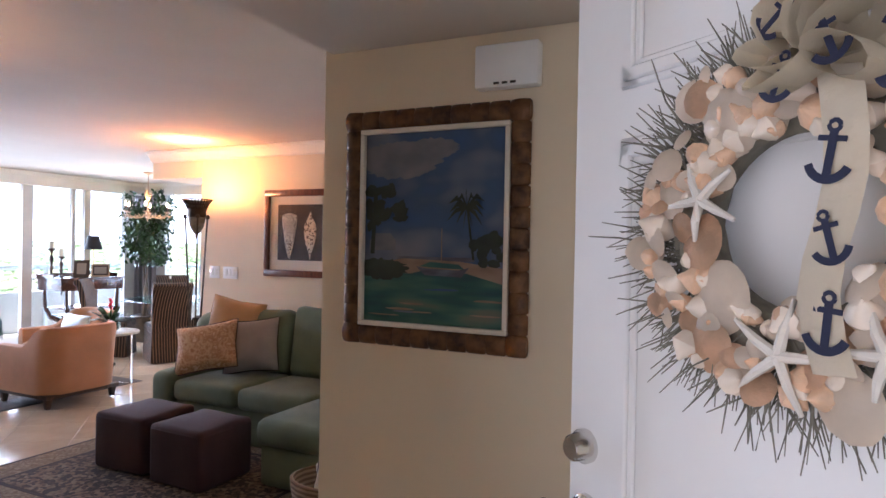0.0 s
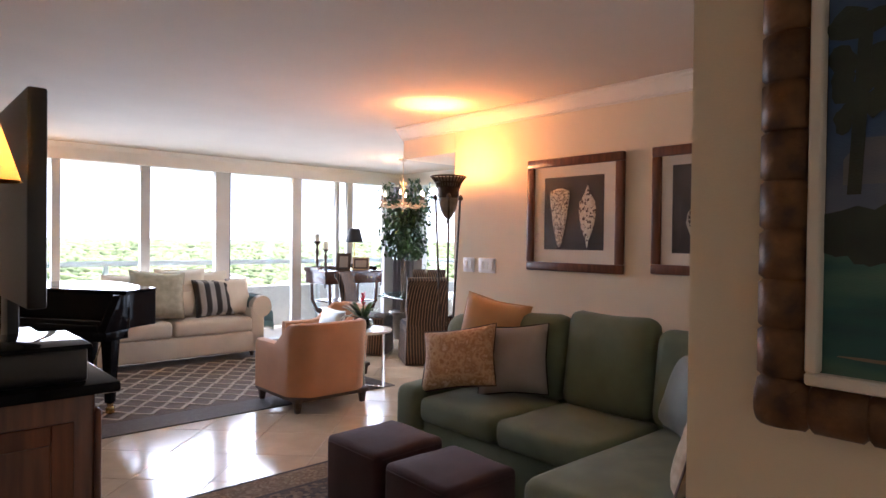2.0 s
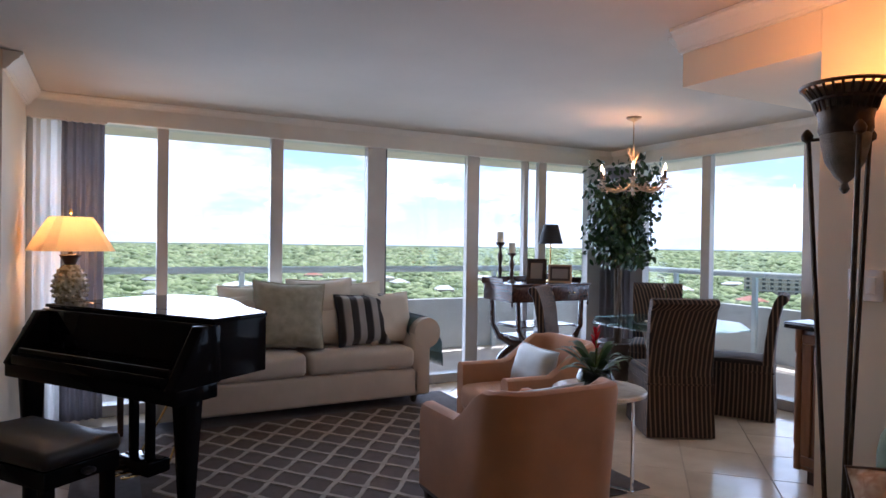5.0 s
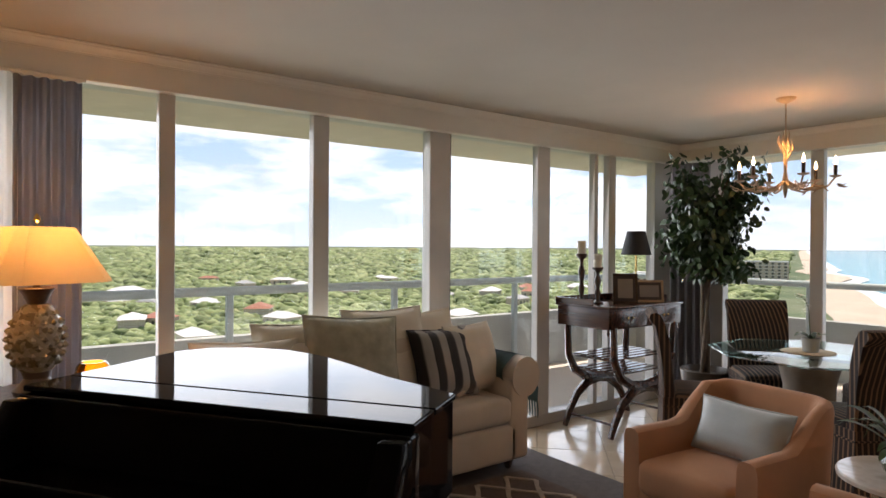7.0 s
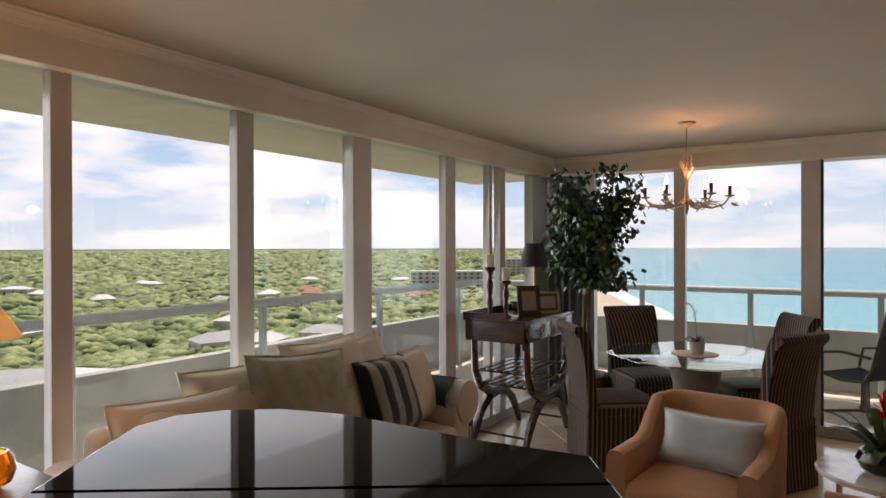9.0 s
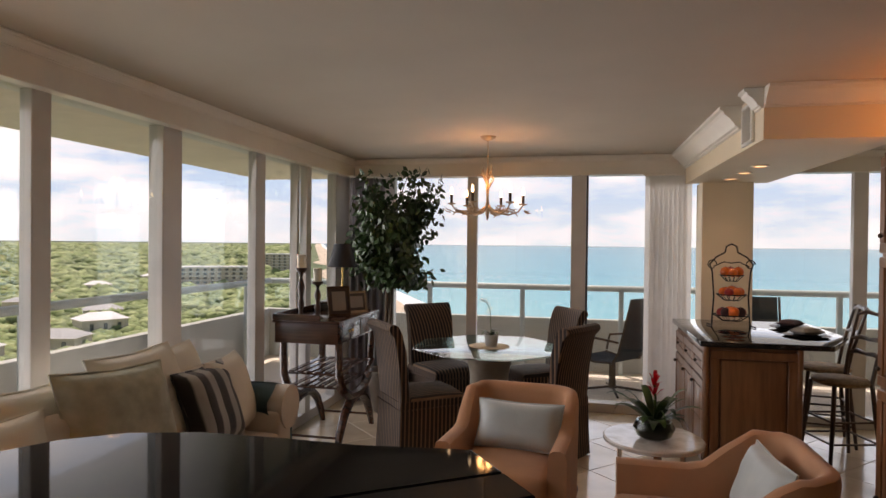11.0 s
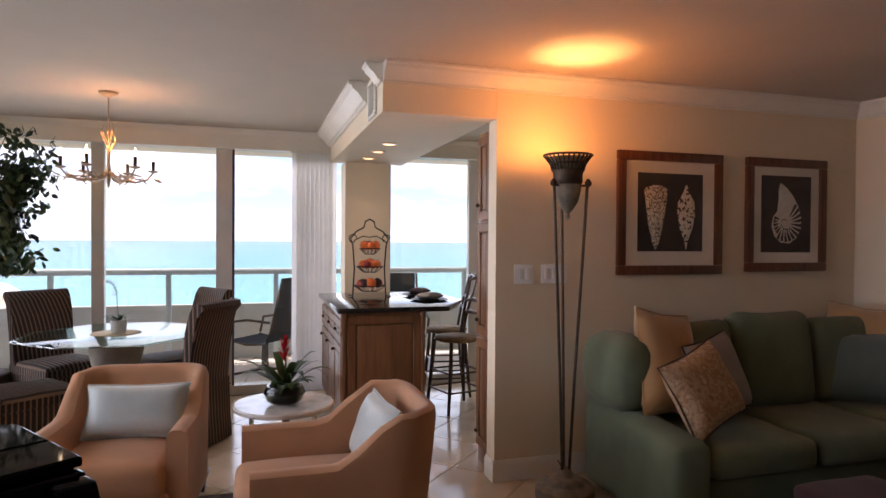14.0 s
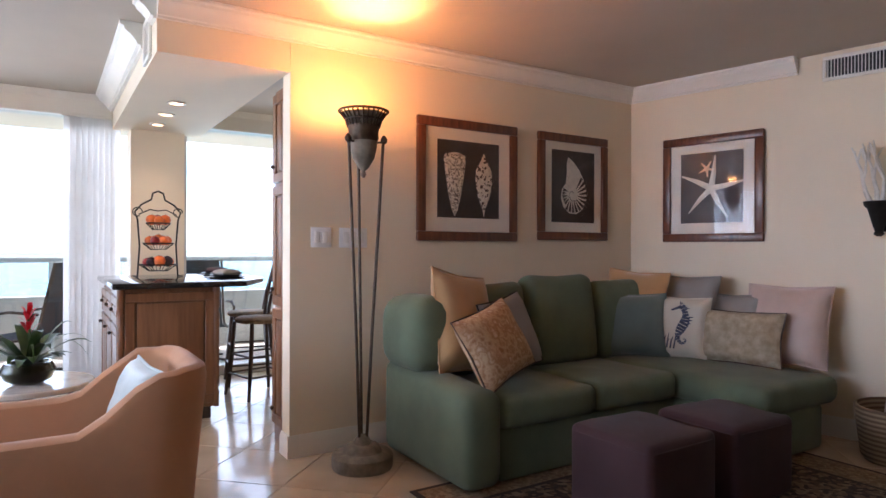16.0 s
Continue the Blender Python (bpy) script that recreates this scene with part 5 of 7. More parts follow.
pillow("cream cotton pillow on the white sofa", IVORY, (-7.12, 5.00, 0.53), 0.56, 0.56, 0.18, 95, -20, 0, "white sofa pillows", 15)
pillow("black and grey striped pillow on the white sofa", PILLST, (-6.93, 4.98, 0.53), 0.48, 0.46, 0.17, 92, -20, 0, "white sofa pillows", 16)
pillow("cream cotton pillow beside the rolled arm", IVORY, (-6.97, 5.26, 0.53), 0.46, 0.46, 0.16, 100, -18, 0, "white sofa pillows", 17)

# tub armchairs


def armchair(m):
    ob = thing("armchair", m, "peach suede tub armchair with dark tapered feet", "armchair", "tub armchairs")
    path = []
    W, D, R = 0.38, 0.40, 0.20
    path += [(-W, -D + 0.07 * i) for i in range(8)]
    path += [(-W + R - R * math.cos(radians(a)), D - R + R * math.sin(radians(a))) for a in range(0, 91, 15)]
    path += [(W - R + R * math.sin(radians(a)), D - R + R * math.cos(radians(a))) for a in range(0, 91, 15)]
    path += [(W, D - R - 0.07 * i + 0.0) for i in range(1, 9)]
    bm = bmesh.new()
    rows = []
    n = len(path)
    for i, (x, y) in enumerate(path):
        d = Vector((path[min(i + 1, n - 1)][0] - path[max(i - 1, 0)][0], path[min(i + 1, n - 1)][1] - path[max(i - 1, 0)][1])).normalized()
        nrm = Vector((-d.y, d.x))
        back = max(0.0, min(1.0, (y + 0.02) / 0.22))
        back = back * back * (3 - 2 * back)
        top = 0.57 + 0.19 * back + (0.01 if y > 0.3 else 0)
        th = 0.105 - 0.02 * back
        lean = 0.06 * back
        ring = []
        for off, z, ln in ((0, 0.13, 0), (0, 0.3, 0.2), (0, top - 0.05, 0.9), (0.012, top - 0.012, 1), (0.035, top, 1), (th - 0.03, top, 1), (th - 0.008, top - 0.015, 1), (th, top - 0.05, 0.9), (th + 0.005, 0.35, 0.3), (th, 0.13, 0)):
            q = Vector((x, y)) + (nrm * -off) + Vector((0, 1)) * lean * ln
            ring.append(bm.verts.new((q.x, q.y, z)))
        rows.append(ring)
    for a, b in zip(rows, rows[1:]):
        for j in range(10):
            bm.faces.new((a[j], a[(j + 1) % 10], b[(j + 1) % 10], b[j]))
    bm.faces.new(rows[0][::-1])
    bm.faces.new(rows[-1])
    bmesh.ops.bevel(bm, geom=[e for e in bm.edges if len(e.link_faces) == 2 and e.calc_face_angle(0) > 1.2], offset=0.02, segments=3, profile=0.5, affect="EDGES")
    part("shell", bm, PEACH, ob)
    part("seat_cushion", cushion_bm((-0.275, -0.43, 0.24), (0.275, 0.31, 0.42), 0.05, 0.025), PEACH, ob)
    part("front_rail", B((-0.29, -0.395, 0.13), (0.29, -0.33, 0.26), 0.02), PEACH, ob)
    part("plinth", B((-0.37, -0.385, 0.095), (0.37, 0.385, 0.135), 0.01), WALNUT, ob)
    for sx in (-1, 1):
        for sy in (-1, 1):
            bm = B((sx * 0.325 - 0.03, sy * 0.335 - 0.03, 0), (sx * 0.325 + 0.03, sy * 0.335 + 0.03, 0.10), 0.004)
            for v in bm.verts:
                if v.co.z < 0.05:
                    v.co.x, v.co.y = sx * 0.325 + (v.co.x - sx * 0.325) * 0.65, sy * 0.335 + (v.co.y - sy * 0.335) * 0.65
            part("foot", bm, WALNUT, ob)
    return ob


c1 = armchair(pose(-4.46, 4.86, 0.0155, 0, 0, -90) @ Matrix.Diagonal((1.0, 0.97, 0.98, 1)))
c2 = copy_thing(c1, pose(-5.42, 5.60, 0.0155, 0, 0, -6) @ Matrix.Diagonal((0.95, 0.95, 0.98, 1)))
pillow("silver blue satin lumbar pillow in the tub armchair", SATINBLUE, (-4.31, 4.85, 0.44), 0.46, 0.32, 0.13, -86, -20, 0, "armchair pillows", 21)
pillow("silver blue satin lumbar pillow in the tub armchair", SATINBLUE, (-5.39, 5.59, 0.44), 0.52, 0.28, 0.13, -8, -20, 0, "armchair pillows", 22)

# round side table and bromeliad
st = thing("side_table", pose(-4.63, 5.56, 0.0), "round pale stone-topped side table on flat chrome legs", "side table")
STONE = patchy("veined_pale_stone", [(0.62, 0.55, 0.46), (0.74, 0.68, 0.60), (0.52, 0.45, 0.36)], 9, 0.12, 0.0, False)
part("tabletop", lathe(bmesh.new(), [(0.255, 0.555), (0.27, 0.562), (0.272, 0.578), (0.265, 0.585)], n=48), STONE, st)
for a in (30, 150, 270):
    c, s = math.cos(radians(a)), math.sin(radians(a))
    part("leg", turned(B((-0.02, -0.005, 0.012), (0.02, 0.005, 0.557), 0.002, 1), pose(0.20 * c, 0.20 * s, 0, 0, 0, a + 90)), CHROME, st)
    part("foot_bar", turned(B((0, -0.02, 0.0125), (0.21, 0.02, 0.022), 0.002, 1), pose(0, 0, 0, 0, 0, a)), CHROME, st)
br = thing("potted_bromeliad", pose(-4.63, 5.53, 0.585) @ Matrix.Scale(1.12, 4), "red bromeliad in a low glass bowl on the side table", "plant")
part("bowl", lathe(bmesh.new(), [(0.05, 0.0), (0.085, 0.02), (0.10, 0.055), (0.085, 0.09), (0.075, 0.09), (0.088, 0.055), (0.07, 0.02)], n=24), glassy("green_bowl_glass", (0.20, 0.22, 0.13), 0.05, thin=False), br)
part("soil", lathe(bmesh.new(), [(0.06, 0.02), (0.086, 0.055), (0.07, 0.075)], n=18), SOIL, br)


def blade(bm, base, an, ln, wd, rise, droop, fold=0.25, n=7):
    c, s = math.cos(an), math.sin(an)
    rows = []
    for i in range(n + 1):
        t = i / n
        d = ln * (t - 0.18 * t * t)
        z = rise * math.sin(t * 1.7) - droop * t * t
        w = wd * (0.55 + 0.9 * t) * (1 - t ** 3) if i < n else 0.001
        mid = Vector((base[0] + c * d, base[1] + s * d, base[2] + z))
        e = Vector((-s, c, 0)) * w
        up = Vector((0, 0, fold * w))
        rows.append([bm.verts.new(mid - e + up), bm.verts.new(mid), bm.verts.new(mid + e + up)])
    for a, b in zip(rows, rows[1:]):
        for j in (0, 1):
            bm.faces.new((a[j], a[j + 1], b[j + 1], b[j]))


pr = random.Random(8)
for i in range(24):
    bm = bmesh.new()
    blade(bm, (0, 0, 0.07), i * 2.4, pr.uniform(0.16, 0.29), 0.024, pr.uniform(0.06, 0.19), pr.uniform(0.0, 0.06))
    bmesh.ops.solidify(bm, geom=bm.faces[:], thickness=0.0015)
    part("leaf", bm, BROMEL, br)
for i in range(6):
    bm = bmesh.new()
    blade(bm, (0, 0, 0.08), i * 1.1 + 0.4, pr.uniform(0.26, 0.34), 0.005, 0.17, pr.uniform(0.08, 0.2))
    bmesh.ops.solidify(bm, geom=bm.faces[:], thickness=0.0012)
    part("trailing_leaf", bm, BROMEL, br)
part("stem", tube(bmesh.new(), [(0, 0, 0.06), (0.005, 0, 0.2), (0, 0, 0.27)], 0.006, 6), BROMEL, br)
for i in range(12):
    bm = bmesh.new()
    blade(bm, (0, 0, 0.20 + 0.008 * i), i * 2.4, 0.055 - 0.002 * i, 0.011, 0.045, 0.0)
    bmesh.ops.solidify(bm, geom=bm.faces[:], thickness=0.0015)
    part("bract", bm, REDLEAF, br)

# ---- dining corner ----


def dining_chair(m):
    ob = thing("dining_chair", m, "skirted dining chair in brown and tan striped cloth", "dining chair", "chairs round the table")
    # local: the seat looks along +y, the back stands at -y
    bm = bmesh.new()
    prof = [(-0.20, 0.30), (-0.205, 0.48), (-0.22, 0.66), (-0.25, 0.84), (-0.285, 0.97), (-0.315, 1.03), (-0.345, 1.045), (-0.378, 1.035), (-0.39, 1.005), (-0.372, 0.975), (-0.345, 0.95), (-0.325, 0.86), (-0.30, 0.70), (-0.285, 0.5), (-0.28, 0.30)]
    sides = []
    for k, x in enumerate((-0.235, -0.225, 0.225, 0.235)):
        sides.append([bm.verts.new((x * (1 + 0.04 * (z - 0.3)), y + (0.008 if k in (0, 3) else 0) * (1 if y > -0.25 else -1) * -1, z)) for y, z in prof])
    n = len(prof)
    for a, b in zip(sides, sides[1:]):
        for i in range(n):
            bm.faces.new((a[i], a[(i + 1) % n], b[(i + 1) % n], b[i]))
    bm.faces.new(sides[0][::-1])
    bm.faces.new(sides[-1])
    part("backrest", bm, CHAIRST, ob)
    part("seat", cushion_bm((-0.235, -0.21, 0.40), (0.235, 0.27, 0.49), 0.03, 0.02), SEATST, ob)
    bm = bmesh.new()
    ring = []
    per = [(-0.24, -0.285), (-0.12, -0.29), (0.0, -0.285), (0.12, -0.29), (0.24, -0.285), (0.245, -0.14), (0.24, 0.0), (0.245, 0.14), (0.24, 0.275), (0.12, 0.28), (0, 0.275), (-0.12, 0.28), (-0.24, 0.275), (-0.245, 0.14), (-0.24, 0.0), (-0.245, -0.14)]
    for f, z in ((1.0, 0.46), (1.0, 0.40), (1.02, 0.2), (1.05, 0.01)):
        ring.append([bm.verts.new((x * f, y * f, z)) for x, y in per])
    for a, b in zip(ring, ring[1:]):
        for i in range(len(per)):
            bm.faces.new((a[i], a[(i + 1) % len(per)], b[(i + 1) % len(per)], b[i]))
    bmesh.ops.recalc_face_normals(bm, faces=bm.faces)
    bmesh.ops.solidify(bm, geom=bm.faces[:], thickness=0.01)
    part("skirt", bm, CHAIRST, ob)
    part("skirt_welt", tube(bmesh.new(), [(x * 1.012, y * 1.012, 0.40) for x, y in per + per[:1]], 0.006, 6), CHAIRST, ob)
    for sx in (-1, 1):
        for sy in (-0.25, 0.24):
            part("leg", B((sx * 0.2 - 0.02, sy - 0.02, 0), (sx * 0.2 + 0.02, sy + 0.02, 0.4), 0.004, 1), WALNUT, ob)
    return ob


TX, TY = -5.81, 7.40
d1 = dining_chair(pose(TX - 0.44, TY - 0.66, 0, 0, 0, -52))
copy_thing(d1, pose(TX + 0.48, TY - 0.50, 0, 0, 0, 60))
copy_thing(d1, pose(TX - 0.50, TY + 0.40, 0, 0, 0, -138))
copy_thing(d1, pose(TX + 0.40, TY + 0.42, 0, 0, 0, 122))
dt = thing("dining_table", pose(TX, TY, 0), "octagonal glass-topped dining table on a round pedestal", "dining table")
octo = [(0.69 * math.cos(radians(22.5 + 45 * i)), 0.69 * math.sin(radians(22.5 + 45 * i))) for i in range(8)]
bm = prism(bmesh.new(), octo, 0.733, 0.748)
bmesh.ops.bevel(bm, geom=bm.edges[:], offset=0.004, segments=2, profile=0.5, affect="EDGES")
g = part("tabletop", bm, glassy("green_edged_table_glass", (0.72, 0.84, 0.80), 0.02), dt, "thick clear glass top")
bm = lathe(bmesh.new(), [(0.24, 0), (0.245, 0.03), (0.20, 0.06), (0.17, 0.2), (0.17, 0.5), (0.20, 0.64), (0.25, 0.70), (0.25, 0.732)], n=32)
part("pedestal", bm, material("pale_stone_pedestal", (0.36, 0.30, 0.24), 0.7, var=0.15, scale=8, bump=0.3), dt)
pm = thing("placemat", pose(TX, TY - 0.02, 0.748), "round woven straw placemat on the glass table", "placemat")
part("weave", lathe(bmesh.new(), [(0.175, 0), (0.18, 0.003), (0.175, 0.006)], n=36), material("straw_weave", (0.55, 0.45, 0.30), 0.9, var=0.2, scale=60, bump=0.5), pm)
oc = thing("potted_orchid", pose(TX + 0.02, TY - 0.03, 0.754), "white orchid in a small grey pot on the table", "plant")
part("pot", lathe(bmesh.new(), [(0.045, 0), (0.052, 0.005), (0.062, 0.10), (0.056, 0.10), (0.05, 0.02)], n=20), PARAPET, oc)
part("soil", lathe(bmesh.new(), [(0.05, 0.05), (0.057, 0.088), (0.03, 0.092)], n=14), SOIL, oc)
for i, an in enumerate((0.3, 1.5, 2.9, 4.1, 5.3)):
    bm = bmesh.new()
    blade(bm, (0, 0, 0.09), an, 0.15, 0.022, 0.07, 0.05)
    bmesh.ops.solidify(bm, geom=bm.faces[:], thickness=0.002)
    part("leaf", bm, BROMEL, oc)
part("stem", tube(bmesh.new(), [(0, 0, 0.09), (-0.01, 0.0, 0.22), (-0.015, 0, 0.32), (-0.05, 0, 0.39), (-0.09, 0, 0.40)], 0.003, 6), BROMEL, oc)
for i, (x, z) in enumerate(((-0.015, 0.33), (-0.035, 0.37), (-0.06, 0.395), (-0.085, 0.40), (-0.03, 0.30))):
    bm = bmesh.new()
    for k in range(5):
        a = 2 * math.pi * k / 5 + i
        lathe(bm, [(0.004, -0.002), (0.013, 0), (0.004, 0.002)], (x + 0.013 * math.cos(a), 0.006 * (i % 3) - 0.01, z + 0.013 * math.sin(a)), 7)
    part("flower", bm, PETAL, oc)

ch = thing("chandelier", pose(-5.775, 6.93, 0), "cream coral-branch chandelier with lit candle bulbs", "chandelier")
CORALM = material("antique_cream_metal", (0.42, 0.30, 0.19), 0.5, 0.2, var=0.2, scale=20)
part("canopy", lathe(bmesh.new(), [(0.065, H - 0.001), (0.06, H - 0.015), (0.03, H - 0.03), (0.008, H - 0.04)], n=24), CORALM, ch)
part("chain", tube(bmesh.new(), [(0, 0, H - 0.03), (0, 0, 2.25)], 0.005, 6), CORALM, ch)
part("stem", lathe(bmesh.new(), [(0.006, 2.27), (0.012, 2.22), (0.008, 2.17), (0.014, 2.10), (0.010, 2.02), (0.020, 1.95), (0.014, 1.88), (0.005, 1.84)], n=12), CORALM, ch)
chr_ = random.Random(11)
bm = bmesh.new()
for i in range(8):
    a = i * 0.8
    tube(bm, [(0.01 * math.cos(a), 0.01 * math.sin(a), 2.10 + 0.01 * i), (0.05 * math.cos(a), 0.05 * math.sin(a), 2.17 + 0.012 * i), (0.04 * math.cos(a), 0.04 * math.sin(a), 2.21 + 0.012 * i)], [0.007, 0.005, 0.002], 5)
part("crown_branches", bm, CORALM, ch)
for i in range(6):
    a = radians(15 + 60 * i)
    c, s = math.cos(a), math.sin(a)
    bm = bmesh.new()
    arm = [(0.0, 1.96), (0.08, 1.90), (0.17, 1.885), (0.25, 1.91), (0.29, 1.965)]
    tube(bm, [(r * c, r * s, z) for r, z in arm], [0.009, 0.008, 0.007, 0.006, 0.006], 7)
    for k in range(14):
        t = chr_.uniform(0.05, 0.31)
        z = 1.90 + 0.02 * chr_.random()
        ca = a + chr_.uniform(-0.12, 0.12)
        p = Vector((t * c, t * s, z))
        d = Vector((math.cos(ca + chr_.uniform(-1.4, 1.4)), math.sin(ca + chr_.uniform(-1.4, 1.4)), chr_.uniform(-0.7, 0.5))).normalized()
        tube(bm, [p, p + d * 0.035, p + d * 0.06 + Vector((0, 0, 0.012))], [0.006, 0.0045, 0.002], 5)
    ar = part("arm", bm, CORALM, ch)
    part("bobeche", lathe(bmesh.new(), [(0.008, 1.96), (0.032, 1.968), (0.036, 1.976), (0.012, 1.974)], (0.29 * c, 0.29 * s, 0), 14), CORALM, ar)
    part("candle", lathe(bmesh.new(), [(0.011, 1.972), (0.012, 2.04), (0.009, 2.045)], (0.29 * c, 0.29 * s, 0), 10), BRONZE, ar)
    part("bulb", lathe(bmesh.new(), [(0.006, 2.044), (0.012, 2.06), (0.009, 2.08), (0.002, 2.105)], (0.29 * c, 0.29 * s, 0), 10), BULB, ar)

tr = thing("ficus_tree", pose(-6.87, 7.82, 0), "tall leafy ficus tree in a bronze pot in the window corner", "tree")
part("pot", lathe(bmesh.new(), [(0.14, 0), (0.15, 0.01), (0.20, 0.3), (0.215, 0.40), (0.20, 0.41), (0.19, 0.38), (0.15, 0.1)], n=28), POT, tr)
part("soil", lathe(bmesh.new(), [(0.15, 0.2), (0.185, 0.35), (0.1, 0.37)], n=20), SOIL, tr)
bm = bmesh.new()
tips = []
fr_ = random.Random(21)
for i in range(3):
    a = i * 2.1
    pts = [(0.03 * math.cos(a + z * 2.6), 0.03 * math.sin(a + z * 2.6), 0.33 + z) for z in (0, 0.4, 0.85, 1.1, 1.3)]
    tube(bm, pts, [0.022, 0.019, 0.017, 0.014, 0.011], 8)
    p = Vector(pts[-1])
    for k in range(12):
        b0 = Vector(pts[2 + k % 3]) if k < 8 else p
        aa, zz = fr_.uniform(0, 6.28), fr_.uniform(0.15, 0.9)
        e = b0 + Vector((math.cos(aa) * fr_.uniform(0.15, 0.44), math.sin(aa) * fr_.uniform(0.1, 0.30), zz * fr_.uniform(0.4, 0.9)))
        if e.z > 2.36:
            e.z = 2.36 - fr_.uniform(0, 0.1)
        tube(bm, [b0, (b0 + e) / 2 + Vector((0, 0, 0.04)), e], [0.009, 0.006, 0.003], 5)
        tips.append((b0, e))
part("trunk", bm, BARK, tr)
bm = bmesh.new()
for i in range(4300):
    b0, e = fr_.choice(tips)
    p = b0.lerp(e, fr_.uniform(0.25, 1.1)) + Vector((fr_.gauss(0, 0.075), fr_.gauss(0, 0.065), fr_.gauss(-0.03, 0.09)))
    if p.z > 2.40 or p.z < 1.22 or p.x < -0.42 or p.y > 0.22 or p.x > 0.55:
        continue
    d = Vector((fr_.uniform(-1, 1), fr_.uniform(-1, 1), fr_.uniform(-1.5, -0.1))).normalized()
    s = d.cross(Vector((fr_.uniform(-1, 1), fr_.uniform(-1, 1), 0.3))).normalized()
    ln, wd = fr_.uniform(0.055, 0.09), fr_.uniform(0.016, 0.025)
    nrm = d.cross(s) * 0.006
    q = [bm.verts.new(v) for v in (p, p + d * ln * 0.35 + s * wd, p + d * ln * 0.75 + s * wd * 0.7, p + d * ln, p + d * ln * 0.75 - s * wd * 0.7, p + d * ln * 0.35 - s * wd, p + d * ln * 0.5 + nrm)]
    for a, b in ((0, 1), (1, 2), (2, 3), (3, 4), (4, 5), (5, 0)):
        bm.faces.new((q[a], q[b], q[6]))
part("crown", bm, LEAF, tr)

# writing desk and what stands on it
dk = thing("writing_desk", pose(-7.12, 6.93, 0) @ Matrix.Diagonal((1, 0.75, 1, 1)), "mahogany writing desk on curved crossing legs", "desk")
DT = 1.035
part("tabletop", B((-0.28, -0.66, DT - 0.02), (0.28, 0.66, DT), 0.006, 2), MAHOG, dk)
part("case", B((-0.265, -0.64, DT - 0.18), (0.265, 0.64, DT - 0.02), 0.006), MAHOG, dk)
for y0, y1 in ((-0.62, -0.01), (0.01, 0.62)):
    dr = part("drawer", B((0.263, y0, DT - 0.165), (0.274, y1, DT - 0.035), 0.004), MAHOG, dk)
    for yy in ((y0 + y1) / 2 - 0.04, (y0 + y1) / 2 + 0.04):
        part("knob", lathe(bmesh.new(), [(0.005, 0), (0.012, 0.008), (0.010, 0.016), (0.003, 0.02)], (0, 0, 0), 10), BRASS, dr).matrix_basis = pose(0.272, yy, DT - 0.095, 0, 90, 0)
for a, b in (((-0.28, -0.66, DT), (-0.265, 0.66, DT + 0.05)), ((-0.265, -0.66, DT), (0.12, -0.645, DT + 0.05)), ((-0.265, 0.645, DT), (0.12, 0.66, DT + 0.05))):
    part("gallery", B(a, b, 0.004, 1), MAHOG, dk)
for x in (-0.23, 0.24):
    for s in (-1.22, 1.22):
        part("leg", tube(bmesh.new(), [(x, s * 0.43, DT - 0.16), (x, s * 0.42, 0.60), (x, s * 0.34, 0.47), (x, s * 0.17, 0.385), (x, 0, 0.37)], [0.030, 0.034, 0.040, 0.042, 0.042], 8), MAHOG, dk)
        part("leg", tube(bmesh.new(), [(x, 0.0, 0.36), (x, s * 0.15, 0.34), (x, s * 0.30, 0.25), (x, s * 0.40, 0.12), (x, s * 0.46, 0.0)], [0.042, 0.041, 0.037, 0.032, 0.024], 8), MAHOG, dk)
for z in (0.60, 0.48):
    w = 0.45 if z > 0.5 else 0.38
    for k in range(6):
        part("shelf_slat", B((-0.215 + k * 0.078, -w, z), (-0.165 + k * 0.078, w, z + 0.012), 0.003, 1), MAHOG, dk)
for y in (-0.45, 0.45):
    part("shelf_rail", B((-0.23, y - 0.012, 0.585), (0.24, y + 0.012, 0.60), 0.003, 1), MAHOG, dk)
for y in (-0.38, 0.38):
    part("shelf_rail", B((-0.23, y - 0.012, 0.465), (0.24, y + 0.012, 0.48), 0.003, 1), MAHOG, dk)
part("stretcher", tube(bmesh.new(), [(-0.23, -0.50, 0.10), (0.24, -0.50, 0.10)], 0.010, 8), MAHOG, dk)
part("stretcher", tube(bmesh.new(), [(-0.23, 0.50, 0.10), (0.24, 0.50, 0.10)], 0.010, 8), MAHOG, dk)
for y in (-0.66, 0.66):
    part("pendant", lathe(bmesh.new(), [(0.004, -0.05), (0.014, -0.03), (0.010, -0.01), (0.012, 0.0)], (0.25, y * 0.95, DT - 0.18), 10), MAHOG, dk)


def candlestick(x, y, h):
    ob = thing("candlestick", pose(x, y, DT), "turned dark wooden candlestick with an ivory candle", "candlestick", "candlesticks on the desk")
    part("stick", lathe(bmesh.new(), [(0.045, 0), (0.047, 0.012), (0.02, 0.03), (0.014, 0.06), (0.026, h * 0.30), (0.015, h * 0.42), (0.028, h * 0.62), (0.024, h * 0.70), (0.012, h * 0.8), (0.018, h * 0.88), (0.044, h * 0.95), (0.046, h), (0.03, h)], n=18), WALNUT, ob)
    part("candle", lathe(bmesh.new(), [(0.034, h), (0.035, h + 0.10), (0.03, h + 0.105)], n=18), WAX, ob)


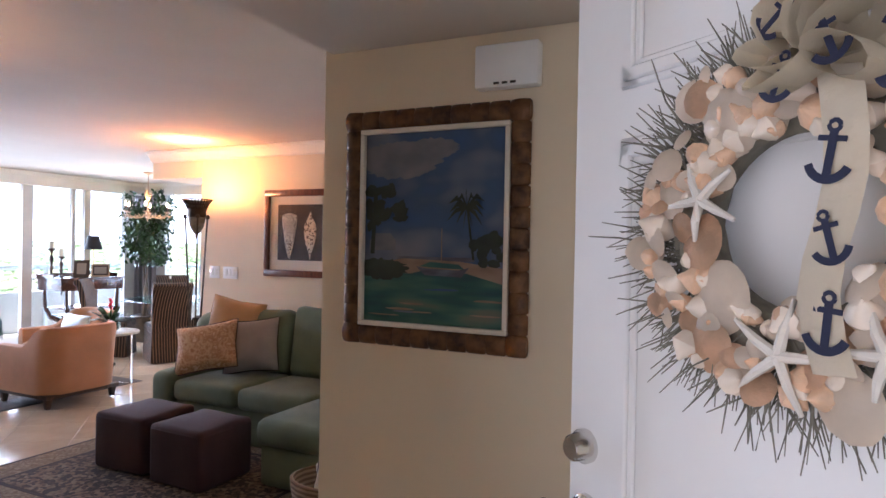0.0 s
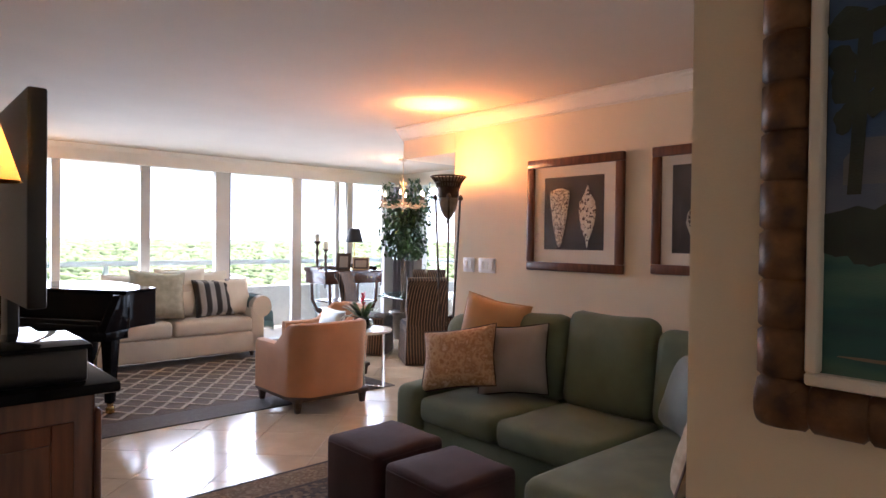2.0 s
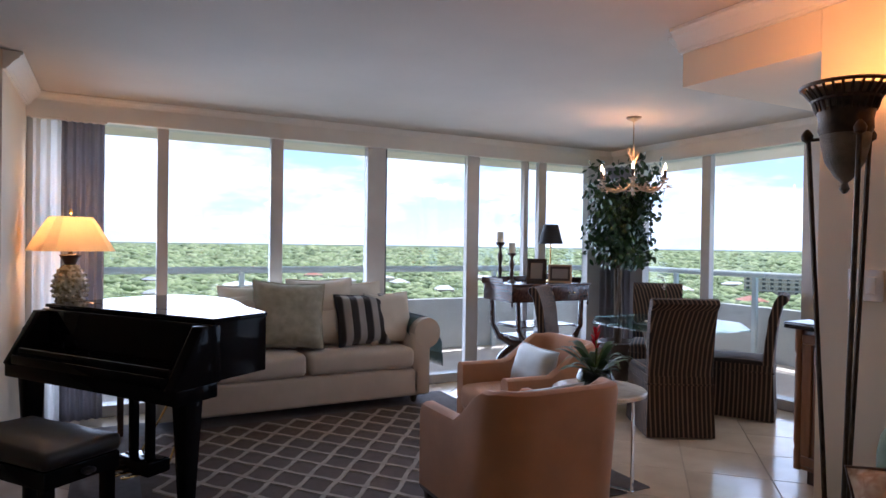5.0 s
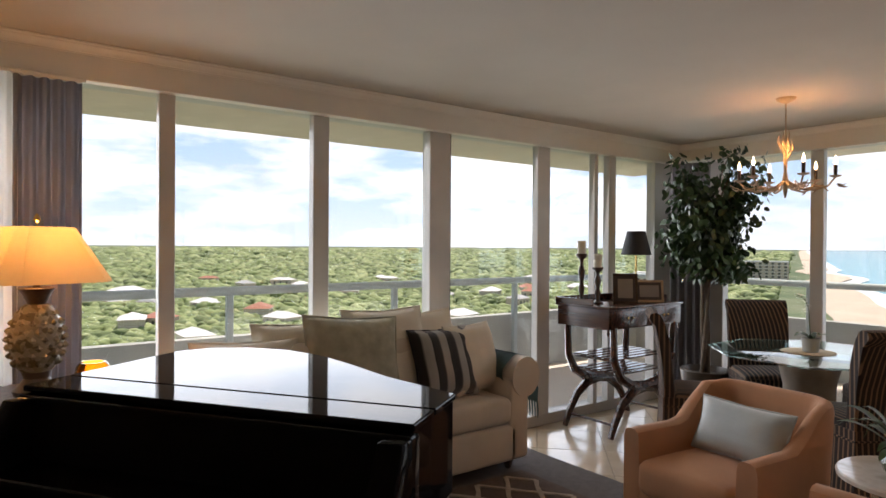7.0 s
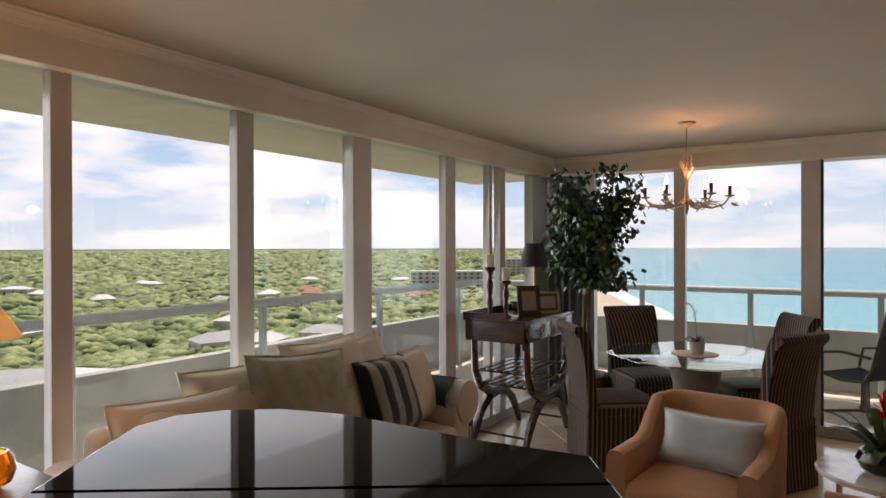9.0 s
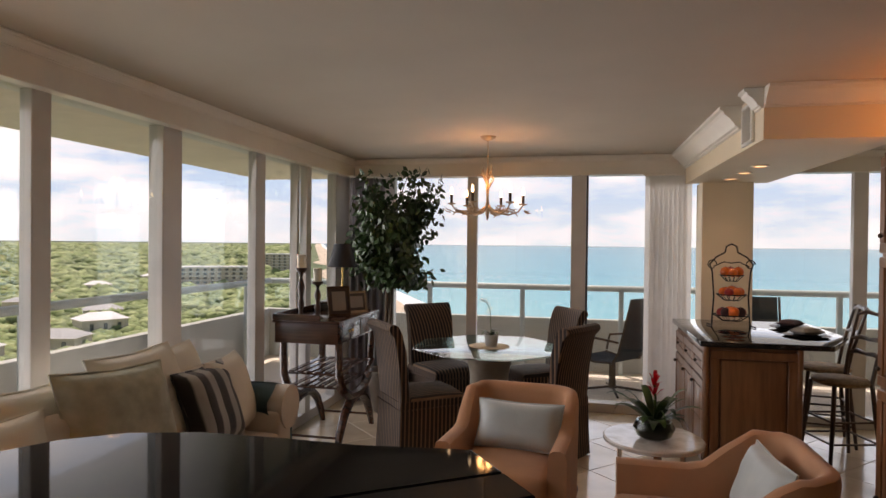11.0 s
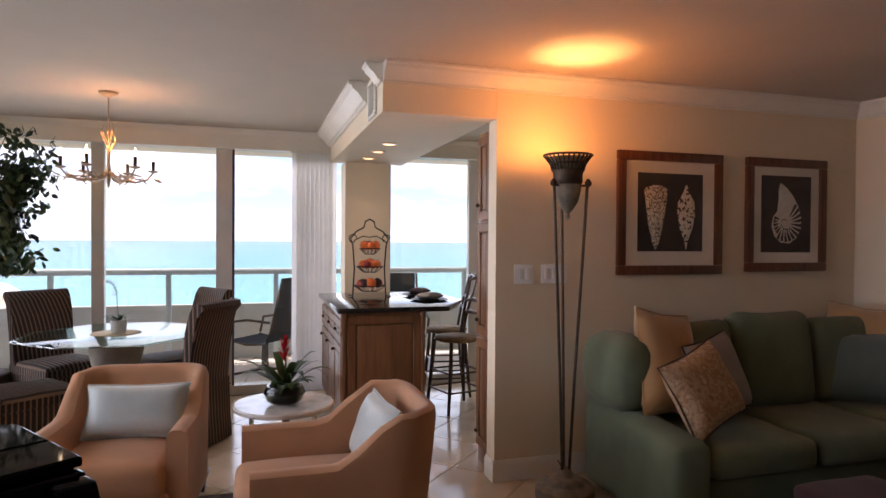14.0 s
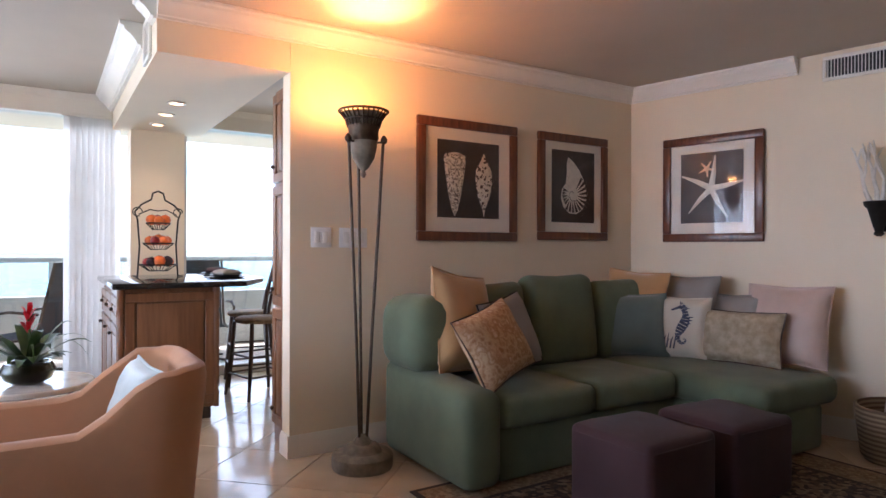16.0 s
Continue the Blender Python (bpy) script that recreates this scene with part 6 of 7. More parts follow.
candlestick(-7.20, 6.53, 0.41)
candlestick(-7.09, 6.60, 0.30)
dl = thing("desk_lamp", pose(-7.06, 7.06, DT), "small brass desk lamp with a black silk shade", "table lamp")
part("base", lathe(bmesh.new(), [(0.06, 0), (0.062, 0.012), (0.025, 0.03), (0.012, 0.05), (0.016, 0.12), (0.008, 0.16), (0.007, 0.44)], n=18), BRASS, dl)
part("shade", lathe(bmesh.new(), [(0.128, 0.40), (0.125, 0.405), (0.075, 0.60), (0.073, 0.60), (0.070, 0.598), (0.122, 0.402)], n=28), BLKSHADE, dl)


def photo_frame(x, y, w, h, rz, mat):
    ob = thing("photo_frame", pose(x, y, DT, 0, 0, rz) @ pose(0, 0, 0, -12), "small standing photo frame on the desk", "photo frame", "photo frames")
    for a, b in (((-w / 2, -0.01, 0), (w / 2, 0.006, 0.02)), ((-w / 2, -0.01, h - 0.02), (w / 2, 0.006, h)), ((-w / 2, -0.01, 0.02), (-w / 2 + 0.02, 0.006, h - 0.02)), ((w / 2 - 0.02, -0.01, 0.02), (w / 2, 0.006, h - 0.02))):
        part("frame", B(a, b, 0.003, 1), mat, ob)
    part("photo", B((-w / 2 + 0.02, -0.004, 0.02), (w / 2 - 0.02, 0.004, h - 0.02)), PRINT, ob)
    part("mat_board", B((-w / 2 + 0.04, -0.006, 0.045), (w / 2 - 0.04, -0.0042, h - 0.045)), GREYP, ob)


photo_frame(-6.99, 6.83, 0.20, 0.25, 45, BRONZE)
photo_frame(-6.95, 7.10, 0.24, 0.19, 50, CORALM)
bx = thing("desk_box", pose(-7.26, 7.24, DT), "dark wooden keepsake box on the desk", "box")
part("body", B((-0.07, -0.09, 0), (0.07, 0.09, 0.06), 0.006), WALNUT, bx)
part("lid", B((-0.075, -0.095, 0.061), (0.075, 0.095, 0.085), 0.015, 3), WALNUT, bx)
cp = thing("glass_cup", pose(-7.26, 7.14, DT), "small clear glass on the desk", "glass")
part("cup", lathe(bmesh.new(), [(0.025, 0), (0.03, 0.003), (0.034, 0.08), (0.031, 0.08), (0.027, 0.008)], n=18), CLEAR, cp)

# ---- kitchen side ----
isl = thing("kitchen_island", pose(0, 0, 0), "honey maple kitchen island cabinet with raised panels", "kitchen island")
part("body", B((-4.15, 6.70, 0.09), (-3.52, 8.00, 0.938), 0.004), MAPLE, isl)
part("toe_kick", B((-4.11, 6.74, 0), (-3.56, 7.98, 0.09)), WALNUT, isl)


def raised_panel(nm, m, w, h, parent, t=0.02, knob=None):
    """A framed panel facing local -y with its lower left corner at the origin."""
    d = part(nm, turned(B((0, -t * 0.4, 0), (w, 0, h), 0.002, 1), m), MAPLE, parent)
    f = 0.06
    for a, b in (((0, -t, 0), (w, -t * 0.4, f)), ((0, -t, h - f), (w, -t * 0.4, h)), ((0, -t, f), (f, -t * 0.4, h - f)), ((w - f, -t, f), (w, -t * 0.4, h - f))):
        part("panel_frame", turned(B(a, b, 0.004, 1), m), MAPLE, d)
    part("groove", turned(B((f, -t * 0.5, f), (w - f, -t * 0.41, h - f)), m), GLAZE, d)
    part("field", turned(B((f + 0.014, -t * 0.85, f + 0.014), (w - f - 0.014, -t * 0.5, h - f - 0.014), 0.006, 2), m), MAPLE, d)
    if knob:
        part("knob", turned(lathe(bmesh.new(), [(0.005, 0), (0.014, 0.01), (0.012, 0.02), (0.003, 0.025)], n=12), m @ pose(knob[0], -t, knob[1], 90)), BRONZE, d)


raised_panel("end_panel", pose(-4.12, 6.699, 0.12), 0.57, 0.79, isl)
for i in range(3):
    raised_panel("drawer", pose(-4.151, 7.99 - 0.43 * i, 0.70, 0, 0, -90), 0.42, 0.18, isl, 0.018, (0.19, 0.09))
    raised_panel("door", pose(-4.151, 7.99 - 0.43 * i, 0.11, 0, 0, -90), 0.42, 0.575, isl, 0.018, (0.05, 0.5))
for sx in (-4.145, -3.535):
    part("corner_post", lathe(bmesh.new(), [(0.02, 0.09), (0.022, 0.2), (0.016, 0.22), (0.022, 0.25), (0.022, 0.75), (0.016, 0.78), (0.024, 0.80), (0.024, 0.937)], (sx, 6.695, 0), 12), MAPLE, isl)
wt = solid("countertop", slab([(-4.20, 6.62), (-3.34, 6.62), (-3.08, 7.10), (-3.08, 8.01), (-4.20, 8.01)], 0.939, 0.979, 0.008), GRANITE, "polished black granite countertop on the island", "countertop")
tc_ = thing("tall_cabinet", pose(0, 0, 0), "tall honey maple pantry cabinet beside the opening", "cabinet")
part("body", B((-3.335, YS + 0.135, 0.0), (-2.8, 5.98, 2.2), 0.004), MAPLE, tc_)
for z, h in ((0.12, 0.72), (0.86, 0.74), (1.62, 0.55)):
    raised_panel("door", pose(-3.336, 5.97, z, 0, 0, -90), 0.235, h, tc_, 0.02, (0.04, 0.1))


def stool(x, y, rz):
    ob = thing("bar_stool", pose(x, y, 0, 0, 0, rz), "dark wooden bar stool with a ladder back and rush seat", "bar stool", "bar stools")
    part("seat", lathe(bmesh.new(), [(0.17, 0.60), (0.195, 0.61), (0.20, 0.63), (0.18, 0.645)], n=22), RUSH, ob)
    for i, (sx, sy) in enumerate(((-1, -1), (1, -1), (1, 1), (-1, 1))):
        part("leg", tube(bmesh.new(), [(sx * 0.20, sy * 0.19, 0), (sx * 0.165, sy * 0.16, 0.35), (sx * 0.145, sy * 0.14, 0.61)], [0.013, 0.018, 0.016], 8), WALNUT, ob)
    for z, k in ((0.18, 0.183), (0.34, 0.167)):
        for a, b in (((-1, -1), (1, -1)), ((1, -1), (1, 1)), ((1, 1), (-1, 1)), ((-1, 1), (-1, -1))):
            part("rung", tube(bmesh.new(), [(a[0] * k, a[1] * k * 0.96, z), (b[0] * k, b[1] * k * 0.96, z)], 0.009, 6), WALNUT, ob)
    for s in (-1, 1):
        part("back_post", tube(bmesh.new(), [(0.13, s * 0.15, 0.60), (0.165, s * 0.16, 0.80), (0.215, s * 0.175, 0.98), (0.265, s * 0.18, 1.16)], [0.015, 0.015, 0.013, 0.011], 8), WALNUT, ob)
    for x0, z, cr in ((0.25, 1.12, 0.03), (0.20, 0.93, 0.02), (0.172, 0.82, 0.02)):
        bm = bmesh.new()
        tube(bm, [(x0, -0.17, z), (x0 + 0.02, -0.09, z + cr), (x0 + 0.025, 0, z + cr * 0.5), (x0 + 0.02, 0.09, z + cr), (x0, 0.17, z)], [0.011, 0.02, 0.014, 0.02, 0.011], 8)
        part("back_slat", bm, WALNUT, ob)
    return ob


stool(-3.06, 7.28, 14)
stool(-2.99, 7.82, -8)

fk = thing("fruit_rack", pose(-3.80, 7.55, 0.979, 0, 0, 0), "black wrought iron three-tier fruit stand on the counter", "fruit stand")
bm = bmesh.new()
for s in (-1, 1):
    tube(bm, [(s * 0.15, 0, 0), (s * 0.135, 0, 0.25), (s * 0.15, 0, 0.46), (s * 0.17, 0, 0.52), (s * 0.12, 0, 0.58), (s * 0.05, 0, 0.62), (s * 0.04, 0, 0.67), (0, 0, 0.69)], 0.007, 6)
    tube(bm, arc((s * 0.15, 0, 0.52), 0.035, 0, 300, 10), 0.005, 5)
    tube(bm, [(s * 0.15, 0, 0.008), (s * 0.17, -0.1, 0.007)], 0.006, 5)
    tube(bm, [(s * 0.15, 0, 0.008), (s * 0.17, 0.1, 0.007)], 0.006, 5)
tube(bm, [(-0.14, 0, 0.5), (-0.06, 0, 0.54), (0, 0, 0.53), (0.06, 0, 0.54), (0.14, 0, 0.5)], 0.005, 5)
part("frame", bm, IRON, fk)
for z, r in ((0.10, 0.14), (0.27, 0.115), (0.43, 0.09)):
    tier = part("basket_tier", tube(bmesh.new(), arc((0, -0.02, z), r, 0, 360, 24, "xy"), 0.005, 5), IRON, fk)
    for k in range(6):
        a = k * math.pi / 6
        part("wire", tube(bmesh.new(), [(r * math.cos(a), -0.02 + r * math.sin(a), z), (0.5 * r * math.cos(a), -0.02 + 0.5 * r * math.sin(a), z - 0.05), (-0.5 * r * math.cos(a), -0.02 - 0.5 * r * math.sin(a), z - 0.05), (-r * math.cos(a), -0.02 - r * math.sin(a), z)], 0.003, 4), IRON, tier)
fr2 = random.Random(4)
for z, r, n in ((0.07, 0.13, 9), (0.24, 0.105, 7), (0.40, 0.08, 5)):
    for i in range(n):
        a, q = 2 * math.pi * i / (n - 1), 0 if i == n - 1 else r * 0.62
        f = thing("fruit", pose(-3.80 + q * math.cos(a), 7.53 + q * math.sin(a), 0.979 + z + 0.012), "ripe round fruit in the iron stand", "fruit", "fruit in the stand")
        rr = 0.043 * fr2.uniform(0.85, 1.1)
        part("flesh", lathe(bmesh.new(), [(0.006, 0.003), (rr * 0.75, rr * 0.35), (rr, rr), (rr * 0.8, rr * 1.6), (0.3 * rr, rr * 1.92), (0.1 * rr, rr * 1.86)], n=12), PLUM if z < 0.1 and i % 2 else RED if i % 3 == 1 else ORANGE, f)
        part("stalk", tube(bmesh.new(), [(0, 0, rr * 1.85), (0.002, 0, rr * 2.1)], 0.002, 5), BARK, f)
for i, (x, y) in enumerate(((-3.38, 7.05), (-3.34, 7.55))):
    pl = thing("place_setting", pose(x, y, 0.979, 0, 0, 20 * i), "dark plate on a charger with a folded napkin", "plate", "place settings")
    part("charger", lathe(bmesh.new(), [(0.10, 0), (0.155, 0.012), (0.16, 0.016), (0.10, 0.008)], n=32), BRONZE, pl)
    part("plate", lathe(bmesh.new(), [(0.08, 0.010), (0.125, 0.026), (0.128, 0.03), (0.08, 0.018)], n=32), BLACK, pl)
    bm = pillow_bm(0.20, 0.14, 0.05, 31 + i, 8)
    part("napkin", turned(bm, pose(0, 0, 0.045, 90, 0, 30)), PLUM if i else GREYP, pl)
for yy in (6.78, 7.22, 7.68):
    ob = thing("downlight", pose(-3.79, yy, BEAM), "small round recessed downlight in the beam", "downlight", "beam downlights")
    part("ring", lathe(bmesh.new(), [(0.06, -0.001), (0.062, -0.008), (0.045, -0.010), (0.044, -0.002)], n=24), TRIM, ob)
    part("lens", lathe(bmesh.new(), [(0.043, -0.001), (0.043, -0.005), (0.02, -0.006)], n=20), DOWN, ob)

# ---- curtains and blinds ----


def drape(name, x0, y0, x1, y1, z0, z1, folds, depth, mat, label):
    ob = thing(name, pose(0, 0, 0), label, "curtain")
    bm = bmesh.new()
    a, b = Vector((x0, y0, 0)), Vector((x1, y1, 0))
    n = (b - a).normalized().cross(Vector((0, 0, 1)))
    cols = []
    for i in range(folds * 6 + 1):
        t = i / (folds * 6)
        p = a.lerp(b, t)
        cols.append([bm.verts.new(p + n * depth * math.sin(2 * math.pi * folds * t) * (0.75 + 0.25 * math.sin(z * 2 + i)) + Vector((0, 0, z))) for z in np.linspace(z0, z1, 8)])
    for p, q in zip(cols, cols[1:]):
        for j in range(7):
            bm.faces.new((p[j], p[j + 1], q[j + 1], q[j]))
    bmesh.ops.solidify(bm, geom=bm.faces[:], thickness=0.004)
    part("cloth", bm, mat, ob)
    part("headrail", B((min(x0, x1) - 0.015, min(y0, y1) - 0.015, z1), (max(x0, x1) + 0.015, max(y0, y1) + 0.015, z1 + 0.02), 0.003, 1), TRIM, ob)
    return ob


drape("sheer_curtain", -7.36, 2.50, -7.36, 2.70, 0.02, 2.31, 3, 0.03, SHEER, "sheer white curtain gathered beside the wall")
drape("grey_drape", -7.38, 2.68, -7.38, 2.97, 0.02, 2.31, 5, 0.035, GREYCUR, "grey drape gathered at the end of the glass")
drape("corner_drape", -7.34, 7.98, -7.02, 8.14, 0.02, 2.31, 5, 0.03, GREYCUR, "grey drape gathered in the window corner")
bl = thing("vertical_blind", pose(0, 0, 0), "stack of white vertical blind vanes beside the beam", "blind")
for i in range(9):
    part("vane", turned(B((-0.044, -0.001, 0.03), (0.044, 0.001, 2.31)), pose(-4.40 + 0.043 * i, YN - 0.10, 0, 0, 0, 22)), VANE, bl)
part("headrail", B((-4.46, YN - 0.13, 2.31), (-4.0, YN - 0.085, 2.333), 0.003, 1), TRIM, bl)

# ---- balcony chairs ----


def sling_chair(x, y, rz):
    ob = thing("balcony_chair", pose(x, y, -0.03, 0, 0, rz), "dark mesh sling lounge chair on the balcony", "chair", "balcony chairs")
    bm = bmesh.new()
    pr_ = [(0.28, 0.40), (0.05, 0.36), (-0.18, 0.38), (-0.26, 0.5), (-0.34, 0.8), (-0.42, 1.10)]
    g = [[bm.verts.new((x_, y_, z_)) for y_, z_ in pr_] for x_ in (-0.24, 0.24)]
    for j in range(5):
        bm.faces.new((g[0][j], g[0][j + 1], g[1][j + 1], g[1][j]))
    bmesh.ops.solidify(bm, geom=bm.faces[:], thickness=0.006)
    part("sling", bm, MESHCH, ob)
    for s in (-1, 1):
        part("side_frame", tube(bmesh.new(), [(s * 0.26, y_, z_) for y_, z_ in pr_], 0.014, 8), BRONZE, ob)
        part("armrest", tube(bmesh.new(), [(s * 0.30, -0.28, 0.62), (s * 0.31, 0.0, 0.64), (s * 0.30, 0.25, 0.60), (s * 0.28, 0.28, 0.42)], 0.014, 8), BRONZE, ob)
        part("base_leg", tube(bmesh.new(), [(0, 0.0, 0.06), (s * 0.25, 0.25 * s, 0.015)], 0.014, 8), BRONZE, ob)
        part("base_leg", tube(bmesh.new(), [(0, 0.0, 0.06), (s * 0.25, -0.25 * s, 0.015)], 0.014, 8), BRONZE, ob)
    part("swivel", lathe(bmesh.new(), [(0.05, 0.04), (0.04, 0.1), (0.035, 0.34), (0.08, 0.36)], n=14), BRONZE, ob)


sling_chair(-4.66, 9.35, 52)
sling_chair(-3.1, 9.35, 175)

# ---- hall: painting, chime, door with wreath ----
pt = thing("seascape_painting", pose(0.542, YH - 0.002, 1.648), "tropical seascape painting with palms in a carved bamboo-style frame", "painting")
PW, PH, PF = 0.745, 0.885, 0.070
for vert in (0, 1):
    for s in (-1, 1):
        ln = (PH if vert else PW)
        n = 12 if vert else 10
        for i in range(n):
            u0 = -ln / 2 + ln * i / n
            u1 = u0 + ln / n
            bm = bmesh.new()
            tube(bm, [(0, 0, 0.0), (0, 0, 0.006), (0, 0, ln / n - 0.006), (0, 0, ln / n)], [PF * 0.43, PF * 0.53, PF * 0.53, PF * 0.43], 12)
            for v in bm.verts:
                v.co.y = v.co.y * 0.55 - 0.012
            m = pose(s * (PW / 2 - PF / 2), 0, u0) if vert else pose(u0, 0, s * (PH / 2 - PF / 2), 0, 90, 0)
            part("bamboo_segment", turned(bm, m), GILT, pt)
part("backing", B((-PW / 2 + 0.02, -0.008, -PH / 2 + 0.02), (PW / 2 - 0.02, 0.0, PH / 2 - 0.02)), WALNUT, pt)
iw, ih = PW / 2 - PF, PH / 2 - PF
for a, b in (((-iw, -0.03, ih - 0.018), (iw, -0.008, ih)), ((-iw, -0.03, -ih), (iw, -0.008, -ih + 0.018)), ((-iw, -0.03, -ih + 0.018), (-iw + 0.018, -0.008, ih - 0.018)), ((iw - 0.018, -0.03, -ih + 0.018), (iw, -0.008, ih - 0.018))):
    part("liner", B(a, b, 0.003, 1), MATB, pt)


def oil(name, cols, scale, stretch):
    m = patchy(name, cols, scale, 0.55, 0.25, False)
    nt = m.node_tree
    tcn = [n for n in nt.nodes if n.type == "TEX_COORD"][0]
    mp = nt.nodes.new("ShaderNodeMapping")
    mp.inputs["Scale"].default_value = stretch
    nt.links.new(tcn.outputs["Object"], mp.inputs["Vector"])
    for n in nt.nodes:
        if n.type == "TEX_NOISE":
            nt.links.new(mp.outputs["Vector"], n.inputs["Vector"])
    return m


SKYO = oil("painted_stormy_sky", [(0.035, 0.10, 0.26), (0.055, 0.10, 0.19), (0.22, 0.22, 0.26)], 3.2, (1, 1, 1.6))
SEAO = oil("painted_green_sea", [(0.012, 0.05, 0.07), (0.02, 0.10, 0.09), (0.07, 0.16, 0.12), (0.16, 0.17, 0.12)], 5, (0.6, 1, 3))
SANDO = oil("painted_sand", [(0.22, 0.14, 0.10), (0.36, 0.26, 0.19)], 9, (1, 1, 2))
DARKO = oil("painted_dark_foliage", [(0.012, 0.022, 0.018), (0.035, 0.05, 0.035)], 12, (1, 1, 1))
HULLO = oil("painted_boat", [(0.05, 0.05, 0.07), (0.16, 0.17, 0.22)], 10, (1, 1, 3))
CLOUDO = oil("painted_cloud", [(0.11, 0.12, 0.16), (0.24, 0.23, 0.24)], 7, (1, 1, 1.5))


def paint(name, mat, poly, lay):
    """A flat patch of paint: polygon over the picture, 0..1 from its lower left corner."""
    w, h = 2 * (iw - 0.018), 2 * (ih - 0.018)
    bm = prism(bmesh.new(), [(-w / 2 + u * w, -(-h / 2 + v * h)) for u, v in poly], 0, 0.0008)
    part(name, turned(bm, pose(0, -0.0085 - 0.0012 * lay, 0, -90, 0, 0) @ Matrix.Diagonal((1, 1, 1, 1))), mat, pt)


def blob(cx, cy, rx, ry, n, seed, rough=0.35):
    q = random.Random(seed)
    return [(min(1, max(0, cx + rx * math.cos(2 * math.pi * i / n) * (1 + q.uniform(-rough, rough)))), min(1, max(0, cy + ry * math.sin(2 * math.pi * i / n) * (1 + q.uniform(-rough, rough))))) for i in range(n)]


paint("painted_sky", SKYO, [(0, 0.2), (1, 0.2), (1, 1), (0, 1)], 0)
paint("painted_cloud", CLOUDO, blob(0.26, 0.86, 0.30, 0.10, 60, 1, 0.10), 1)
paint("painted_cloud", CLOUDO, blob(0.50, 0.91, 0.18, 0.055, 60, 2, 0.10), 1.5)
paint("painted_sea", SEAO, [(0, 0), (1, 0), (1, 0.27), (0.6, 0.30), (0, 0.29)], 2)
paint("painted_far_sea", HULLO, [(0.25, 0.33), (0.8, 0.33), (0.8, 0.35), (0.25, 0.35)], 2.6)
paint("painted_beach", SANDO, [(0.1, 0.27), (0.35, 0.26), (0.5, 0.29), (0.75, 0.27), (1, 0.22), (1, 0.30), (0.7, 0.33), (0.3, 0.34), (0.1, 0.31)], 3)
paint("painted_rock", DARKO, blob(0.14, 0.28, 0.19, 0.055, 50, 5, 0.15), 4)
paint("painted_hut", CLOUDO, [(0.04, 0.38), (0.24, 0.38), (0.24, 0.43), (0.2, 0.47), (0.08, 0.47), (0.04, 0.43)], 4.7)
tq = random.Random(6)
for k in range(34):
    cx, cy = tq.choice(((0.06, 0.72), (0.13, 0.66), (0.20, 0.60), (0.05, 0.58), (0.27, 0.58), (0.12, 0.54), (0.17, 0.70)))
    paint("painted_foliage", DARKO, blob(cx + tq.gauss(0, 0.025), cy + tq.gauss(0, 0.03), tq.uniform(0.02, 0.05), tq.uniform(0.012, 0.035), 11, 60 + k, 0.22), 5 + 0.03 * k)
paint("painted_trunk", DARKO, [(0.05, 0.36), (0.08, 0.36), (0.10, 0.7), (0.07, 0.7)], 6.8)
for k in range(14):
    paint("painted_bush", DARKO, blob(0.92 + tq.gauss(0, 0.05), 0.37 + tq.uniform(-0.05, 0.08), tq.uniform(0.03, 0.06), tq.uniform(0.02, 0.04), 11, 110 + k, 0.2), 4.4 + 0.03 * k)
for k in range(9):
    paint("painted_ripple", SKYO if k % 3 == 0 else SANDO, blob(tq.uniform(0.1, 0.9), tq.uniform(0.03, 0.22), tq.uniform(0.05, 0.14), tq.uniform(0.003, 0.007), 14, 140 + k, 0.2), 3.4 + 0.04 * k)
paint("painted_hull", HULLO, [(0.40, 0.30), (0.46, 0.255), (0.72, 0.25), (0.77, 0.30), (0.70, 0.285), (0.48, 0.29)], 7.2)
paint("painted_deck", SEAO, [(0.42, 0.30), (0.74, 0.29), (0.70, 0.315), (0.5, 0.325)], 7.6)
paint("painted_mast", SANDO, [(0.575, 0.31), (0.583, 0.31), (0.58, 0.50), (0.576, 0.50)], 7)
paint("painted_palm_trunk", DARKO, [(0.79, 0.34), (0.805, 0.34), (0.775, 0.50), (0.755, 0.60), (0.745, 0.60), (0.765, 0.48)], 6)
for i in range(13):
    a = i * 2 * math.pi / 13 + 0.2
    rr = 0.15 if i % 2 else 0.12
    ex, ez = 0.75 + rr * math.cos(a), 0.605 + rr * 0.62 * math.sin(a) - 0.03
    mx_, mz = 0.75 + rr * 0.55 * math.cos(a), 0.605 + rr * 0.45 * math.sin(a) + 0.012
    paint("painted_frond", DARKO, [(0.75, 0.598), (mx_, mz - 0.012), (ex, ez), (mx_, mz + 0.014), (0.75, 0.612)], 8 + 0.12 * i)

cb = thing("door_chime", pose(0.832, YH - 0.002, 2.205), "white plastic door chime box on the hall wall", "door chime")
part("cover", B((-0.115, -0.055, -0.075), (0.115, 0.0, 0.075), 0.008), PLASTIC, cb)
for i in (-1, 0, 1):
    part("slot", B((-0.012 + 0.03 * i, -0.057, -0.066), (0.008 + 0.03 * i, -0.054, -0.058)), BLACK, cb)

DOORM = pose(1.345, 1.775, 0.05, 0, 0, math.degrees(math.atan2(-0.601, 0.797)) + 1.5)
do = thing("door_1", DOORM, "open white panelled entrance door with chrome hardware", "door", "", "structure")
part("leaf", B((0, 0.0, 0.01), (0.86, 0.042, 2.05), 0.003, 1), SATIN, do)


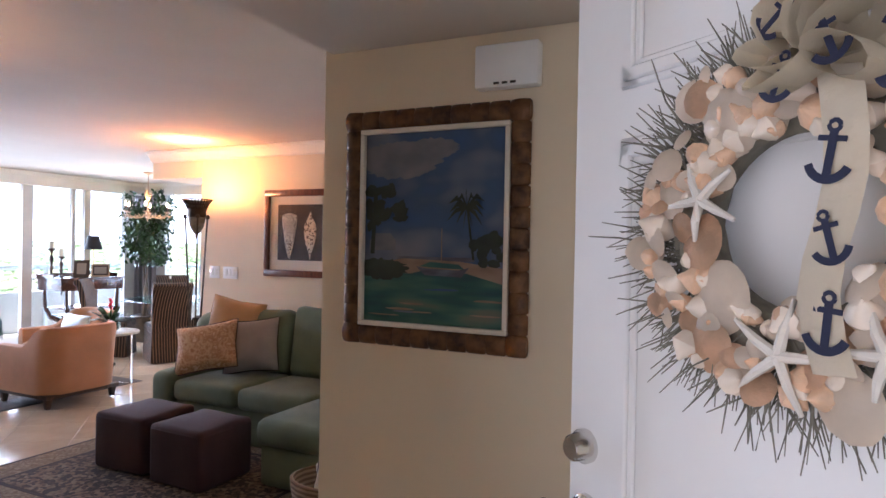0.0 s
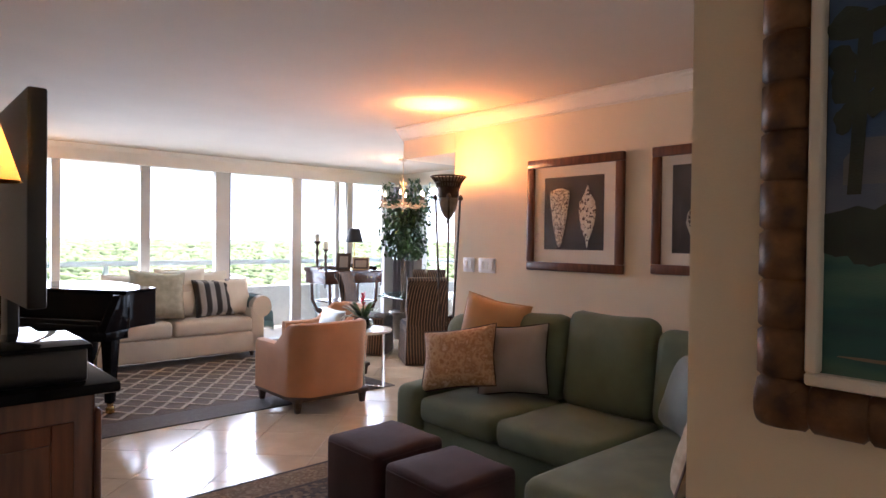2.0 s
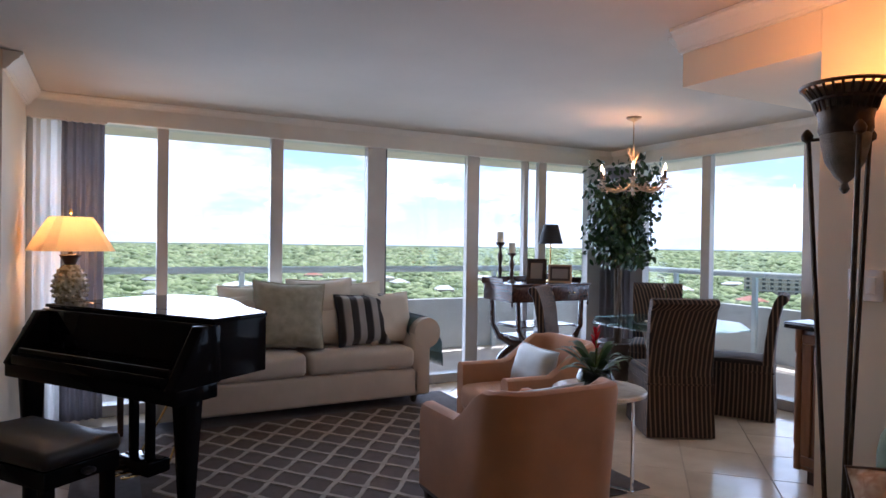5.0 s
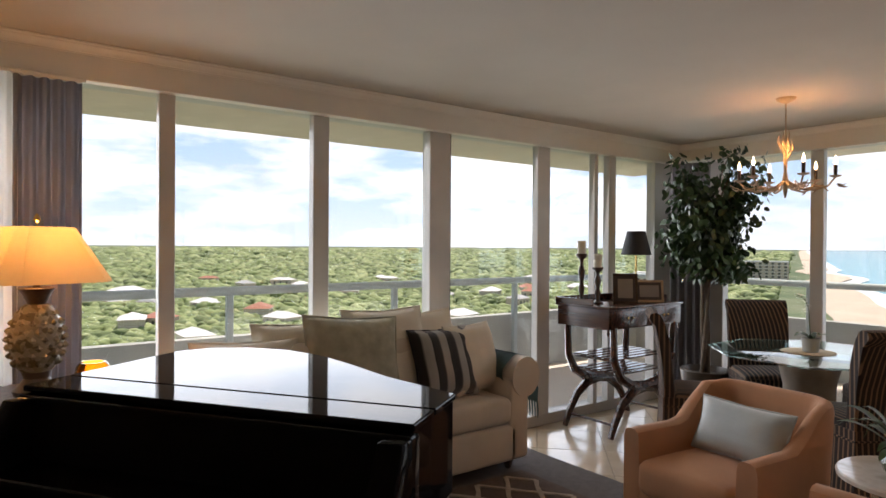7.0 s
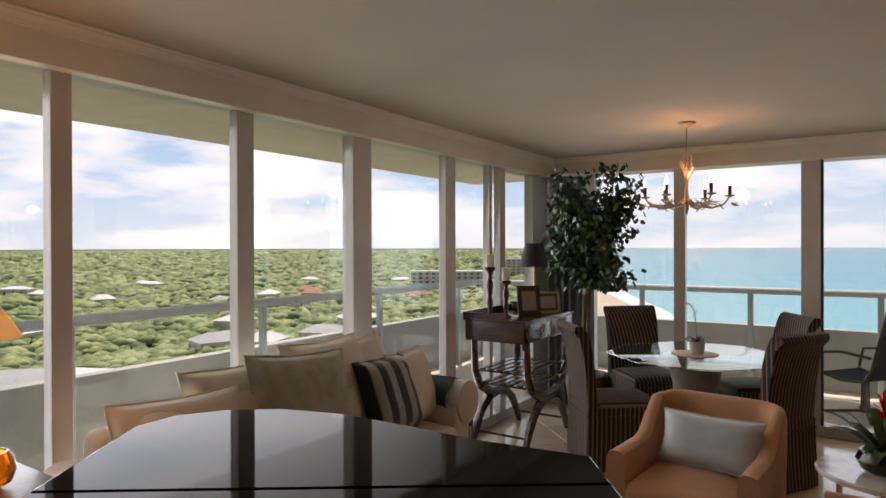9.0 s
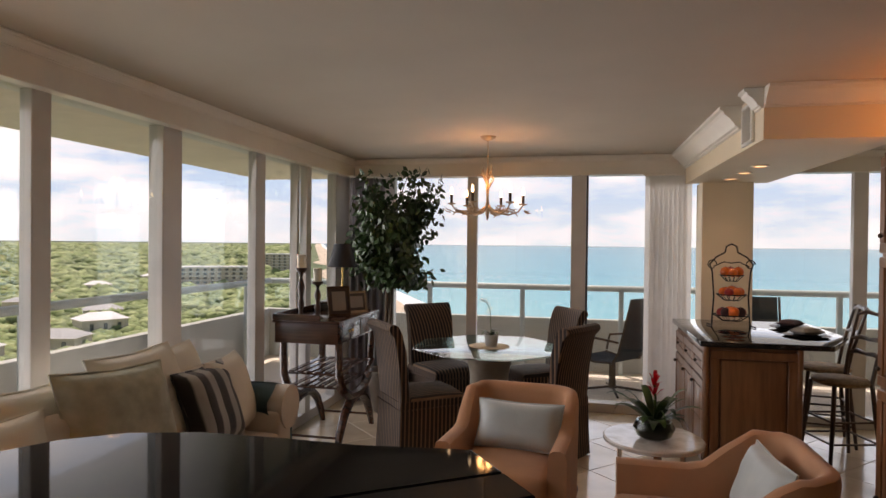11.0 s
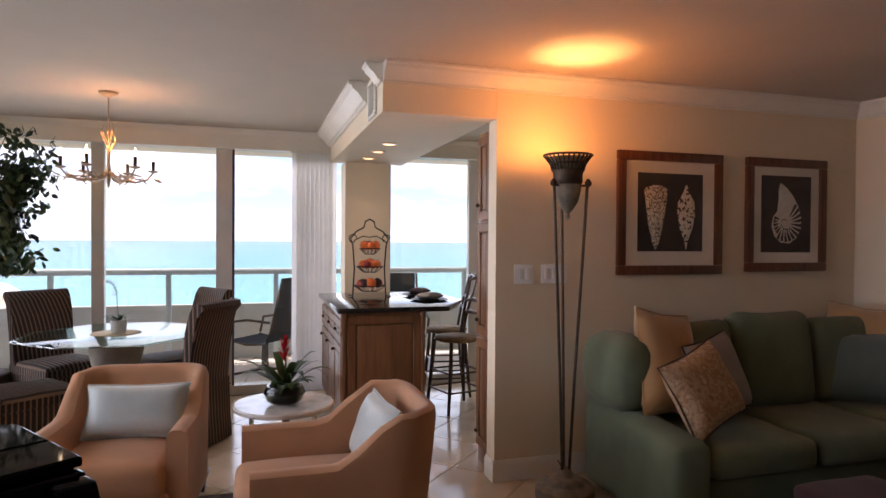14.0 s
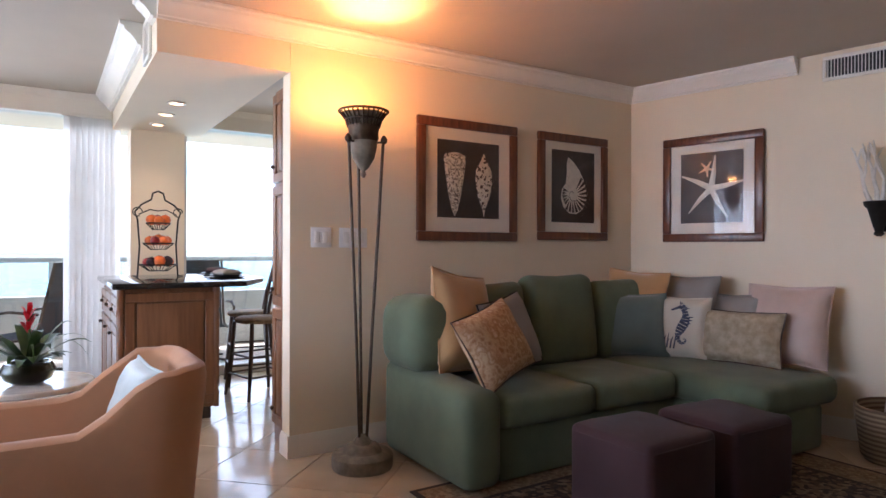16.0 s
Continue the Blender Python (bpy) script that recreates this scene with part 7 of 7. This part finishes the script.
def mould(x0, z0, x1, z1):
    for a, b in (((x0, z0), (x1, z0)), ((x0, z1), (x1, z1)), ((x0, z0), (x0, z1)), ((x1, z0), (x1, z1))):
        for w, t in ((0.018, 0.006), (0.009, 0.012)):
            part("moulding", B((min(a[0], b[0]) - w, -t, min(a[1], b[1]) - w), (max(a[0], b[0]) + w, 0.001, max(a[1], b[1]) + w), 0.003, 1), SATIN, do)


mould(0.11, 1.76, 0.75, 1.93)
mould(0.11, 0.95, 0.75, 1.66)
mould(0.11, 0.2, 0.75, 0.8)
hd = part("deadbolt", turned(lathe(bmesh.new(), [(0.024, 0), (0.024, 0.008), (0.02, 0.014), (0.018, 0.026), (0.014, 0.03)], n=24), pose(0.035, 0, 1.255, 90)), CHROME, do)
lv = part("lever_rose", turned(lathe(bmesh.new(), [(0.024, 0), (0.024, 0.008), (0.012, 0.012), (0.010, 0.04)], n=24), pose(0.04, 0, 1.165, 90)), CHROME, do)
part("lever", turned(B((-0.012, -0.046, 1.157), (0.055, -0.034, 1.174), 0.005, 2), pose(0, 0, 0)), CHROME, lv)

wr = thing("shell_wreath", DOORM @ pose(0.355, -0.035, 1.56) @ Matrix.Scale(0.76, 4), "twig wreath with seashells, starfish and an anchor ribbon", "wreath")
q = random.Random(17)
bm = bmesh.new()
for i in range(1100):
    a = q.uniform(0, 2 * math.pi)
    r = q.uniform(0.115, 0.20)
    p = Vector((r * math.cos(a), q.uniform(-0.03, 0.01), r * math.sin(a)))
    aa = a + q.gauss(0, 0.55)
    d = Vector((math.cos(aa), q.uniform(-0.35, 0.05), math.sin(aa)))
    ln = q.uniform(0.05, 0.12)
    e = p + d * ln + Vector((0, 0, q.uniform(-0.012, 0.012)))
    e.y = min(e.y, 0.02)
    tube(bm, [p, p.lerp(e, 0.5) + Vector((q.uniform(-0.01, 0.01), 0, q.uniform(-0.01, 0.01))), e], [0.0017, 0.0014, 0.0008], 4)
tagged(part("brushwood", bm, TWIG, wr, "grey bleached twigs"), kind="stuff")
part("ring", tube(bmesh.new(), [(0.145 * math.cos(2 * math.pi * i / 40), 0, 0.145 * math.sin(2 * math.pi * i / 40)) for i in range(41)], 0.036, 8), TWIG, wr)


def scallop(r):
    bm = bmesh.new()
    ctr = bm.verts.new((0, -0.28 * r, -0.1 * r))
    rings = []
    for k, f in ((1, 0.45), (2, 0.75), (3, 1.0)):
        ring = []
        for i in range(20):
            a = 2 * math.pi * i / 20
            rib = 1 + 0.035 * (i % 2)
            ring.append(bm.verts.new((r * f * math.cos(a) * rib, -0.30 * r * (1 - f ** 2) - 0.02 * r * (i % 2), r * f * math.sin(a) * (0.92 if math.sin(a) > 0 else 0.84))))
        rings.append(ring)
    for i in range(20):
        bm.faces.new((ctr, rings[0][i], rings[0][(i + 1) % 20]))
    for a, b in zip(rings, rings[1:]):
        for i in range(20):
            bm.faces.new((a[i], b[i], b[(i + 1) % 20], a[(i + 1) % 20]))
    bmesh.ops.solidify(bm, geom=bm.faces[:], thickness=0.003)
    return bm


for i, (cx, cz, r) in enumerate(((-0.066, 0.13, 0.050), (-0.074, -0.096, 0.052), (-0.16, 0.036, 0.030), (-0.105, -0.026, 0.040), (-0.086, -0.163, 0.038), (-0.05, -0.194, 0.028), (-0.12, 0.165, 0.034), (0.09, -0.20, 0.042), (0.03, -0.114, 0.03), (-0.12, -0.135, 0.02), (-0.2, 0.016, 0.02), (-0.077, 0.062, 0.022), (-0.01, 0.19, 0.03), (0.17, -0.10, 0.045), (0.18, 0.02, 0.04), (0.16, 0.12, 0.045))):
    part("scallop_shell", turned(scallop(r), pose(cx, -0.045, cz, 0, q.uniform(0, 360), 0) @ pose(0, 0, 0, q.uniform(-15, 15), 0, q.uniform(-15, 15))), SHELLO if i in (3, 4, 9, 10) else SHELLC, wr)
for i in range(95):
    a = radians(q.uniform(0, 360))
    rr = q.uniform(0.11, 0.215)
    k = q.uniform(0.011, 0.023)
    bm = lathe(bmesh.new(), [(0.1 * k, -1.3 * k), (0.6 * k, -0.8 * k), (k, 0.1 * k), (0.7 * k, 0.6 * k), (0.4 * k, 0.9 * k), (0.1 * k, 1.3 * k)], n=10)
    part("whelk_shell", turned(bm, pose(rr * math.cos(a), -0.045, rr * math.sin(a), q.uniform(0, 90), q.uniform(0, 360), 0)), SHELLO if i % 2 else SHELLC, wr)
for i in range(60):
    a = radians(q.uniform(0, 360))
    rr = q.uniform(0.12, 0.22)
    part("scallop_shell", turned(scallop(q.uniform(0.014, 0.028)), pose(rr * math.cos(a), -0.05, rr * math.sin(a), 0, q.uniform(0, 360), 0) @ pose(0, 0, 0, q.uniform(-35, 35), 0, q.uniform(-35, 35))), SHELLC if i % 3 else SHELLO, wr)
for cx, cz, R in ((-0.097, 0.03, 0.055), (0.015, -0.158, 0.07), (0.13, -0.14, 0.05)):
    bm = bmesh.new()
    for k in range(5):
        a = radians(72 * k + cx * 300)
        tube(bm, [(cx, -0.06, cz), (cx + R * 0.5 * math.cos(a), -0.062, cz + R * 0.5 * math.sin(a)), (cx + R * math.cos(a), -0.055, cz + R * math.sin(a))], [0.0075, 0.006, 0.003], 7)
    part("starfish", bm, BONE, wr)


def ribbon(pts, w):
    bm = bmesh.new()
    rows = []
    for x, y, z, nx, nz in pts:
        rows.append([bm.verts.new((x - nx * w, y, z - nz * w)), bm.verts.new((x, y - 0.006, z)), bm.verts.new((x + nx * w, y, z + nz * w))])
    for a, b in zip(rows, rows[1:]):
        for j in (0, 1):
            bm.faces.new((a[j], a[j + 1], b[j + 1], b[j]))
    bmesh.ops.solidify(bm, geom=bm.faces[:], thickness=0.0015)
    return bm


def anchor(cx, cy, cz, s, rz):
    bm = bmesh.new()
    tube(bm, [(0, 0, -s), (0, 0, s * 0.7)], s * 0.17, 5)
    tube(bm, arc((0, 0, s * 0.9), s * 0.2, 0, 360, 10), s * 0.09, 5)
    tube(bm, [(-s * 0.5, 0, s * 0.45), (s * 0.5, 0, s * 0.45)], s * 0.11, 5)
    tube(bm, arc((0, 0, -s * 0.25), s * 0.75, 200, 340, 10), s * 0.17, 5)
    for v in bm.verts:
        v.co.y *= 0.15
    return turned(bm, pose(cx, cy, cz, 0, rz, 0))


rb = part("ribbon_tail", ribbon([(0.085 + 0.012 * math.sin(k * 0.8), -0.078 - 0.006 * math.sin(k * 1.3), 0.17 - 0.042 * k, 1, 0.1) for k in range(9)], 0.023), RIBBON, wr, "cream ribbon printed with navy anchors")
rb2 = part("ribbon_tail", ribbon([(0.15 + 0.028 * k * 0.5, -0.072, 0.17 - 0.04 * k, 1, 0.2) for k in range(8)], 0.03), RIBBON, wr, "cream ribbon printed with navy anchors")
lo = []
for k, (a0, R) in enumerate(((60, 0.045), (125, 0.045), (90, 0.035), (20, 0.042), (165, 0.04), (200, 0.035), (-20, 0.035))):
    pts = []
    for i in range(13):
        t = i / 12 * 2 * math.pi
        x, z = R * (1 - math.cos(t)), R * 0.55 * math.sin(t)
        ca, sa = math.cos(radians(a0)), math.sin(radians(a0))
        pts.append((0.08 + x * ca - z * sa, -0.085 - 0.02 * math.sin(t) - 0.004 * k, 0.17 + x * sa + z * ca, 0.2 * ca, 0.25))
    bm = bmesh.new()
    rows = []
    for x, y, z, _, _ in pts:
        rows.append([bm.verts.new((x, y - 0.03, z)), bm.verts.new((x, y, z)), bm.verts.new((x, y + 0.03, z))])
    for a, b in zip(rows, rows[1:]):
        for j in (0, 1):
            bm.faces.new((a[j], a[j + 1], b[j + 1], b[j]))
    bmesh.ops.solidify(bm, geom=bm.faces[:], thickness=0.0015)
    lo.append(part("ribbon_loop", bm, RIBBON, wr))
for cx, cz, s, rz, par in ((0.035, 0.07, 0.03, 10, rb), (0.035, -0.02, 0.026, -15, rb), (0.035, -0.11, 0.03, 5, rb), (0.12, 0.06, 0.024, 20, rb2), (0.13, -0.05, 0.024, -10, rb2), (0.0, 0.15, 0.024, 20, rb), (-0.005, 0.215, 0.022, 50, rb), (0.05, 0.18, 0.026, -20, rb), (0.055, 0.24, 0.022, 10, rb), (0.11, 0.20, 0.024, -30, rb2), (0.10, 0.145, 0.022, 60, rb2)):
    part("anchor_print", anchor(cx + 0.05, -0.088 if cz < 0.15 else -0.125, cz, s, rz), NAVY, par)

# ---- far room past the hall ----
ck = thing("dark_chest", pose(0.72, 5.62, 0), "dark wooden chest with a white top in the far room", "chest")
part("body", B((-0.28, -0.40, 0.06), (0.28, 0.40, 0.90), 0.01), WALNUT, ck)
part("top", B((-0.30, -0.42, 0.90), (0.30, 0.42, 0.95), 0.012, 2), SATIN, ck)
part("plinth", B((-0.27, -0.39, 0), (0.27, 0.39, 0.065), 0.006), WALNUT, ck)
for z in (0.10, 0.37, 0.64):
    dr = part("drawer", B((0.279, -0.37, z), (0.296, 0.37, z + 0.235), 0.005), WALNUT, ck)
    for y in (-0.2, 0.2):
        part("knob", lathe(bmesh.new(), [(0.005, 0), (0.014, 0.01), (0.011, 0.02), (0.003, 0.024)], n=10), BRASS, dr).matrix_basis = pose(0.294, y, z + 0.12, 0, 90, 0)
rc = thing("pale_armchair", pose(1.28, 6.38, 0, 0, 0, 35), "pale upholstered armchair on dark legs by the far window", "armchair")
part("seat", cushion_bm((-0.30, -0.30, 0.34), (0.30, 0.30, 0.50), 0.05), IVORY, rc)
part("backrest", turned(B((-0.30, -0.07, 0), (0.30, 0.07, 0.58), 0.05, 3), pose(0, 0.30, 0.46, -12, 0, 0)), IVORY, rc)
for sx in (-1, 1):
    part("armrest", tube(bmesh.new(), [(sx * 0.33, -0.27, 0.34), (sx * 0.34, -0.26, 0.60), (sx * 0.34, 0.0, 0.64), (sx * 0.33, 0.30, 0.62)], 0.02, 8), WALNUT, rc)
    for sy in (-1, 1):
        part("leg", B((sx * 0.27 - 0.02, sy * 0.27 - 0.02, 0), (sx * 0.27 + 0.02, sy * 0.27 + 0.02, 0.35), 0.004, 1), WALNUT, rc)
solid("window_bedroom", B((1.41, 6.92, 0.16), (1.46, 6.98, 2.3)), FRAMEW, "pale aluminium window post in the far room", "window", "structure")

# ---- television console ----
co = thing("tv_console", pose(0, 0, 0), "dark cherry television console with fluted pilasters and black top", "console")
part("body", B((-3.0, 1.90, 0.06), (-1.58, 2.42, 1.0), 0.01), CHERRY, co)
part("top", B((-3.04, 1.86, 1.0), (-1.53, 2.48, 1.035), 0.01, 2), PIANO, co)
part("plinth", B((-3.02, 1.88, 0), (-1.55, 2.46, 0.07), 0.01), CHERRY, co)
for a, b in (((-1.581, 1.96, 0.14), (-1.569, 2.02, 0.92)), ((-1.581, 2.30, 0.14), (-1.569, 2.36, 0.92)), ((-1.581, 2.02, 0.14), (-1.569, 2.30, 0.2)), ((-1.581, 2.02, 0.86), (-1.569, 2.30, 0.92))):
    part("end_panel_frame", B(a, b, 0.003, 1), CHERRY, co)
for x in (-1.62, -2.96):
    for k in range(4):
        part("flute", lathe(bmesh.new(), [(0.010, 0.08), (0.010, 0.94), (0.004, 0.95)], (x - 0.045 + 0.03 * k, 2.425, 0), 8), CHERRY, co)
for i in range(2):
    x0 = -2.88 + 0.61 * i
    dd = part("door", B((x0, 2.418, 0.12), (x0 + 0.58, 2.44, 0.94), 0.004), CHERRY, co)
    part("handle", tube(bmesh.new(), [(x0 + (0.54 if i == 0 else 0.04), 2.44, 0.5), (x0 + (0.54 if i == 0 else 0.04), 2.475, 0.54), (x0 + (0.54 if i == 0 else 0.04), 2.475, 0.62), (x0 + (0.54 if i == 0 else 0.04), 2.44, 0.66)], 0.008, 8), CHROME, dd)
tv = thing("television", pose(-2.42, 2.31, 1.035), "flat black television on a stand, screen to the sofa", "television")
part("screen_case", B((-0.56, -0.03, 0.2), (0.56, 0.03, 0.93), 0.01, 2), BLACK, tv)
part("screen", B((-0.53, 0.028, 0.23), (0.53, 0.032, 0.90)), PIANO, tv)
part("neck", B((-0.08, -0.02, 0.02), (0.08, 0.02, 0.22), 0.005), BLACK, tv)
part("foot", B((-0.26, -0.13, 0), (0.26, 0.13, 0.02), 0.006), PIANO, tv)
av = thing("media_box", pose(-1.76, 2.16, 1.035), "glossy black media player box on the console", "media player")
part("case", B((-0.17, -0.2, 0), (0.17, 0.24, 0.10), 0.008), BLACK, av)
part("lid", B((-0.18, -0.21, 0.10), (0.18, 0.25, 0.115), 0.004), PIANO, av)
cl = thing("console_lamp", pose(-1.75, 2.12, 1.15), "small lit lamp with a parchment shade by the television", "table lamp")
part("stem", lathe(bmesh.new(), [(0.06, 0), (0.062, 0.012), (0.014, 0.03), (0.02, 0.2), (0.008, 0.26), (0.007, 0.55)], n=14), BRONZE, cl)
part("shade", lathe(bmesh.new(), [(0.135, 0.49), (0.13, 0.492), (0.07, 0.68), (0.069, 0.678), (0.128, 0.49)], n=28), PARCH, cl)

# ---- floor tiles, laid on the diagonal ----
TS = 0.50
TL = [v * (TS / 2 - 0.003) for v in (-1, 1)]
tile_bm = B((TL[0], TL[0], -0.006), (TL[1], TL[1], 0.0), 0.0015, 1)
bmesh.ops.rotate(tile_bm, cent=(0, 0, 0), matrix=Matrix.Rotation(radians(45), 3, "Z"), verts=tile_bm.verts)
tile_me = mesh_of("tile", tile_bm, TILE, 30)
oi = TILE.node_tree.nodes.new("ShaderNodeObjectInfo")
hs = TILE.node_tree.nodes.new("ShaderNodeHueSaturation")
mrv = TILE.node_tree.nodes.new("ShaderNodeMapRange")
mrv.inputs["To Min"].default_value, mrv.inputs["To Max"].default_value = 0.92, 1.06
TILE.node_tree.links.new(oi.outputs["Random"], mrv.inputs["Value"])
TILE.node_tree.links.new(mrv.outputs["Result"], hs.inputs["Value"])
src = [n for n in TILE.node_tree.nodes if n.type == "VALTORGB"][0]
TILE.node_tree.links.new(src.outputs["Color"], hs.inputs["Color"])
TILE.node_tree.links.new(hs.outputs["Color"], TILE.node_tree.nodes["Principled BSDF"].inputs["Base Color"])
STEP = TS / math.sqrt(2)


def clip(poly, x0, x1, y0, y1):
    for ax, lim, keep in ((0, x0, 1), (0, x1, -1), (1, y0, 1), (1, y1, -1)):
        out = []
        for p, q in zip(poly, poly[1:] + poly[:1]):
            a, b = keep * (p[ax] - lim), keep * (q[ax] - lim)
            if a >= 0:
                out.append(p)
            if (a >= 0) != (b >= 0):
                t = a / (a - b)
                out.append((p[0] + t * (q[0] - p[0]), p[1] + t * (q[1] - p[1])))
        poly = out
        if not poly:
            return poly
    return poly


X0, X1, Y0, Y1 = XW, 0.6, 1.6, YN
rest = bmesh.new()
for i in range(-30, 30):
    for j in range(-30, 60):
        cx, cy = -4.6 + STEP * (i + j), 5.9 + STEP * (j - i)
        if not (X0 - STEP < cx < X1 + STEP and Y0 - STEP < cy < Y1 + STEP):
            continue
        if X0 + STEP <= cx <= X1 - STEP and Y0 + STEP <= cy <= Y1 - STEP:
            ob = new("tile", tile_me)
            ob.location = (cx, cy, 0)
            ob.parent = floor
        else:
            h = STEP - 0.0042
            poly = clip([(cx - h, cy), (cx, cy - h), (cx + h, cy), (cx, cy + h)], X0, X1, Y0, Y1)
            if len(poly) > 2:
                prism(rest, poly, -0.006, 0.0)
ed = part("tile_edges", rest, TILE, floor)
tagged(ed, kind="stuff")
